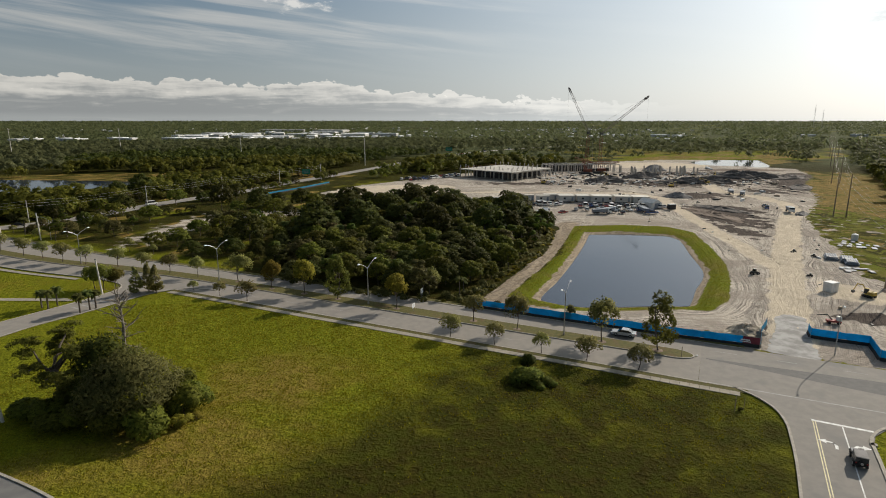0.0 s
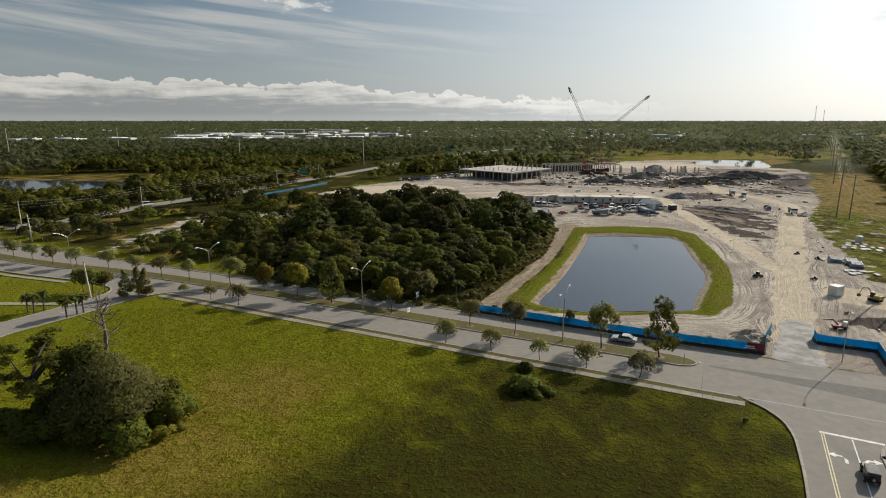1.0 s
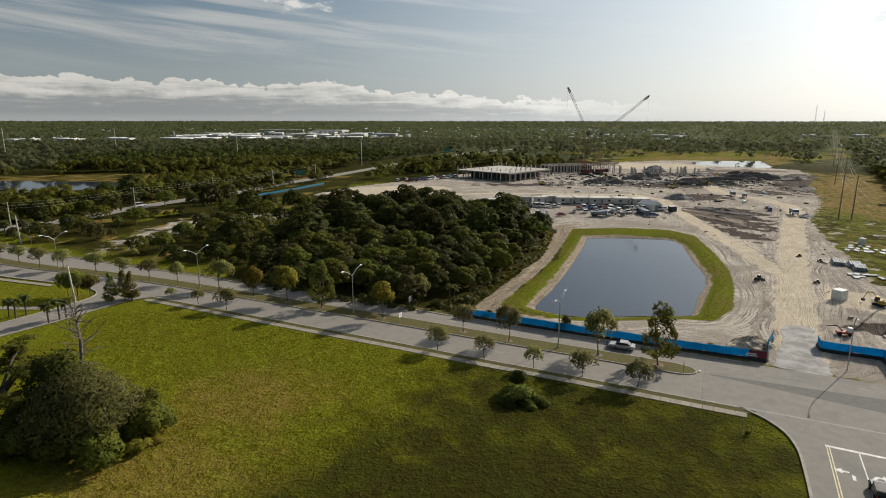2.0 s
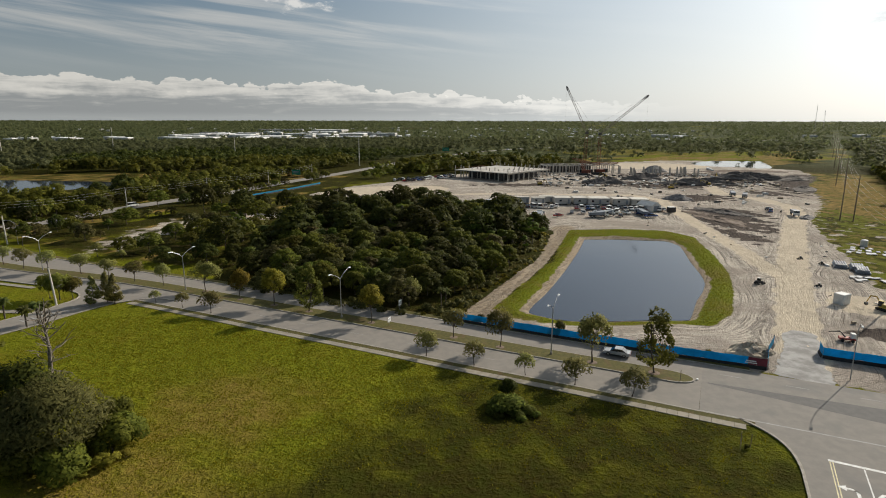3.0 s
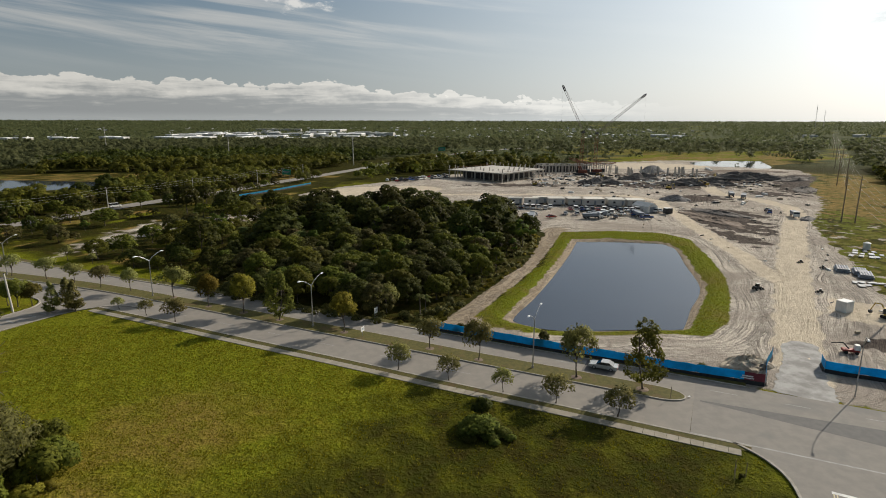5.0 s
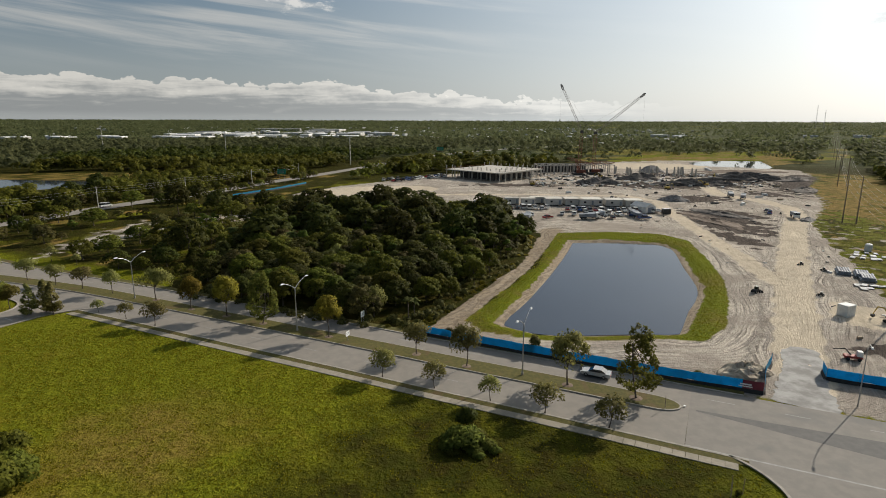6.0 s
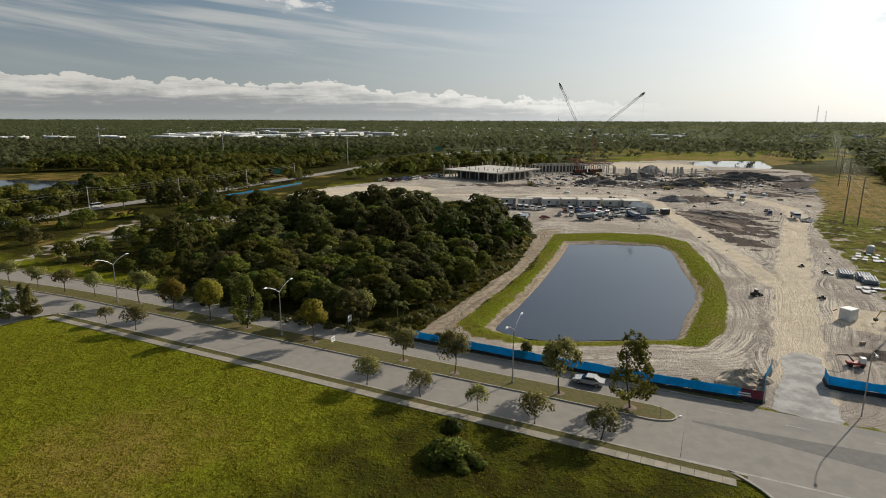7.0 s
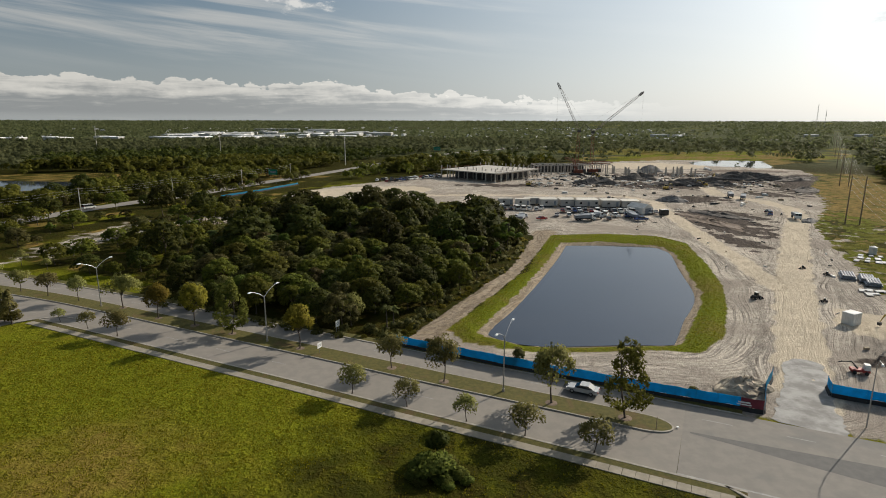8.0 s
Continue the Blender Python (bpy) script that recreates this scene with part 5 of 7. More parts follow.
# big clump of trees in the meadow
def limber_tree():
    """An open tree: crooked limbs that carry flat pads of leaves, with sky between them."""
    rng = np.random.default_rng(53)
    o = thing("meadow_tree", "open crowned tree with bare crooked limbs and flat leaf pads", "tree", at=(-58.6, 78.6, 0))
    trunk = Geo()
    trunk.tube((0, 0, -0.2), (0, 0, 0.5), 0.62, 0.42, 9)
    trunk.bent([(0, 0, 0.3), (0.2, 0.1, 2.4), (-0.3, 0.2, 4.4), (-0.6, 0.0, 6.2)], 0.42, 0.28, 9)
    part("trunk", trunk, M["bark"], o)
    c, rad = [], []
    for i in range(9):
        a = i * 2.4 + rng.normal() * 0.3
        reach, top = rng.uniform(2.6, 6.4), rng.uniform(7.2, 11.4)
        if i in (2, 5):
            reach, top = 6.6, rng.uniform(5.6, 6.8)
        start = Vector((-0.3, 0.1, rng.uniform(3.8, 6.2)))
        end = Vector((math.cos(a) * reach, math.sin(a) * reach, top))
        knee = start.lerp(end, 0.45) + Vector((rng.normal() * 0.6, rng.normal() * 0.6, 0.9))
        elbow = start.lerp(end, 0.78) + Vector((rng.normal() * 0.5, rng.normal() * 0.5, 0.5))
        part("limb", Geo().bent([tuple(start), tuple(knee), tuple(elbow), tuple(end)], 0.22, 0.06, 6), M["bark"], o)
        for k in range(9):
            p = knee.lerp(end, rng.uniform(0.25, 1.12)) + Vector((rng.normal() * 0.9, rng.normal() * 0.9, rng.normal() * 0.25 + 0.3))
            c.append(tuple(p))
            w = rng.uniform(0.8, 1.6)
            rad.append((w, w, w * 0.42))
    part("crown", quads_mesh("crown", leaf_quads(rng, c, rad, 8000, 0.18, 0.2, 0.1, 0.9), M["leaf_street"]), M["leaf_street"], o)


def clump():
    big = round_tree("meadow_tree", "broad evergreen tree with drooping grey green foliage", 51, 11.8, 15.0, 0.3, M["leaf_clump"], 11000, 0.24, 40, hang=0.6, fill=0.45)
    big.matrix_basis = placed(-45.6, 75.4, 0, 20, 0.92)
    side = round_tree("meadow_tree", "dark rounded evergreen tree in the meadow clump", 52, 11.6, 11.0, 0.6, M["leaf_deep"], 5000, 0.28, 26)
    side.matrix_basis = placed(-51.8, 79.0, 0, 0, 1.0)
    limber_tree()
    shrub = round_tree("shrub", "glossy green broadleaf shrub under the trees", 54, 4.6, 6.5, 0.0, M["leaf"], 2400, 0.28, 16, category="shrub")
    scatter(shrub, [(-40.6, 70.2, 0, 0.95, 1.0), (-57.0, 74.4, 100, 1.1, 0.75), (-61.0, 75.5, 50, 0.95, 0.6), (-51.8, 72.0, 200, 1.2, 0.9), (-46.0, 70.2, 170, 1.1, 1.0), (-38.2, 75.6, 250, 0.95, 1.0), (-38.0, 79.0, 40, 0.85, 0.9), (-42.0, 82.6, 140, 0.8, 0.95), (-55.0, 72.0, 80, 1.0, 0.6), (-55.0, 78.0, 20, 1.1, 1.0)])
    tawny = round_tree("shrub", "yellowing shrub at the edge of the clump", 55, 3.2, 3.6, 0.0, M["leaf_gold"], 1000, 0.22, 10, category="shrub")
    scatter(tawny, [(-37.6, 72.6, 0, 0.85, 0.6), (-39.6, 82.6, 90, 0.6, 1.1), (-36.0, 74.6, 200, 0.6, 0.5), (-39.2, 70.6, 150, 0.6, 0.45)])
    low = round_tree("shrub", "low spreading green shrub in the meadow", 56, 3.3, 6.8, 0.0, M["leaf_street"], 3000, 0.30, 30, category="shrub", fill=0.1, stray=1.1)
    scatter(low, [(14.4, 87.0, 0, 0.74, 0.66), (16.2, 87.8, 70, 0.60, 0.66), (17.6, 86.2, 120, 0.48, 0.46), (12.4, 86.0, 80, 0.42, 0.42), (15.6, 85.4, 300, 0.50, 0.40), (18.6, 85.0, 30, 0.30, 0.32), (13.2, 84.9, 210, 0.34, 0.30), (16.4, 84.0, 160, 0.28, 0.26)])
    upright = round_tree("shrub", "taller dark shrub behind the low one", 57, 4.6, 3.0, 0.3, M["leaf_deep"], 1300, 0.22, 12, category="shrub")
    upright.matrix_basis = placed(15.2, 90.2, 0, 0, 0.9, 0.85)


clump()


def dead_tree():
    rng = np.random.default_rng(9)
    o = thing("dead_tree", "bare grey dead tree with broken branches", "dead tree", at=(-50.5, 83.6, 0))
    geo = Geo()
    geo.bent([(0, 0, -0.2), (0.15, 0, 4), (-0.1, 0.1, 8), (0.25, 0, 11), (0.0, 0.1, 13.8), (-0.5, 0, 17.0)], 0.46, 0.07, 9)
    part("trunk", geo, M["dead_wood"], o)
    for i in range(34):
        z = 7.2 + 9.2 * rng.random() ** 0.8
        a = i * 2.4 + rng.normal() * 0.5
        ln = rng.uniform(1.0, 6.2) * (1.2 - 0.6 * (z - 7) / 9.5)
        p = Vector((0.05, 0.05, z))
        d = Vector((math.cos(a), math.sin(a), rng.uniform(0.0, 0.55)))
        pts = [tuple(p)]
        for k in range(4):
            d = (d + Vector((rng.normal() * 0.35, rng.normal() * 0.35, rng.normal() * 0.30 + 0.06))).normalized()
            p = p + d * ln / 4
            pts.append(tuple(p))
        b = Geo().bent(pts, 0.045 + 0.013 * ln, 0.025, 5)
        for k in range(rng.integers(1, 6)):
            q = Vector(pts[rng.integers(1, 4)])
            e = (d + Vector((rng.normal(), rng.normal(), rng.normal() * 0.6 + 0.3))).normalized() * rng.uniform(0.3, 1.5)
            m2 = q + e * 0.55 + Vector((rng.normal() * 0.12, rng.normal() * 0.12, 0.08))
            b.bent([tuple(q), tuple(m2), tuple(q + e)], 0.05, 0.018, 4)
        part("branch", b, M["dead_wood"], o)


dead_tree()


# far woods: too many to count
def far_crowns(name, label, count, seed, spread_fn, quads, size, mat, spray=0.24):
    rng = np.random.default_rng(seed)
    x, y = spread_fn(rng, count)
    z = ground_height(x, y)
    n = len(x)
    kinds = []
    for k in range(5):
        lumps = [(rng.normal() * 0.28, rng.normal() * 0.28, rng.uniform(0.35, 0.85)) for j in range(5)]
        rad = [(rng.uniform(0.25, 0.42),) * 3 for j in range(5)]
        kinds.append(leaf_quads(rng, lumps, rad, quads, spray, fill=0.75, stray=0.3, lift=0.4, sides=3, heart=(0, 0, 0.3)))
    faces, kinds = np.array([n for v, n in kinds]), np.array([v for v, n in kinds])
    s = size * rng.uniform(0.6, 1.25, n)
    tall_by = rng.uniform(0.8, 1.25, n)
    pick = rng.integers(0, 5, n)
    v = kinds[pick] * s[:, None, None, None]
    a = rng.uniform(0, 6.28, n)[:, None, None]
    vx = v[..., 0] * np.cos(a) - v[..., 1] * np.sin(a)
    vy = v[..., 0] * np.sin(a) + v[..., 1] * np.cos(a)
    vz = v[..., 2] * tall_by[:, None, None]
    out = np.stack([vx + x[:, None, None], vy + y[:, None, None], vz + z[:, None, None] - 0.1], -1).reshape(-1, 3, 3)
    f, b = faces[pick], a[..., 0]
    turned = np.stack([f[..., 0] * np.cos(b) - f[..., 1] * np.sin(b), f[..., 0] * np.sin(b) + f[..., 1] * np.cos(b), f[..., 2]], -1).reshape(-1, 3)
    return tagged(new(name, quads_mesh(name, (out, turned), mat)), label, "woods", kind="stuff")


CORRIDOR = [(120, 165), (178, 254), (283, 414), (420, 620), (700, 1040), (1400, 2090)]


def open_ground(x, y):
    """True where no far tree may stand."""
    bad = (inside_depth(x, y, SITE) > -8) | (line_distance(x, y, BACK_ROAD) < np.where((y > 400) & (y < 900), 30, 13)) | (inside_depth(x, y, LEFT_WATER) > -3) | (inside_depth(x, y, FAR_WATER) > -14)
    bad |= (line_distance(x, y, CORRIDOR) < np.where((x - 180.5) * 0.836 > (y - 254.4) * 0.548, 27, 44)) & (y < 560) | (line_distance(x, y, CORRIDOR) < 12)
    bad |= line_distance(x, y, CENTRE) < 30
    return bad


def middle_spread(rng, count):
    return wild_places(rng, count, 250 + 330 * rng.random(count * 5) ** 0.7)


def mid_spread(rng, count):
    return wild_places(rng, count, 570 + 620 * rng.random(count * 4) ** 0.8)


def wild_places(rng, count, d):
    """Thin growth near the roads and lake, a dense belt behind, lighter woods past the site."""
    a = rng.uniform(-0.80, 0.78, len(d))
    x, y = d * np.sin(a), d * np.cos(a)
    ok = ~open_ground(x, y) & (line_distance(x, y, [(-103, 331), (-90, 360), (-78, 395)]) > 16) & ((x < -166) | (y > 470) | (x > 190) | ((x < -70) & (y > 335)))
    share = np.where(y - 0.25 * x > 500, 1.0, 0.75) * np.where((x > 0) & (x < 700), 0.42, 1.0)
    share = share * np.where(ellipse(x, y, -235, 445, 210, 42, 6) > 0, 0.05, 1.0)
    share = share * np.where(ellipse(x, y, -290, 350, 170, 85, 0) > 0, 0.04, 1.0)
    share = share * np.where(ellipse(x, y, 190, 690, 190, 50, 0) > 0, 0.25, 1.0)
    share = share * np.where(ellipse(x, y, 360, 720, 150, 60, 0) > 0, 0.55, 1.0)
    share = share * np.where(ellipse(x, y, 330, 600, 90, 60, 0) > 0, 0.35, 1.0)
    share = np.where(((x - 180.5) * 0.836 - (y - 254.4) * 0.548 > 27) & (x > 120), 1.0, share)
    gap = waves(x, y, 130, 41) + 0.5 * waves(x, y, 45, 42)
    ok &= (gap < rng.uniform(0.2, 1.3, len(x))) & (rng.random(len(x)) < share)
    return x[ok][:count], y[ok][:count]


def far_spread(rng, count):
    d = 1050 + 3700 * rng.random(count * 2) ** 1.25
    a = rng.uniform(-0.76, 0.76, count * 2)
    x, y = d * np.sin(a), d * np.cos(a)
    gap = waves(x, y, 420, 21) + 0.5 * waves(x, y, 160, 22)
    ok = (gap < rng.uniform(0.3, 1.1, len(x))) & (line_distance(x, y, CORRIDOR) > 10)
    trade = (ellipse(x, y, -420, 1500, 330, 480, 0) > 0) | (ellipse(x, y, -790, 1150, 140, 120, 0) > 0) | (ellipse(x, y, 590, 1420, 90, 130, 0) > 0) | (ellipse(x, y, 1000, 1400, 170, 130, 0) > 0)
    ok &= ~(trade & (rng.random(len(x)) < 0.9))
    town = (np.abs(np.arctan2(x, y) - 0.18) < 0.28) & (d < 2600)
    ok &= ~(town & (rng.random(len(x)) < 0.55))
    return x[ok][:count], y[ok][:count]


def edge_spread(rng, count):
    """Trees lining the grass corridor, and the belt between the far road and the site."""
    u, v = rng.uniform(15, 470, count * 3), 29 + 95 * rng.random(count * 3) ** 1.3
    x = np.concatenate([180.5 + 0.548 * u + 0.836 * v, rng.uniform(-95, 15, count)])
    y = np.concatenate([254.4 + 0.836 * u - 0.548 * v, rng.uniform(425, 520, count)])
    ok = (inside_depth(x, y, SITE) < -6) & (line_distance(x, y, BACK_ROAD) > 26) & (inside_depth(x, y, FAR_WATER) < -10) & ((x > 60) | (inside_depth(x, y, SITE) < -16))
    pick = rng.permutation(np.flatnonzero(ok))[:count]
    return x[pick], y[pick]


def roadside_spread(rng, count):
    """Close rows of trees between the road behind and the lake."""
    line = clean_line(BACK_ROAD, 1.0)
    i = rng.integers(40, 420, count * 4)
    t = unit(line[i + 1] - line[i])
    off = 13 + 62 * rng.random(count * 4) ** 1.4
    x, y = line[i][:, 0] - t[:, 1] * off, line[i][:, 1] + t[:, 0] * off
    ok = (inside_depth(x, y, LEFT_WATER) < -4) & (waves(x, y, 30, 43) > rng.uniform(-1.2, 0.6, len(x))) & (line_distance(x, y, CENTRE) > 24)
    return x[ok][:count], y[ok][:count]


def in_belt(x, y):
    """The belt of close woods along the far road, darkened for cloud shade."""
    return (ellipse(x, y, -150, 620, 240, 150, 0) > 0) | (ellipse(x, y, 60, 620, 110, 60, 20) > 0)


def belt_spread(rng, count):
    x, y = mid_spread(rng, count)
    keep = in_belt(x, y)
    return x[keep], y[keep]


def light_spread(rng, count):
    x, y = mid_spread(rng, count)
    keep = ~in_belt(x, y)
    return x[keep], y[keep]


far_crowns("woods_edge", "green woods lining the grass corridor", 260, 84, edge_spread, 90, 6.8, M["leaf"], 0.14)
far_crowns("woods_roadside", "rows of rounded green trees beside the road", 420, 86, roadside_spread, 110, 6.2, M["leaf"], 0.13)
far_crowns("woods_middle", "dense green woods beyond the roads", 1600, 83, middle_spread, 100, 7.2, M["leaf"], 0.14)
# deeper leaf tone carries the cloud shade lying over this belt
far_crowns("woods_belt", "close woods along the far road, darkened as under cloud", 6500, 81, belt_spread, 46, 7.4, M["leaf_deep"], 0.18)
far_crowns("woods_near", "dense green woods behind the building site", 6500, 85, light_spread, 46, 7.0, M["leaf_far_haze"], 0.18)
far_crowns("woods_far", "flat woodland reaching the horizon", 22500, 82, far_spread, 11, 6.0, M["leaf_far_haze"], 0.36)


# ---- street furniture ----
def lamp_post(at, turn, label="galvanised double arm street lamp in the median"):
    o = thing("street_lamp", label, "street lamp", "street lamps", at=at, turn=turn)
    part("pole", Geo().tube((0, 0, 0), (0, 0, 9.0), 0.13, 0.085, 10), M["steel"], o)
    part("base", Geo().tube((0, 0, 0), (0, 0, 0.45), 0.24, 0.22, 10), M["kerb"], o)
    for s in (-1, 1):
        arm = part("arm", Geo().bent([(0, 0, 8.7), (0, s * 1.0, 9.5), (0, s * 2.2, 10.1), (0, s * 3.2, 10.45)], 0.065, 0.045, 6), M["steel"], o)
        head = Geo().box((0, s * 3.6, 10.5), (0.36, 0.95, 0.16), 0, 0.6, 0.08)
        part("lamp_head", head, M["lamp_glass"], arm, "pale lamp head")
    return o


lamp = lamp_post((-17.3, 127.7, 0.15), -25.5)
for x, y in ((25.0, 107.6), (-60.6, 148.4), (-110, 167.5), (-156, 188)):
    copy_thing(lamp, pose(x, y, 0.15, 0, 0, -25.5))


def single_lamp(at, turn, height=10.5):
    o = thing("street_lamp", "slim single arm street lamp beside the road", "street lamp", "street lamps", at=at, turn=turn)
    part("pole", Geo().tube((0, 0, 0), (0, 0, height - 1.2), 0.10, 0.06, 10), M["steel"], o)
    arm = part("arm", Geo().bent([(0, 0, height - 1.5), (0, 1.2, height - 0.3), (0, 3.0, height)], 0.07, 0.05, 6), M["steel"], o)
    part("lamp_head", Geo().box((0, 3.4, height), (0.36, 0.95, 0.16), 0, 0.6, 0.08), M["lamp_glass"], arm, "pale lamp head")
    return o


single_lamp((73.4, 97.4, 0.0), 150)
single_lamp((-142.9, 203.2, 0.0), 100, 8.6)


def bare_pole(at, height, lean):
    o = thing("concrete_pole", "plain pale concrete pole standing alone", "pole", "concrete poles", at=at)
    o.matrix_basis = pose(*at, 0, lean, 0)
    part("shaft", Geo().tube((0, 0, -0.3), (0, 0, height), 0.24, 0.17, 8), M["pole_white"], o)
    part("cap", Geo().tube((0, 0, height), (0, 0, height + 0.14), 0.2, 0.14, 8), M["crane_dark"], o)


bare_pole((-85.4, 136.1, 0), 9.0, -4)
bare_pole((-146.7, 203.2, 0), 10.0, -2)
bare_pole((-166.7, 210.5, 0), 10.4, -3)
bare_pole((-63.8, 73.6, 0), 3.2, -5)


def road_sign(name, at, turn, w, h, z, posts, label, mat="sign_white"):
    o = thing(name, label, "road sign", at=at, turn=turn)
    for s in ([0] if posts == 1 else [-w * 0.3, w * 0.3]):
        part("post", Geo().tube((s, 0.05, -0.1), (s, 0.05, z + h), 0.045, 0.045, 6), M["steel"], o)
    part("panel", Geo().box((0, 0, z + h / 2), (w, 0.04, h)), M[mat], o)
    part("lettering", Geo().box((0, -0.03, z + h * 0.62), (w * 0.7, 0.02, h * 0.10)).box((0, -0.03, z + h * 0.38), (w * 0.55, 0.02, h * 0.10)), M["pipe_grey"], o, "grey bars of lettering")


road_sign("road_sign", (-4.7, 131.6, 0), 66, 1.3, 1.25, 1.7, 2, "white sign on two steel posts at the roadside")
road_sign("road_sign", (-6.3, 122.4, 0.17), 64, 1.15, 1.0, 0.9, 1, "small white sign in the grassy median")
road_sign("green_sign", (-95, 400, 0), -10, 6.0, 3.4, 6.0, 2, "green direction sign over the far road", "sign_green")
road_sign("green_sign", (8, 690, 0), -10, 8.0, 4.0, 7.0, 2, "green direction sign over the far highway", "sign_green")
post = thing("marker_post", "thin dark marker post at the median's nose", "post", at=(44.5, 96.6, 0.17))
part("shaft", Geo().tube((0, 0, 0), (0, 0, 1.9), 0.05, 0.05, 6), M["wood_pole"], post)
for x, y in ((44.9, 77.6), (45.9, 76.9), (44.3, 76.4)):
    st = thing("sapling_stake", "pale stake beside a young shrub", "stake", "stakes at the corner", at=(x, y, 0))
    part("stake_pole", Geo().tube((0, 0, -0.2), (0.05, 0, 1.9), 0.05, 0.04, 5), M["timber"], st)
sap = round_tree("shrub", "small young shrub between pale stakes", 58, 1.5, 1.9, 0.0, M["leaf_deep"], 260, 0.16, 6, category="shrub")
sap.matrix_basis = placed(45.2, 76.6, 0, 0, 0.45)
for x, y, s in ((47.6, 97.1, 0.22), (37.6, 99.2, 0.45), (36.6, 98.6, 0.4)):
    cov = thing("utility_cover", "pale square utility cover set in the turf", "cover", "utility covers", at=(x, y, 0.17))
    part("lid", Geo().box((0, 0, 0.03), (s * 1.6, s * 1.2, 0.08), 0.4, 0.95), M["sign_white"], cov)


# ---- site fence with blue screens ----
def fence(name, pts, label, height=2.1, sign_at_end=False, step=2.9):
    o = thing(name, label, "fence")
    last = Vector(pts[-1])
    for a, b in zip(pts[:-1], pts[1:]):
        a, b = Vector(a), Vector(b)
        n = max(1, round((b - a).length / step))
        turn = math.atan2((b - a).y, (b - a).x)
        rng = random.Random(n)
        for i in range(n + 1):
            p = a.lerp(b, i / n)
            part("post", Geo().tube((p.x, p.y, -0.1), (p.x, p.y, height + 0.12), 0.045, 0.045, 6), M["steel"], o)
            if i == n:
                continue
            q = a.lerp(b, (i + 1) / n)
            sag = rng.uniform(0.0, 0.10)
            is_sign = sign_at_end and b == last and i >= n - 1
            panel = Geo()
            off = Vector((math.sin(turn), -math.cos(turn))) * 0.06
            top = height + rng.uniform(-0.04, 0.04)
            m0 = p.lerp(q, 0.5) + off * rng.uniform(0.5, 2.5)
            rows = [(p + off, 0.55, top), (m0, 0.55 + sag, top - sag), (q + off, 0.55, top)]
            for (u, z0, z1), (w, y0, y1) in zip(rows[:-1], rows[1:]):
                panel.quad((u.x, u.y, z0), (w.x, w.y, y0), (w.x, w.y, y1), (u.x, u.y, z1))
                back_off = -off * 0.5
                panel.quad((u.x + back_off.x, u.y + back_off.y, z1), (w.x + back_off.x, w.y + back_off.y, y1), (w.x + back_off.x, w.y + back_off.y, y0), (u.x + back_off.x, u.y + back_off.y, z0))
            pn = part("screen", panel, M["screen_sign"] if is_sign else M["screen"], o, "dark red sign screen" if is_sign else "")
            # dark strip added at the fence foot, standing in for its shadow
            foot = Geo()
            for u, w in ((p + off, m0), (m0, q + off)):
                foot.quad((u.x + off.x * 4, u.y + off.y * 4, -0.05), (w.x + off.x * 4, w.y + off.y * 4, -0.05), (w.x, w.y, 0.58), (u.x, u.y, 0.58))
                foot.quad((u.x, u.y, 0.58), (w.x, w.y, 0.58), (w.x - off.x, w.y - off.y, -0.05), (u.x - off.x, u.y - off.y, -0.05))
            part("silt_cloth", foot, M["silt_cloth"], o, "black strip for the shade along the fence foot")
            if is_sign and i == n - 1:
                bars = Geo()
                c = p.lerp(q, 0.15) + off * 3
                bars.box((c.x, c.y, 1.3), (1.6, 0.03, 0.22), turn).box((c.x, c.y, 0.95), (1.9, 0.03, 0.16), turn)
                part("lettering", bars, M["sign_white"], pn, "white bars of lettering")
    return o


fence("site_fence", [(7.0, 126.4), (27.0, 116.4), (47.8, 106.9), (61.4, 101.2)], "steel mesh fence covered in bright blue screens", 2.0, True)
fence("site_fence", [(61.6, 101.4), (64.9, 107.2), (69.0, 112.6)], "short return of blue screened fence at the entrance", 2.0)
fence("site_fence", [(75.9, 109.4), (74.6, 106.5), (78.4, 104.5), (83.4, 102.2), (80.2, 95.2), (95.5, 88.4), (120, 77.4), (150, 64.0)], "blue screened fence beyond the site entrance", 2.0)
fence("site_fence", [(-103, 331), (-90, 360), (-78, 395)], "distant strip of blue screened fence by the road", 1.45, step=6.5)


# ---- vehicles ----
SHAPES = {
    # length, width, lower profile, cabin profile, wheel radius, wheel stations
    "sedan": (4.8, 1.85, [(-2.4, 0.35), (2.35, 0.35), (2.4, 0.62), (2.2, 0.80), (1.1, 0.92), (-1.6, 0.98), (-2.35, 0.92), (-2.42, 0.6)], [(1.15, 0.92), (0.35, 1.42), (-0.95, 1.45), (-1.75, 0.97)], 0.33, (1.45, -1.4)),
    "suv": (4.8, 1.95, [(-2.4, 0.42), (2.35, 0.42), (2.4, 0.80), (2.25, 1.00), (1.15, 1.10), (-2.35, 1.10), (-2.42, 0.7)], [(1.2, 1.10), (0.55, 1.72), (-2.05, 1.78), (-2.32, 1.10)], 0.38, (1.45, -1.42)),
    "pickup": (5.7, 2.0, [(-2.85, 0.48), (2.8, 0.48), (2.85, 0.90), (2.7, 1.08), (1.4, 1.15), (-2.85, 1.12)], [(1.45, 1.14), (0.85, 1.82), (-0.75, 1.84), (-1.0, 1.14)], 0.40, (1.85, -1.75)),
    "van": (5.6, 2.1, [(-2.8, 0.40), (2.75, 0.40), (2.8, 0.85), (2.6, 1.10), (2.1, 1.20), (-2.8, 1.20)], [(2.15, 1.20), (1.45, 2.15), (-2.75, 2.25), (-2.8, 1.20)], 0.38, (1.75, -1.75)),
}


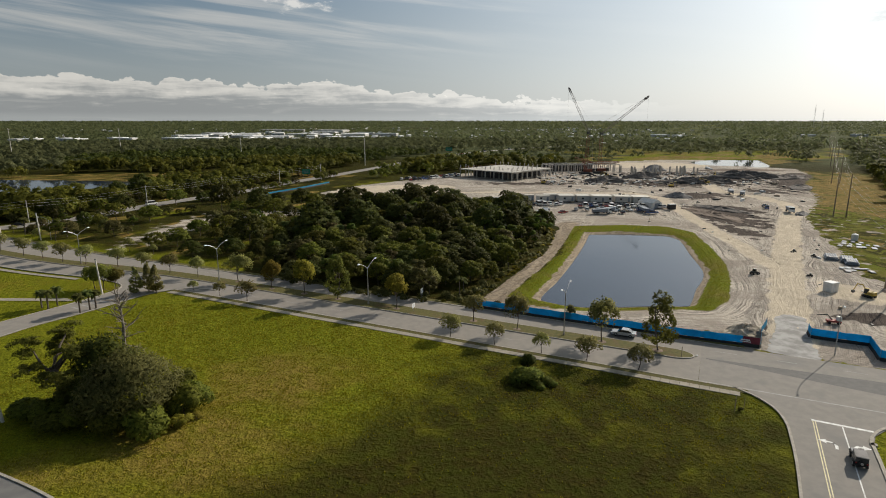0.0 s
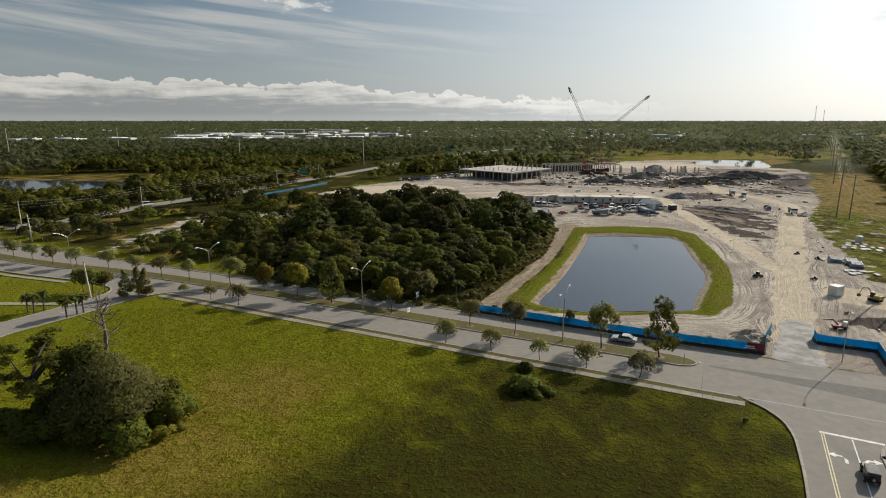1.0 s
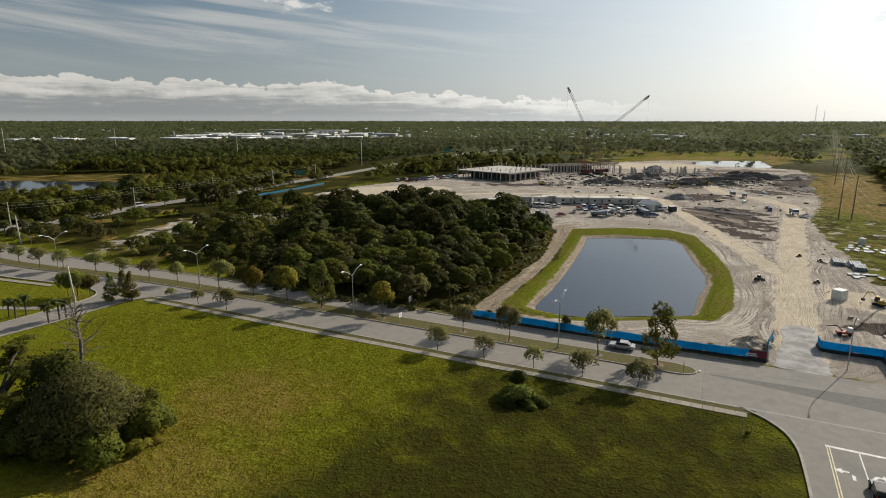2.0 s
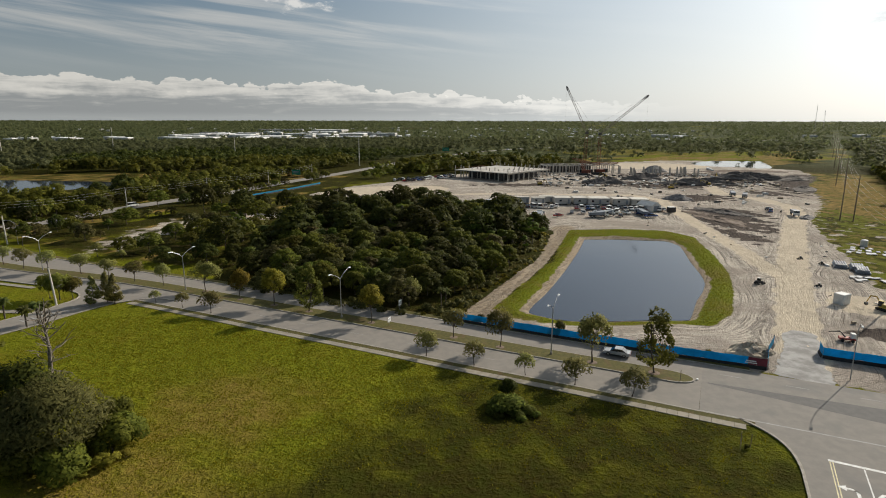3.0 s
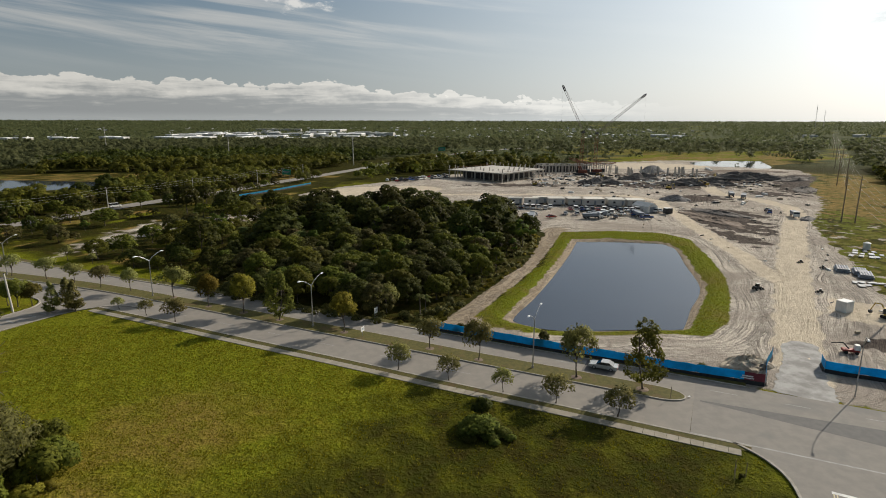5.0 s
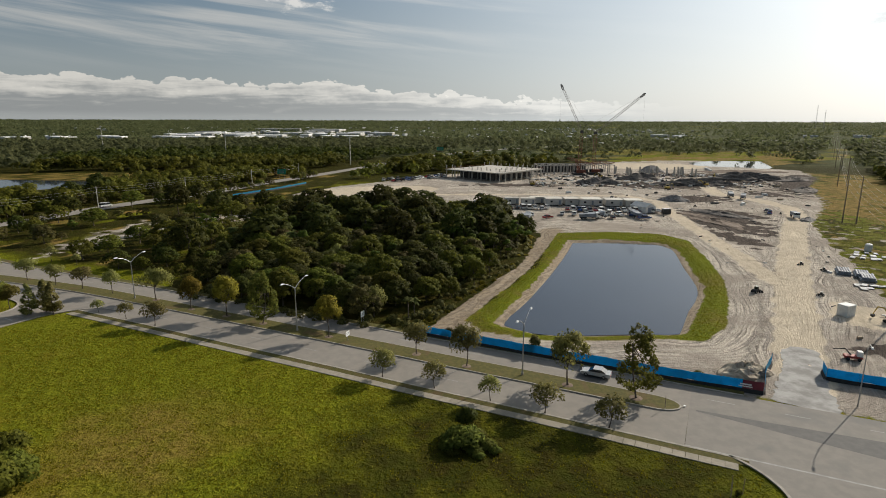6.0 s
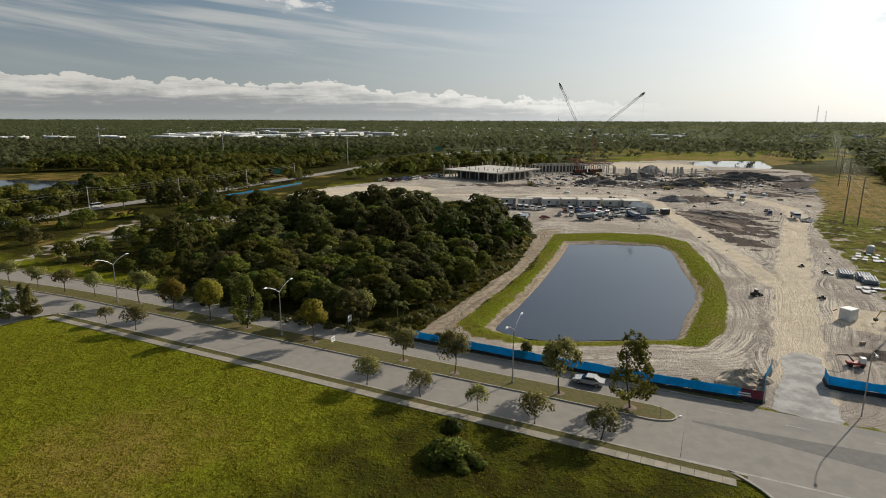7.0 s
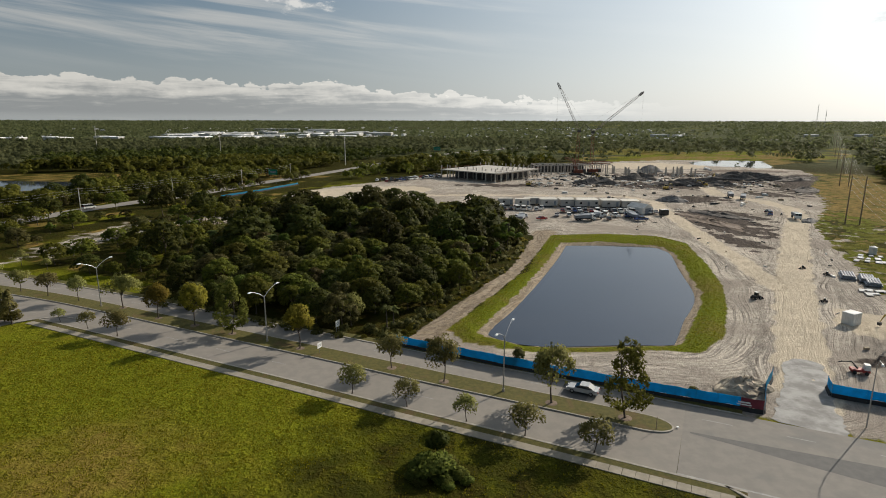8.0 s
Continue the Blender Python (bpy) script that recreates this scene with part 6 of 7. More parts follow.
def vehicle(kind, paint_key, label, category="car", group=""):
    length, width, low, cabin, r, axles = SHAPES[kind]
    o = thing(category.replace(" ", "_"), label, category, group)
    part("body", Geo().prism(low, width), M["paint_" + paint_key], o)
    top = [(x, z) for x, z in cabin]
    part("window_band", Geo().prism(top, width * 0.86), M["glass"], o, "dark tinted glass")
    (x0, z0), (x1, z1), (x2, z2), (x3, z3) = cabin
    part("roof_panel", Geo().prism([(x1 + 0.02, z1 - 0.06), (x1 + 0.02, z1 + 0.03), (x2 - 0.02, z2 + 0.03), (x2 - 0.02, z2 - 0.06)], width * 0.88), M["paint_" + paint_key], o)
    for s in (-1, 1):
        part("headlight", Geo().box((low[1][0] + 0.02, s * width * 0.36, low[2][1]), (0.10, 0.42, 0.16)), M["head_lamp"], o)
        part("tail_light", Geo().box((low[0][0] - 0.01, s * width * 0.40, low[-1][1] + 0.12), (0.08, 0.26, 0.22)), M["tail_lamp"], o)
        for ax in axles:
            w = part("wheel", Geo().tube((ax, s * (width / 2 - 0.22), r), (ax, s * (width / 2 + 0.01), r), r, r, 12), M["tyre"], o)
            part("rim", Geo().tube((ax, s * width / 2, r), (ax, s * (width / 2 + 0.02), r), r * 0.6, r * 0.55, 10), M["rim"], w)
    return o


def jeep():
    o = thing("off_road_car", "black boxy off-road car with a pale grey roof in the lane", "car", at=(53.6, 63.2, 0.03), turn=63)
    o.scale = (0.9, 0.9, 0.9)
    low = [(-1.95, 0.55), (1.9, 0.55), (2.0, 0.70), (1.95, 1.10), (0.75, 1.18), (-1.95, 1.15)]
    part("body", Geo().prism(low, 1.6), M["paint_black"], o)
    part("window_band", Geo().prism([(0.72, 1.16), (0.45, 1.72), (-1.85, 1.72), (-1.95, 1.16)], 1.52), M["glass"], o, "dark glass")
    part("hard_top", Geo().box((-0.72, 0, 1.76), (2.4, 1.6, 0.10), 0, 0.96, 0.08), M["gravel"], o, "pale grey hard top")
    part("bumper", Geo().box((2.05, 0, 0.65), (0.22, 1.75, 0.22), 0, 1, 0.05), M["tyre"], o)
    part("bumper", Geo().box((-2.02, 0, 0.65), (0.20, 1.6, 0.22), 0, 1, 0.05), M["tyre"], o)
    for s in (-1, 1):
        part("fender", Geo().prism([(0.75, 0.85), (0.95, 1.02), (1.75, 1.02), (1.98, 0.80), (1.9, 0.74), (1.65, 0.92), (1.05, 0.92)], 0.3), M["tyre"], o).location.y = s * 0.82
        part("headlight", Geo().tube((1.96, s * 0.55, 0.92), (2.02, s * 0.55, 0.92), 0.13, 0.12, 10), M["head_lamp"], o)
        part("tail_light", Geo().box((-1.97, s * 0.66, 0.95), (0.06, 0.16, 0.2)), M["tail_lamp"], o)
        for ax in (1.32, -1.28):
            w = part("wheel", Geo().tube((ax, s * 0.66, 0.40), (ax, s * 0.93, 0.40), 0.40, 0.40, 14), M["tyre"], o)
            part("rim", Geo().tube((ax, s * 0.925, 0.40), (ax, s * 0.945, 0.40), 0.23, 0.21, 10), M["rim"], w)
    sp = part("spare_wheel", Geo().tube((-2.0, 0, 0.98), (-2.24, 0, 0.98), 0.38, 0.38, 14), M["tyre"], o)
    part("rim", Geo().tube((-2.24, 0, 0.98), (-2.26, 0, 0.98), 0.2, 0.18, 10), M["rim"], sp)


jeep()
white_car = vehicle("sedan", "silver", "pale silver saloon car in the far lanes", "car")
white_car.matrix_basis = pose(37.2, 107.6, 0.03, 0, 0, 154)

PARKED = [("suv", "white"), ("pickup", "black"), ("sedan", "silver"), ("pickup", "white"), ("suv", "grey"), ("sedan", "red"), ("van", "white"), ("sedan", "black"), ("pickup", "blue")]
PARK_LABEL = {"suv": "parked on the sandy lot", "pickup": "with an open bed on the sandy lot", "sedan": "parked in the row on the lot", "van": "standing on the sandy lot"}
KIND_WORD = {"suv": "estate car", "pickup": "pickup truck", "sedan": "saloon car", "van": "van"}


def parking():
    rng = random.Random(4)
    spots = []
    for i in range(17):
        spots.append((70 + i * 2.55, 286.5 + rng.uniform(-1, 1) - i * 0.35, 90 + rng.uniform(-8, 8)))
    for i in range(7):
        spots.append((44 + i * 2.9, 290 + rng.uniform(-2, 2), 90 + rng.uniform(-12, 12)))
    for i in range(9):
        spots.append((66 + i * 4.1 + rng.uniform(-1, 1), 273 + rng.uniform(-3, 2), rng.uniform(60, 120)))
    spots += [(47, 266, 20), (51, 270, 80), (57, 264, 30), (98, 262, 10), (85, 264, 80), (160, 277, 60), (163, 284, 40)]
    # cars of the staff by the far building and by the road
    for i in range(14):
        spots.append((-30 + i * 3.2 + rng.uniform(-1, 1), 416 + i * 3.2 + rng.uniform(-3, 3), rng.uniform(50, 90)))
    for i in range(12):
        spots.append((-22 + i * 3.2 + rng.uniform(-1, 1), 412 + i * 3.0 + rng.uniform(-2, 2), rng.uniform(50, 90)))
    spots += [(-55, 548, 70), (-12, 672, 65), (-38, 600, 65), (25, 740, 60), (60, 812, 55), (100, 858, 50), (-150, 292, 60), (-175, 231, 40), (-112, 385, 70)]
    protos = {}
    for i, (x, y, turn) in enumerate(spots):
        key = PARKED[rng.randrange(len(PARKED))]
        m = pose(x, y, 0.12 if i < 41 else 0.06, 0, 0, turn)
        if key in protos:
            copy_thing(protos[key], m)
        else:
            kind, tone = key
            protos[key] = vehicle(kind, tone, f"{tone} {KIND_WORD[kind]} {PARK_LABEL[kind]}", "car", "parked cars")
            protos[key].matrix_basis = m


parking()


# ---- site offices ----
def trailer(length, depth, label="long white site office trailer with a pale flat roof"):
    o = thing("site_office", label, "site office", "site offices")
    part("body", Geo().box((0, 0, 2.05), (length, depth, 2.9), 0, 1, 0.05), M["wall_pale"], o)
    part("roof", Geo().box((0, 0, 3.58), (length + 0.3, depth + 0.3, 0.16), 0, 0.985), M["cabin_roof"], o)
    part("skirting", Geo().box((0, 0, 0.3), (length - 0.1, depth - 0.1, 0.62)), M["crane_dark"], o)
    n = int(length // 3)
    for i in range(n):
        x = -length / 2 + (i + 0.7) * length / n
        if i % 3 == 1:
            part("door", Geo().box((x, -depth / 2 - 0.02, 1.75), (0.95, 0.06, 2.1)), M["pipe_grey"], o)
            part("steps", Geo().box((x, -depth / 2 - 0.6, 0.35), (1.2, 1.1, 0.7)).box((x, -depth / 2 - 1.3, 0.15), (1.2, 0.5, 0.3)), M["timber"], o)
        else:
            part("window", Geo().box((x, -depth / 2 - 0.02, 2.2), (1.1, 0.06, 0.9)), M["glass"], o)
    return o


off_a = trailer(11.0, 9.0)
off_a.matrix_basis = pose(84.5, 303, 0.05, 0, 0, -2)
off_b = trailer(8.2, 8.0)
off_b.matrix_basis = pose(66.5, 304.5, 0.05)
copy_thing(off_b, pose(76.0, 304, 0.05, 0, 0, 1))
copy_thing(off_b, pose(95.6, 301, 0.05, 0, 0, -3))
copy_thing(off_b, pose(104.6, 299, 0.05, 0, 0, -4))
off_c = trailer(7.0, 3.2, "narrow white site cabin beside the car park")
off_c.matrix_basis = pose(54, 303, 0.05)
copy_thing(off_c, pose(46, 305, 0.05, 0, 0, 4))
copy_thing(off_c, pose(59, 308, 0.05, 0, 0, 0))


def gable_tent(at, turn):
    o = thing("site_tent", "white gabled storage tent at the car park's end", "tent", at=at, turn=turn)
    part("cover", Geo().prism([(-3, 0), (3, 0), (3, 2.8), (0, 4.4), (-3, 2.8)], 10), M["white_panel"], o)
    part("opening", Geo().box((0, -5.02, 1.3), (3.4, 0.05, 2.6)), M["pipe_grey"], o)


gable_tent((104.5, 283.5, 0.05), 25)


def storage_box(at, turn, size, mat, name, label):
    o = thing(name, label, "container", at=at, turn=turn)
    part("body", Geo().box((0, 0, size[2] / 2 + 0.1), size, 0, 1, 0.04), M[mat], o)
    ribs = Geo()
    for i in range(int(size[0] / 0.6)):
        for s in (-1, 1):
            ribs.box((-size[0] / 2 + 0.3 + i * 0.6, s * size[1] / 2, size[2] / 2 + 0.1), (0.12, 0.08, size[2] * 0.94))
    part("ribs", ribs, M[mat], o)
    part("lid", Geo().box((0, 0, size[2] + 0.16), (size[0] + 0.1, size[1] + 0.1, 0.12), 0, 0.94), M["roof_pale"], o)


storage_box((99.5, 138.2, 0.0), 25, (2.8, 2.3, 2.4), "white_panel", "storage_tank", "white square tank standing on the sand")
storage_box((113, 277, 0.0), 10, (3.4, 2.4, 2.4), "crane_dark", "dumpster", "dark steel skip beside the tent")
for x, y, t in ((41, 292, 0), (38, 300, 8), (30, 302, 0)):
    storage_box((x, y, 0.0), t, (6.0, 2.4, 2.5), "pipe_grey", "shipping_container", "grey steel container behind the wood")


# ---- machines ----
def excavator(paint_key, label):
    o = thing("excavator", label, "excavator", "site machines")
    for s in (-1, 1):
        part("track", Geo().prism([(-1.7, 0.25), (-1.4, 0), (1.4, 0), (1.7, 0.25), (1.7, 0.6), (1.4, 0.85), (-1.4, 0.85), (-1.7, 0.6)], 0.5), M["tyre"], o).location.y = s * 1.0
    part("body", Geo().box((-0.5, 0, 1.45), (2.8, 2.3, 1.1), 0, 0.94, 0.15), M[paint_key], o)
    part("cab", Geo().box((0.6, 0.65, 2.1), (1.3, 1.0, 1.6), 0, 0.88, 0.1), M["glass"], o)
    part("cab_roof", Geo().box((0.6, 0.65, 2.94), (1.4, 1.1, 0.1)), M[paint_key], o)
    part("boom", Geo().bent([(0.9, -0.2, 1.4), (2.6, -0.2, 3.6), (4.4, -0.2, 3.4)], 0.24, 0.16, 4), M[paint_key], o)
    part("arm", Geo().bent([(4.3, -0.2, 3.6), (5.4, -0.2, 1.0)], 0.18, 0.12, 4), M[paint_key], o)
    part("bucket", Geo().prism([(5.1, 1.0), (5.7, 1.0), (5.6, 0.3), (5.0, 0.15), (4.8, 0.6)], 0.9), M["crane_dark"], o)
    return o


digger = excavator("machine_yellow", "yellow tracked excavator on the sand")
digger.matrix_basis = placed(106.0, 133.5, 0, 110, 0.75)
for x, y, t, s in ((150, 372, 30, 1.3), (182, 392, 160, 1.3), (210, 440, 70, 1.4), (128, 446, 200, 1.3), (40, 296, 100, 1.0), (70, 392, 10, 1.2)):
    copy_thing(digger, placed(x, y, 0, t, s))


def loader(paint_key, label):
    o = thing("loader", label, "loader", "site machines")
    part("body", Geo().box((-0.7, 0, 1.2), (2.4, 1.7, 1.0), 0, 0.9, 0.2), M[paint_key], o)
    part("cab", Geo().box((-0.1, 0, 2.2), (1.3, 1.4, 1.2), 0, 0.86, 0.1), M["glass"], o)
    part("cab_roof", Geo().box((-0.1, 0, 2.85), (1.4, 1.5, 0.12)), M["white_panel"], o)
    for s in (-1, 1):
        part("lift_arm", Geo().bent([(0.2, s * 0.6, 1.6), (1.6, s * 0.6, 1.3), (2.4, s * 0.6, 0.5)], 0.12, 0.1, 4), M[paint_key], o)
        for ax in (1.1, -1.2):
            w = part("wheel", Geo().tube((ax, s * 0.75, 0.6), (ax, s * 1.15, 0.6), 0.6, 0.6, 12), M["tyre"], o)
            part("rim", Geo().tube((ax, s * 1.14, 0.6), (ax, s * 1.17, 0.6), 0.3, 0.28, 10), M["rim"], w)
    part("bucket", Geo().prism([(2.3, 0.1), (3.2, 0.1), (3.1, 0.2), (2.5, 0.35), (2.35, 0.9)], 2.1), M["crane_dark"], o)
    return o


dark_loader = loader("crane_dark", "dark compact loader on the tracked sand")
dark_loader.matrix_basis = placed(89.0, 155.0, 0, 20, 0.6)
for x, y, t in ((103.3, 152.5, 160), (119.4, 176.3, 100), (165, 277, 60), (136, 300, 10), (117, 183, 190)):
    copy_thing(dark_loader, placed(x, y, 0, t, 0.62))


def mixer_truck(at, turn, label, tone):
    o = thing("lorry", label, "lorry", "lorries", at=at, turn=turn)
    part("chassis", Geo().box((0, 0, 0.9), (8.4, 1.0, 0.35)), M["crane_dark"], o)
    part("cab", Geo().prism([(2.6, 0.6), (4.3, 0.6), (4.3, 1.5), (4.0, 2.7), (2.6, 2.8)], 2.3), M["paint_" + tone], o)
    part("window_band", Geo().prism([(3.2, 1.75), (4.27, 1.75), (4.08, 2.5), (3.2, 2.5)], 2.34), M["glass"], o)
    part("load_bed", Geo().prism([(-4.2, 1.15), (2.3, 1.15), (2.4, 2.5), (-4.5, 2.3)], 2.4), M["pipe_grey"], o)
    for s in (-1, 1):
        for ax in (3.3, -1.8, -3.2):
            w = part("wheel", Geo().tube((ax, s * 0.85, 0.5), (ax, s * 1.2, 0.5), 0.5, 0.5, 12), M["tyre"], o)
            part("rim", Geo().tube((ax, s * 1.19, 0.5), (ax, s * 1.22, 0.5), 0.26, 0.24, 8), M["rim"], w)
    return o


lorry = mixer_truck((74.5, 262, 0.1), 5, "grey tipper lorry standing on the car park", "white")
for x, y, t in ((79, 266, 20), (48, 262, 75), (166, 268, 250), (175, 330, 60), (172, 338, 70), (96, 268, 95)):
    copy_thing(lorry, pose(x, y, 0.1, 0, 0, t))


def drill_rig():
    o = thing("drill_rig", "small red and white rig with folded arms", "machine")
    o.matrix_basis = placed(84.6, 114.6, 0, 160, 0.78)
    part("deck", Geo().box((0, 0, 0.8), (3.6, 1.7, 0.5), 0, 0.95, 0.1), M["machine_red"], o)
    part("cab", Geo().box((-1.2, 0, 1.6), (1.2, 1.5, 1.2), 0, 0.85, 0.1), M["white_panel"], o)
    part("mast", Geo().bent([(0.4, 0, 1.0), (1.8, 0.2, 2.6), (4.2, 0.4, 2.2)], 0.14, 0.10, 5), M["crane_dark"], o)
    part("mast", Geo().bent([(0.2, -0.5, 1.0), (1.2, -0.9, 2.0), (3.2, -1.4, 1.8)], 0.10, 0.08, 5), M["crane_dark"], o)
    for s in (-1, 1):
        for ax in (-1.1, 1.1):
            part("wheel", Geo().tube((ax, s * 0.7, 0.4), (ax, s * 1.0, 0.4), 0.4, 0.4, 10), M["tyre"], o)


drill_rig()


# ---- cranes ----
def lattice(geo, p, q, w0, w1, bays, r):
    """A square lattice boom from p to q."""
    p, q = Vector(p), Vector(q)
    d = (q - p).normalized()
    side = d.cross(Vector((0.13, 1, 0.05))).normalized()
    up = side.cross(d)

    def ring(t):
        c, w = p.lerp(q, t), (w0 + (w1 - w0) * t) / 2 * min(1.0, 0.25 + 6 * t, 0.25 + 6 * (1 - t))
        return [c + side * (w * a) + up * (w * b) for a, b in ((-1, -1), (1, -1), (1, 1), (-1, 1))]

    last = ring(0)
    for i in range(bays):
        nxt = ring((i + 1) / bays)
        for k in range(4):
            geo.tube(last[k], nxt[k], r, r, 4, False)
            geo.tube(last[k], nxt[(k + 1) % 4], r * 0.6, r * 0.6, 3, False)
            geo.tube(nxt[k], nxt[(k + 1) % 4], r * 0.6, r * 0.6, 3, False)
        last = nxt
    return geo


def crane(at, mast_top, tip, label, tone):
    """A crawler crane with an upright boom and a raised luffing jib."""
    o = thing("crawler_crane", label, "crane", "site cranes", at=at)
    top, end = Vector(mast_top), Vector(tip)
    for s in (-1, 1):
        part("track", Geo().prism([(-4.5, 0.5), (-4, 0), (4, 0), (4.5, 0.5), (4.5, 1.0), (4, 1.5), (-4, 1.5), (-4.5, 1.0)], 1.2), M["crane_dark"], o).location.y = s * 3.2
    part("carbody", Geo().box((0, 0, 1.4), (3.4, 6.0, 0.8)), M["crane_dark"], o)
    part("house", Geo().box((2.0, 0, 2.9), (7.0, 3.2, 2.2), 0, 0.96, 0.2), M["rust"], o)
    part("cab", Geo().box((-1.6, 2.1, 2.9), (2.0, 1.2, 2.0), 0, 0.9, 0.1), M["glass"], o)
    part("counterweight", Geo().box((6.2, 0, 3.2), (2.0, 4.6, 2.6), 0, 1, 0.1), M["crane_dark"], o)
    part("main_boom", lattice(Geo(), (0, 0, 2.2), top, 2.2, 2.0, 16, 0.07), M["rust"], o)
    part("jib", lattice(Geo(), top, end, 1.6, 1.2, 24, 0.066), M[tone], o)
    d = (end - top).normalized()
    part("jib_tip", lattice(Geo(), end - d * 4.5, end + d * 0.5, 1.5, 1.1, 4, 0.16), M["crane_dark"], o)
    strut = top + Vector((-d.x * 7.5, -d.y * 7.5, 5.5))
    part("strut", Geo().tube(top, strut, 0.28, 0.2, 5), M["crane_dark"], o)
    part("foot", Geo().box(tuple(top), (2.2, 2.2, 1.8), 0.4, 0.7), M["crane_dark"], o)
    part("pendant", Geo().tube(strut, end, 0.045, 0.045, 4), M["wire"], o)
    part("pendant", Geo().tube(strut, (5.5, 0, 4.0), 0.05, 0.05, 4), M["wire"], o)
    hook = end + Vector((0.3, 0, -26))
    part("hoist_rope", Geo().tube(end, hook, 0.03, 0.03, 4), M["wire"], o)
    part("hook_block", Geo().box(tuple(hook), (0.7, 0.5, 1.4), 0, 0.6), M["crane_dark"], o)


crane((116.5, 466, 0), (1.0, 0, 33.0), (-16.5, 0, 67.5), "tall crawler crane with a raised lattice jib", "boom_grey")
crane((129.5, 472, 0), (0.0, 0, 32.0), (36.0, 0, 61.5), "crawler crane with its jib leaning far out", "boom_grey")


# ---- building under construction ----
def deck():
    o = thing("parking_deck", "unfinished concrete deck on rows of square columns", "building", at=(50.2, 409.8, 0), turn=47.6)
    part("slab", Geo().box((26, 24.5, 6.0), (53, 50, 0.5), 0, 1), M["concrete"], o)
    for y in np.arange(0.5, 50, 8.1):
        part("beam", Geo().box((26, y, 5.45), (52, 0.5, 0.62)), M["concrete"], o)
        for x in np.arange(0.5, 53, 6.4):
            part("column", Geo().box((x, y, 2.6), (0.6, 0.6, 5.3)), M["concrete"], o)
            if y < 12 or x < 8 or x > 45:
                part("rebar_column", Geo().box((x, y, 7.9), (0.45, 0.45, 2.3 if (int(x + y) % 3) else 1.3)), M["concrete"], o)
    rail = Geo()
    for x in np.arange(0, 53, 2.2):
        rail.tube((x, -0.4, 6.2), (x, -0.4, 7.3), 0.05, 0.05, 4).tube((x, 49.4, 6.2), (x, 49.4, 7.3), 0.05, 0.05, 4)
    rail.tube((0, -0.4, 7.2), (52, -0.4, 7.2), 0.05, 0.05, 4).tube((0, 49.4, 7.2), (52, 49.4, 7.2), 0.05, 0.05, 4)
    part("guard_rail", rail, M["rust"], o)
    # dark panels added below the slab to stand for the shade there
    for x0, y0, sx, sy in ((26, 9.0, 48, 0.25), (9.0, 26, 0.25, 34)):
        part("inner_wall", Geo().box((x0, y0, 2.7), (sx, sy, 5.3)), M["crane_dark"], o, "dark panel for the shade under the deck")


def frame_hall():
    o = thing("unfinished_building", "long unfinished concrete frame with open bays", "building", at=(88, 470, 0), turn=8)
    for i, x in enumerate(np.arange(0, 66, 5.5)):
        for y in (0, 9, 18):
            part("column", Geo().box((x, y, 3.2), (0.65, 0.65, 6.4)), M["concrete"], o)
        part("cross_beam", Geo().box((x, 9, 6.6), (0.5, 19, 0.6)), M["concrete"], o)
    part("edge_beam", Geo().box((20, 0, 6.9), (40, 0.5, 0.7)), M["concrete"], o)
    part("edge_beam", Geo().box((30, 18, 6.9), (60, 0.5, 0.7)), M["concrete"], o)
    part("back_wall", Geo().box((22, 18.5, 3.2), (44, 0.3, 6.2)), M["crane_dark"], o)
    part("steel_truss", lattice(Geo(), (36, 0, 8.5), (62, 4, 8.5), 1.6, 1.6, 10, 0.14), M["rust"], o)
    part("steel_truss", lattice(Geo(), (30, 6, 12), (34, 6, 1), 1.6, 1.6, 6, 0.14), M["rust"], o)
    part("steel_truss", lattice(Geo(), (24, 8, 12), (40, 8, 8), 1.6, 1.6, 6, 0.14), M["rust"], o)


deck()
frame_hall()


def stub_columns():
    rng = random.Random(8)
    proto = None
    for i in range(26):
        x, y = 148 + rng.uniform(0, 55), 452 + rng.uniform(0, 36)
        s = rng.uniform(0.7, 1.5)
        if proto is None:
            proto = thing("concrete_column", "pale free standing concrete column on the site", "column", "free columns")
            part("shaft", Geo().box((0, 0, 3.0), (0.9, 0.9, 6.2), 0, 0.95), M["concrete"], proto)
            part("footing", Geo().box((0, 0, 0.2), (1.8, 1.8, 0.6), 0, 0.95), M["concrete"], proto)
            proto.matrix_basis = placed(x, y, 0, 0, 1, s)
        else:
            copy_thing(proto, placed(x, y, 0, rng.uniform(0, 40), 1, s))


stub_columns()


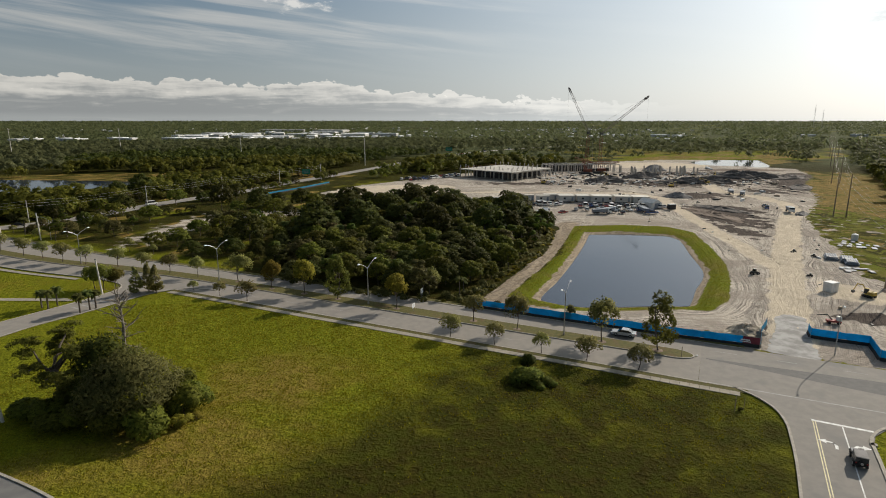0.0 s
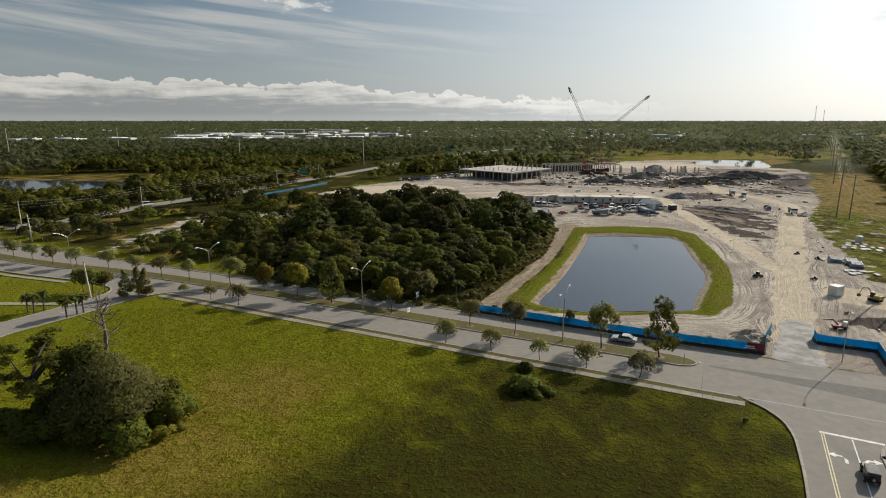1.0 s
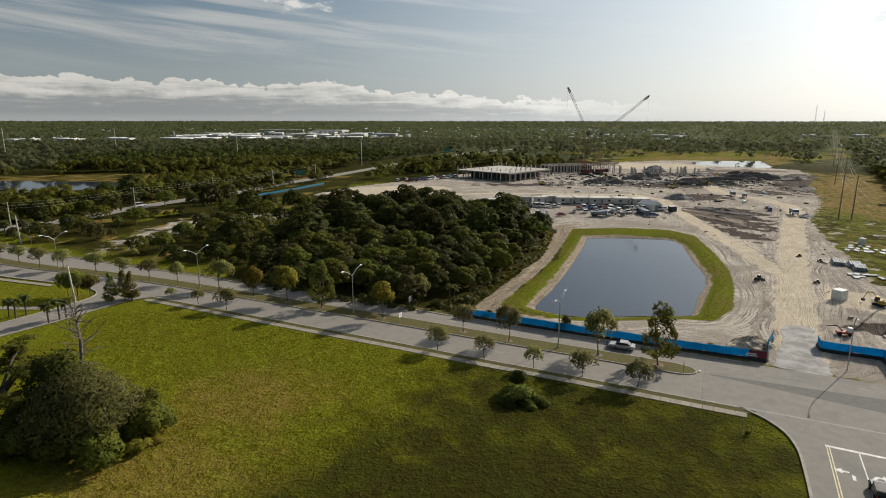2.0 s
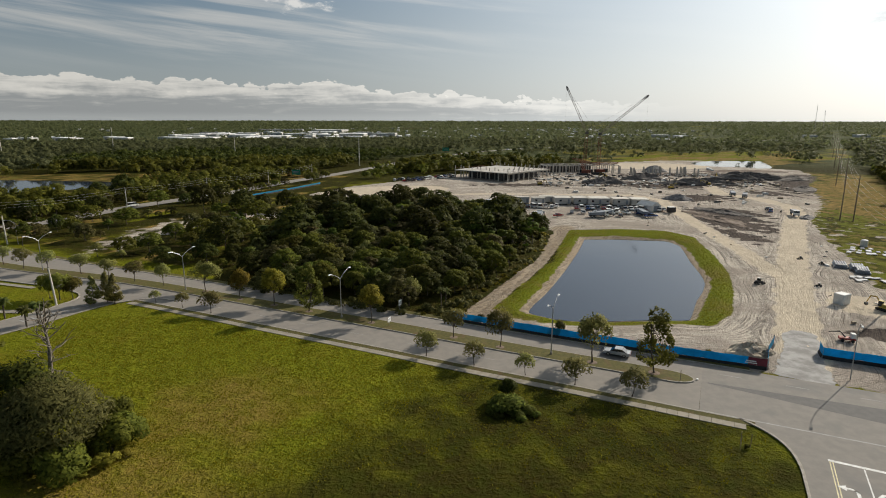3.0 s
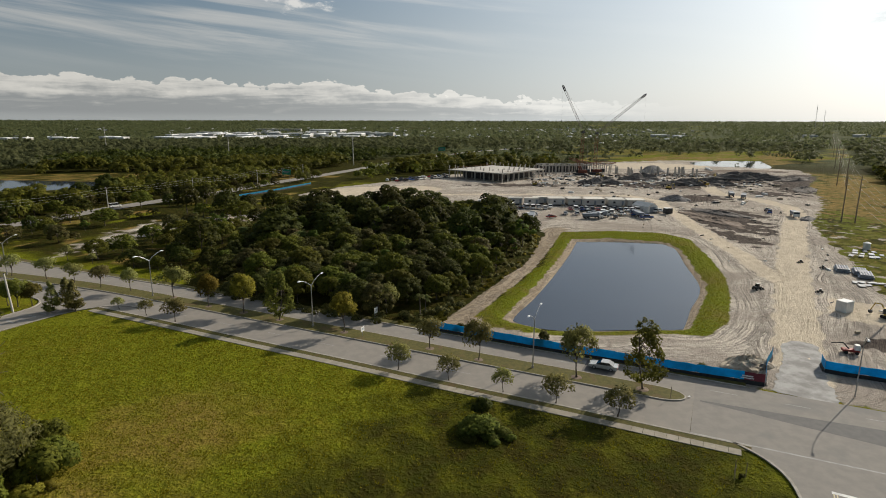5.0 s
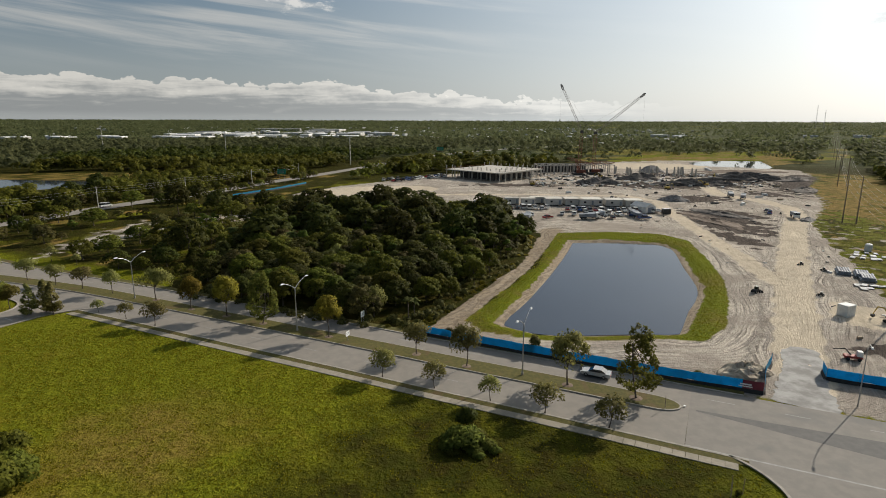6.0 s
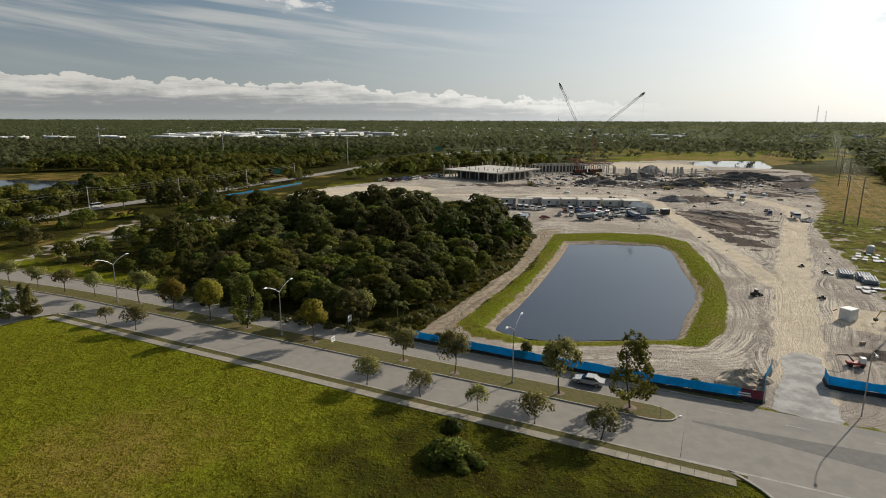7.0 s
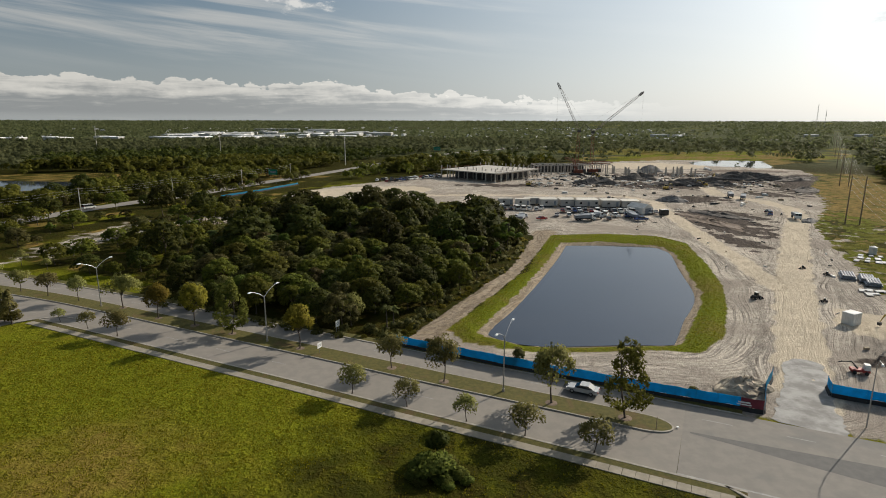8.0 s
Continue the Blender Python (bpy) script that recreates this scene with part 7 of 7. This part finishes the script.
def heap(name, label, at, rx, ry, h, mat, seed, turn=0.0, lumpy=0.25):
    """A lumpy mound of loose material."""
    rng = np.random.default_rng(seed)
    geo = Geo()
    rings, segs = 9, 26
    geo.v.append((0, 0, h))
    ph = rng.uniform(0, 6.28, 8)
    for i in range(1, rings + 1):
        t = i / rings
        for k in range(segs):
            a = 2 * math.pi * k / segs
            wob = 1 + 0.14 * math.sin(2 * a + ph[0]) + 0.10 * math.sin(5 * a + ph[1]) + 0.05 * rng.normal()
            z = h * (1 - t ** 1.7) * (1 + lumpy * math.sin(3 * a + 5 * t + ph[2])) + (lumpy * h * 0.25 * rng.normal() if i < rings else -0.5)
            geo.v.append((rx * t * wob * math.cos(a), ry * t * wob * math.sin(a), max(z, 0.02) if i < rings else -0.5))
    geo.f += [(0, 1 + k, 1 + (k + 1) % segs) for k in range(segs)]
    for i in range(rings - 1):
        a, b = 1 + i * segs, 1 + (i + 1) * segs
        geo.f += [(a + k, b + k, b + (k + 1) % segs, a + (k + 1) % segs) for k in range(segs)]
    ob = part(name, geo, M[mat], None)
    ob.matrix_basis = pose(*at, 0, 0, turn)
    return tagged(ob, label, "heap")


heap("rubble_mound", "dark heap of broken concrete and soil", (118, 408, 0), 16, 8, 3.8, "rubble", 1, 5)
heap("rubble_mound", "long dark heap of rubble beside the frame", (178, 398, 0), 26, 9, 3.2, "rubble", 2, -6, 0.4)
heap("rubble_mound", "long dark heap of demolition rubble", (226, 432, 0), 30, 9, 4.4, "rubble", 3, -8, 0.35)
heap("rubble_mound", "dark mound of soil and steel scrap", (152, 432, 0), 18, 8, 3.6, "rubble", 4, 0, 0.4)
heap("gravel_mound", "rounded grey heap of gravel", (184, 497, 0), 12, 9, 5.2, "gravel", 5, 0, 0.08)
heap("gravel_mound", "low grey mound of gravel on the sand", (134, 322, 0), 8, 5, 2.6, "gravel", 6)
heap("earth_mound", "low brown bank of dug earth", (258, 500, 0), 46, 9, 1.3, "earth", 7, 4, 0.2)
heap("earth_mound", "low dark bank of soil at the site's edge", (232, 368, 0), 14, 8, 1.8, "rubble", 8, 60, 0.3)
heap("earth_mound", "low dark bank of soil by the grass", (262, 432, 0), 22, 8, 2.2, "rubble", 9, 20, 0.3)
heap("earth_mound", "brown bank of earth near the haul road", (168, 262, 0), 6, 3, 1.2, "gravel", 10, 40)
heap("sand_mound", "small sand heap at the site entrance", (62.5, 109, 0), 4.5, 3, 1.7, "sand_mound", 11)
heap("sand_mound", "broad low sand heap beside the pond path", (28, 118.6, 0), 2.8, 1.4, 0.5, "sand_mound", 12, -25)
heap("earth_mound", "dark strip of scraped soil beside the track", (126, 262, 0), 7, 20, 0.7, "earth", 13, 14, 0.5)
heap("earth_mound", "dark strip of scraped soil beside the track", (138, 278, 0), 6, 16, 0.8, "rubble", 14, 30, 0.5)


def stacks():
    """Stored materials: sheets, pipes and pallets."""
    rng = random.Random(12)
    for x, y, t in ((123, 174, 62), (126, 171, 60), (125, 167.5, 60)):
        o = thing("pipe_stack", "stack of blue grey pipes on bare soil", "pipes", "stored materials", at=(x, y, 0.1), turn=t)
        for row, n in enumerate((6, 5)):
            for i in range(n):
                yy = (i - n / 2) * 0.62
                part("pipe", Geo().tube((-3, yy, 0.31 + row * 0.54), (3, yy, 0.31 + row * 0.54), 0.3, 0.3, 8), M["pipe_grey"], o)
    pal = thing("pallet_stack", "pallet stacked with white and blue grey sheets", "pallet", "stored materials")
    part("pallet_base", Geo().box((0, 0, 0.08), (2.4, 1.2, 0.14)), M["timber"], pal)
    for k in range(3):
        part("sheet_pack", Geo().box((0.05 * (k - 1), 0.04 * (k % 2), 0.21 + 0.16 * k), (2.35 - 0.1 * k, 1.15 - 0.05 * k, 0.13)), M[("wall_pale", "gravel", "pipe_grey")[k]], pal, ("", "grey sheets", "blue grey sheets")[k])
    spots = [(118 + rng.uniform(0, 9), 156 + rng.uniform(0, 7)) for i in range(9)] + [(139.5 + 2.1 * (i % 5) + rng.uniform(-0.4, 0.4) + 3.0 * (i // 5), 192.8 + 3.4 * (i // 5) - 1.0 * (i % 5) + rng.uniform(-0.4, 0.4)) for i in range(13)]
    for i, (x, y) in enumerate(spots):
        m = placed(x, y, 0.05, rng.uniform(-12, 12) + (57 if i > 8 else rng.choice((0, 60, 90))), rng.uniform(0.85, 1.25), rng.uniform(0.45, 0.9))
        if i:
            copy_thing(pal, m)
        else:
            pal.matrix_basis = m
    tank = thing("white_tank", "small upright white tank on the grass", "tank", at=(150.5, 202, 0))
    part("shell", Geo().tube((0, 0, 0), (0, 0, 2.2), 1.1, 1.1, 14), M["white_panel"], tank)
    part("dome", Geo().tube((0, 0, 2.2), (0, 0, 2.5), 1.1, 0.4, 14), M["white_panel"], tank)


stacks()


def debris():
    """Loose boards, blocks and scrap spread over the site."""
    rng = random.Random(3)
    tones = (("pale_scrap", "white_panel", 210, "scattered pale boards and scrap on the site"), ("dark_scrap", "crane_dark", 330, "scattered dark steel scrap on the site"), ("timber_scrap", "timber", 170, "scattered timber and formwork on the site"))
    for name, mat, n, label in tones:
        geo = Geo()
        for i in range(n):
            if rng.random() < 0.72:
                x, y = rng.uniform(70, 235), rng.uniform(385, 470)
            else:
                x, y = rng.uniform(78, 240), rng.uniform(112, 380)
                p = np.array([x]), np.array([y])
                if inside_depth(*p, BANK)[0] > -3 or inside_depth(*p, SITE)[0] < 3 or line_distance(*p, MAIN_TRACK)[0] < 6:
                    continue
            big = 1.0 if y < 300 else 2.0
            s = (rng.uniform(0.3, 2.2) * big, rng.uniform(0.2, 0.8) * big, rng.uniform(0.1, 0.5) * big)
            geo.box((x, y, s[2] / 2), s, rng.uniform(0, 3.1), 0.9)
        tagged(part(name, geo, M[mat]), label, "debris", kind="stuff")


debris()


# ---- power lines ----
def span(name, label, pts, sag, r=0.055):
    geo = Geo()
    for a, b in zip(pts[:-1], pts[1:]):
        a, b = Vector(a), Vector(b)
        n = 10
        line = [a.lerp(b, i / n) - Vector((0, 0, sag * 4 * (i / n) * (1 - i / n))) for i in range(n + 1)]
        geo.bent([tuple(p) for p in line], r, r, 3)
    return tagged(part(name, geo, M["wire"]), label, "cable")


def power_line():
    base = Vector((180.5, 254.4, 0))
    d = Vector((0.548, 0.836, 0))
    side = Vector((0.836, -0.548, 0))
    tops = []
    for k, u in enumerate((None, 0, 165, 330, 520, 720, 950)):
        p = Vector((118, 140, 0)) if u is None else base + d * u
        tops.append(p)
        for s in (-2.4, 2.4):
            q = p + side * s
            o = thing("power_pole", "tall brown wooden power pole in the grass corridor", "power pole", "power poles", at=tuple(q))
            part("shaft", Geo().tube((0, 0, -0.3), (0, 0, 19.5), 0.28, 0.17, 8), M["wood_pole"], o)
            for z in (13.5, 15.8, 18.2):
                part("insulator", Geo().tube((0, 0, z), (side.x * 0.9, side.y * 0.9, z + 0.15), 0.07, 0.05, 5), M["steel"], o)
    for s in (-1.5, 3.3):
        for z in (13.6, 15.9, 18.3):
            span("power_cable", "pale power cables strung between wooden poles", [tuple(p + side * s + Vector((0, 0, z))) for p in tops], 1.6, 0.022)
    # second line further right
    base2 = base + side * 34 - d * 6
    tops2 = [base2 + d * u for u in (20, 190, 360, 560, 780)]
    tops2 = [base2 - d * 300] + tops2
    for p in tops2:
        o = thing("power_pole", "slender grey power pole by the trees", "power pole", "power poles", at=tuple(p))
        part("shaft", Geo().tube((0, 0, -0.3), (0, 0, 21), 0.30, 0.16, 8), M["wood_pole"], o)
        part("crossarm", Geo().box((0, 0, 19.6), (3.6, 0.2, 0.25), math.atan2(side.y, side.x)), M["wood_pole"], o)
    for s in (-1.7, 0.0, 1.7):
        span("power_cable", "pale power cables beside the trees", [tuple(p + side * s + Vector((0, 0, 19.8))) for p in tops2], 1.8, 0.024)


power_line()


def roadside_line():
    """Utility poles along the road behind the trees."""
    tops = []
    line = clean_line(BACK_ROAD, 1.0)
    for i in range(20, 420, 52):
        p, t = line[i], line[i + 1] - line[i]
        t = t / np.hypot(*t)
        q = (p[0] + t[1] * 9.0, p[1] - t[0] * 9.0)
        o = thing("utility_pole", "pale utility pole beside the road", "utility pole", "roadside poles", at=(q[0], q[1], 0))
        part("shaft", Geo().tube((0, 0, -0.2), (0, 0, 11.5), 0.20, 0.13, 7), M["pole_white"], o)
        part("crossarm", Geo().box((0, 0, 10.9), (2.4, 0.14, 0.18), math.atan2(t[1], t[0]) + 1.57), M["wood_pole"], o)
        tops.append(Vector((q[0], q[1], 11.1)))
    for dz in (0.0, -1.1, -2.2):
        span("utility_cable", "thin utility cables along the road", [tuple(p + Vector((0, 0, dz))) for p in tops], 1.0, 0.028)


roadside_line()
for x, y, h in ((-413, 745, 33), (-485, 652, 34), (-243, 700, 24), (-75, 560, 26)):
    o = thing("mast_pole", "tall slender mast above the far trees", "mast", "far masts", at=(x, y, 0))
    part("shaft", Geo().tube((0, 0, 0), (0, 0, h), 0.45, 0.28, 8), M["pole_white"], o)
    part("crossarm", Geo().box((0, 0, h - 1.2), (3.0, 0.5, 0.5)), M["pole_white"], o)
for x, y, h in ((1585, 2500, 104), (1660, 2560, 84)):
    o = thing("radio_mast", "thin radio mast on the horizon", "mast", "radio masts", at=(x, y, 3))
    part("lattice_shaft", lattice(Geo(), (0, 0, 0), (0, 0, h), 3.0, 2.0, 18, 0.16), M["crane_paint"], o)


# ---- far buildings ----
def warehouse(at, size, turn, roof):
    o = thing("warehouse", "long pale warehouse among the far trees", "building", "far warehouses", at=at, turn=turn)
    part("wall", Geo().box((0, 0, size[2] / 2), size), M["wall_pale"], o)
    l, w, h = size
    part("roof", Geo().prism([(-l / 2 - 0.5, h), (l / 2 + 0.5, h), (l / 2 - 1, h + 1.0), (-l / 2 + 1, h + 1.0)], w + 1), M[roof], o)
    for i in range(int(l // 14)):
        part("dock_door", Geo().box((-l / 2 + 7 + i * 14, -w / 2 - 0.1, 2.2), (4, 0.2, 4.2)), M["pipe_grey"], o)


def far_buildings():
    rng = random.Random(21)
    units = [(564, 1510, 36, 30), (606, 1490, 26, 24), (930, 1480, 28, 22), (1080, 1510, 32, 22), (-560, 2050, 150, 60), (-380, 2000, 110, 60)]
    for i in range(64):
        a, q = rng.uniform(0, 6.28), rng.uniform(0.1, 1.0) ** 0.6
        units.append((-400 + 300 * q * math.cos(a), 1480 + 330 * q * math.sin(a), rng.uniform(18, 62), rng.uniform(18, 46)))
    for i in range(10):
        units.append((-850 + i * 24 + rng.uniform(-10, 10), 1180 + rng.uniform(-50, 90), rng.uniform(14, 40), rng.uniform(12, 26)))
    for x, y, l, w in units:
        warehouse((x, y, float(ground_height(np.array([x]), np.array([y]))[0]) - 0.5), (l, w, rng.uniform(4.8, 7.6)), rng.uniform(-14, 14), "roof_pale" if rng.random() < 0.88 else "roof_grey")
    proto = thing("house", "small pale house among the far trees", "house", "far houses")
    part("wall", Geo().box((0, 0, 1.8), (16, 11, 3.6)), M["wall_pale"], proto)
    part("roof", Geo().prism([(-8.8, 3.6), (8.8, 3.6), (4.5, 6.4), (-4.5, 6.4)], 12.4), M["roof_pale"], proto)
    part("window", Geo().box((-3, -5.55, 2), (2, 0.1, 1.4)), M["glass"], proto)
    part("window", Geo().box((4, -5.55, 2), (2, 0.1, 1.4)), M["glass"], proto)
    for i in range(170):
        a, dd = rng.uniform(-0.12, 0.42), rng.uniform(1050, 2600)
        x, y = dd * math.sin(a), dd * math.cos(a)
        if i > 120:
            a, dd = rng.uniform(-0.62, -0.1), rng.uniform(1300, 2600)
            x, y = dd * math.sin(a), dd * math.cos(a)
        z = float(ground_height(np.array([x]), np.array([y]))[0])
        m = placed(x, y, z, rng.uniform(0, 180), rng.uniform(0.55, 1.0))
        if i:
            copy_thing(proto, m)
        else:
            proto.matrix_basis = m


far_buildings()


# ---- grass ----
def tufts(name, label, x, y, low, high):
    rng = np.random.default_rng(33)
    n = len(x)
    z = ground_height(x, y)
    out = []
    for k in range(3):
        a = rng.uniform(0, 6.28, n)
        d = np.stack([np.cos(a), np.sin(a), np.zeros(n)], 1)
        p = np.stack([x, y, z], 1) + d * rng.uniform(0, 0.18, (n, 1))
        s = rng.uniform(low, high, (n, 1))
        side_v = np.stack([-np.sin(a), np.cos(a), np.zeros(n)], 1) * s * 0.5
        up = np.array([0, 0, 1.0]) * s * rng.uniform(0.7, 1.4, (n, 1)) + d * s * 0.7
        out.append(np.stack([p - side_v, p + side_v, p + side_v * 0.4 + up, p - side_v * 0.4 + up], 1))
    tagged(new(name, quads_mesh(name, np.concatenate(out), M["grass_blade"])), label, "grass", kind="stuff")


def meadow_grass():
    rng = np.random.default_rng(34)
    n = 80000
    x, y = rng.uniform(-75, 52, n), 52 + 76 * rng.random(n)
    ok = (line_distance(x, y, CENTRE) > 14.0) & (line_distance(x, y, corner + [far_left]) > 0.8) & ~((x > 41) & (y < 88) & (x > 50 - (80 - y) * 0.5)) & (y > 57 - 0.45 * (x + 45))
    ok &= (x + 76 > (y - 133) * 0.52) & (y < 116 - 0.47 * x - 8)
    ok &= (inside_depth(x, y, DULL_SHADED_TURF) < 0) | (rng.random(n) < 0.3)
    ok &= (inside_depth(x, y, DARK_TURF) < 0) | (rng.random(n) < 0.25)
    ok &= waves(x, y, 7, 91) + 0.6 * waves(x, y, 2.6, 92) > rng.uniform(-1.6, 0.7, n)
    tufts("meadow_grass", "short tufted green and tawny meadow grass", x[ok], y[ok], 0.05, 0.16)
    x, y = rng.uniform(14, 102, 60000), rng.uniform(121, 232, 60000)
    pond = inside_depth(x, y, POND)
    ok = (inside_depth(x, y, BANK) > 0.2) & (pond < np.where((x > 62) | (y < 130), -2.0, -3.2))
    tufts("bank_grass", "lush short grass on the pond bank", x[ok][:7000], y[ok][:7000], 0.05, 0.13)


meadow_grass()
fence_shrub = round_tree("shrub", "thin green shrub growing against the blue fence", 59, 3.4, 2.4, 0.3, M["leaf_moss"], 420, 0.2, 8, category="shrub", fill=0.3)
scatter(fence_shrub, [(28.6, 117.6, 0, 1.1, 1.1), (53.4, 106.4, 100, 0.7, 0.5), (13.0, 124.8, 60, 0.8, 0.6)])
pipe = thing("discharge_pipe", "long white pipe lying on the sand", "pipe", at=(238, 512, 0.5), turn=75)
part("tube", Geo().tube((-14, 0, 0.4), (14, 0, 0.4), 0.9, 0.9, 10), M["white_panel"], pipe)


# ---- footway slabs ----
def footway():
    o = thing("pavement_near", "pale concrete footway of square slabs along the meadow", "pavement", kind="structure")
    line = clean_line(near_line[near_line[:, 0] < 55], 0.5)
    run = np.concatenate([[0], np.cumsum(np.hypot(*np.diff(line, axis=0).T))])
    mesh = Geo().box((0, 0, 0), (1.485, 1.5, 0.10), 0, 0.99).mesh("slab", M["walkway"])
    for d in np.arange(1.0, run[-1] - 1, 1.5):
        c0 = np.array([np.interp(d, run, line[:, 0]), np.interp(d, run, line[:, 1])])
        c1 = np.array([np.interp(d + 0.5, run, line[:, 0]), np.interp(d + 0.5, run, line[:, 1])])
        t = (c1 - c0) / np.hypot(*(c1 - c0))
        c = c0 + np.array([-t[1], t[0]]) * (NEAR - 2.15)
        ob = new("slab", mesh)
        ob.parent = o
        ob.matrix_basis = pose(c[0], c[1], -0.03, 0, 0, math.degrees(math.atan2(t[1], t[0])))


footway()
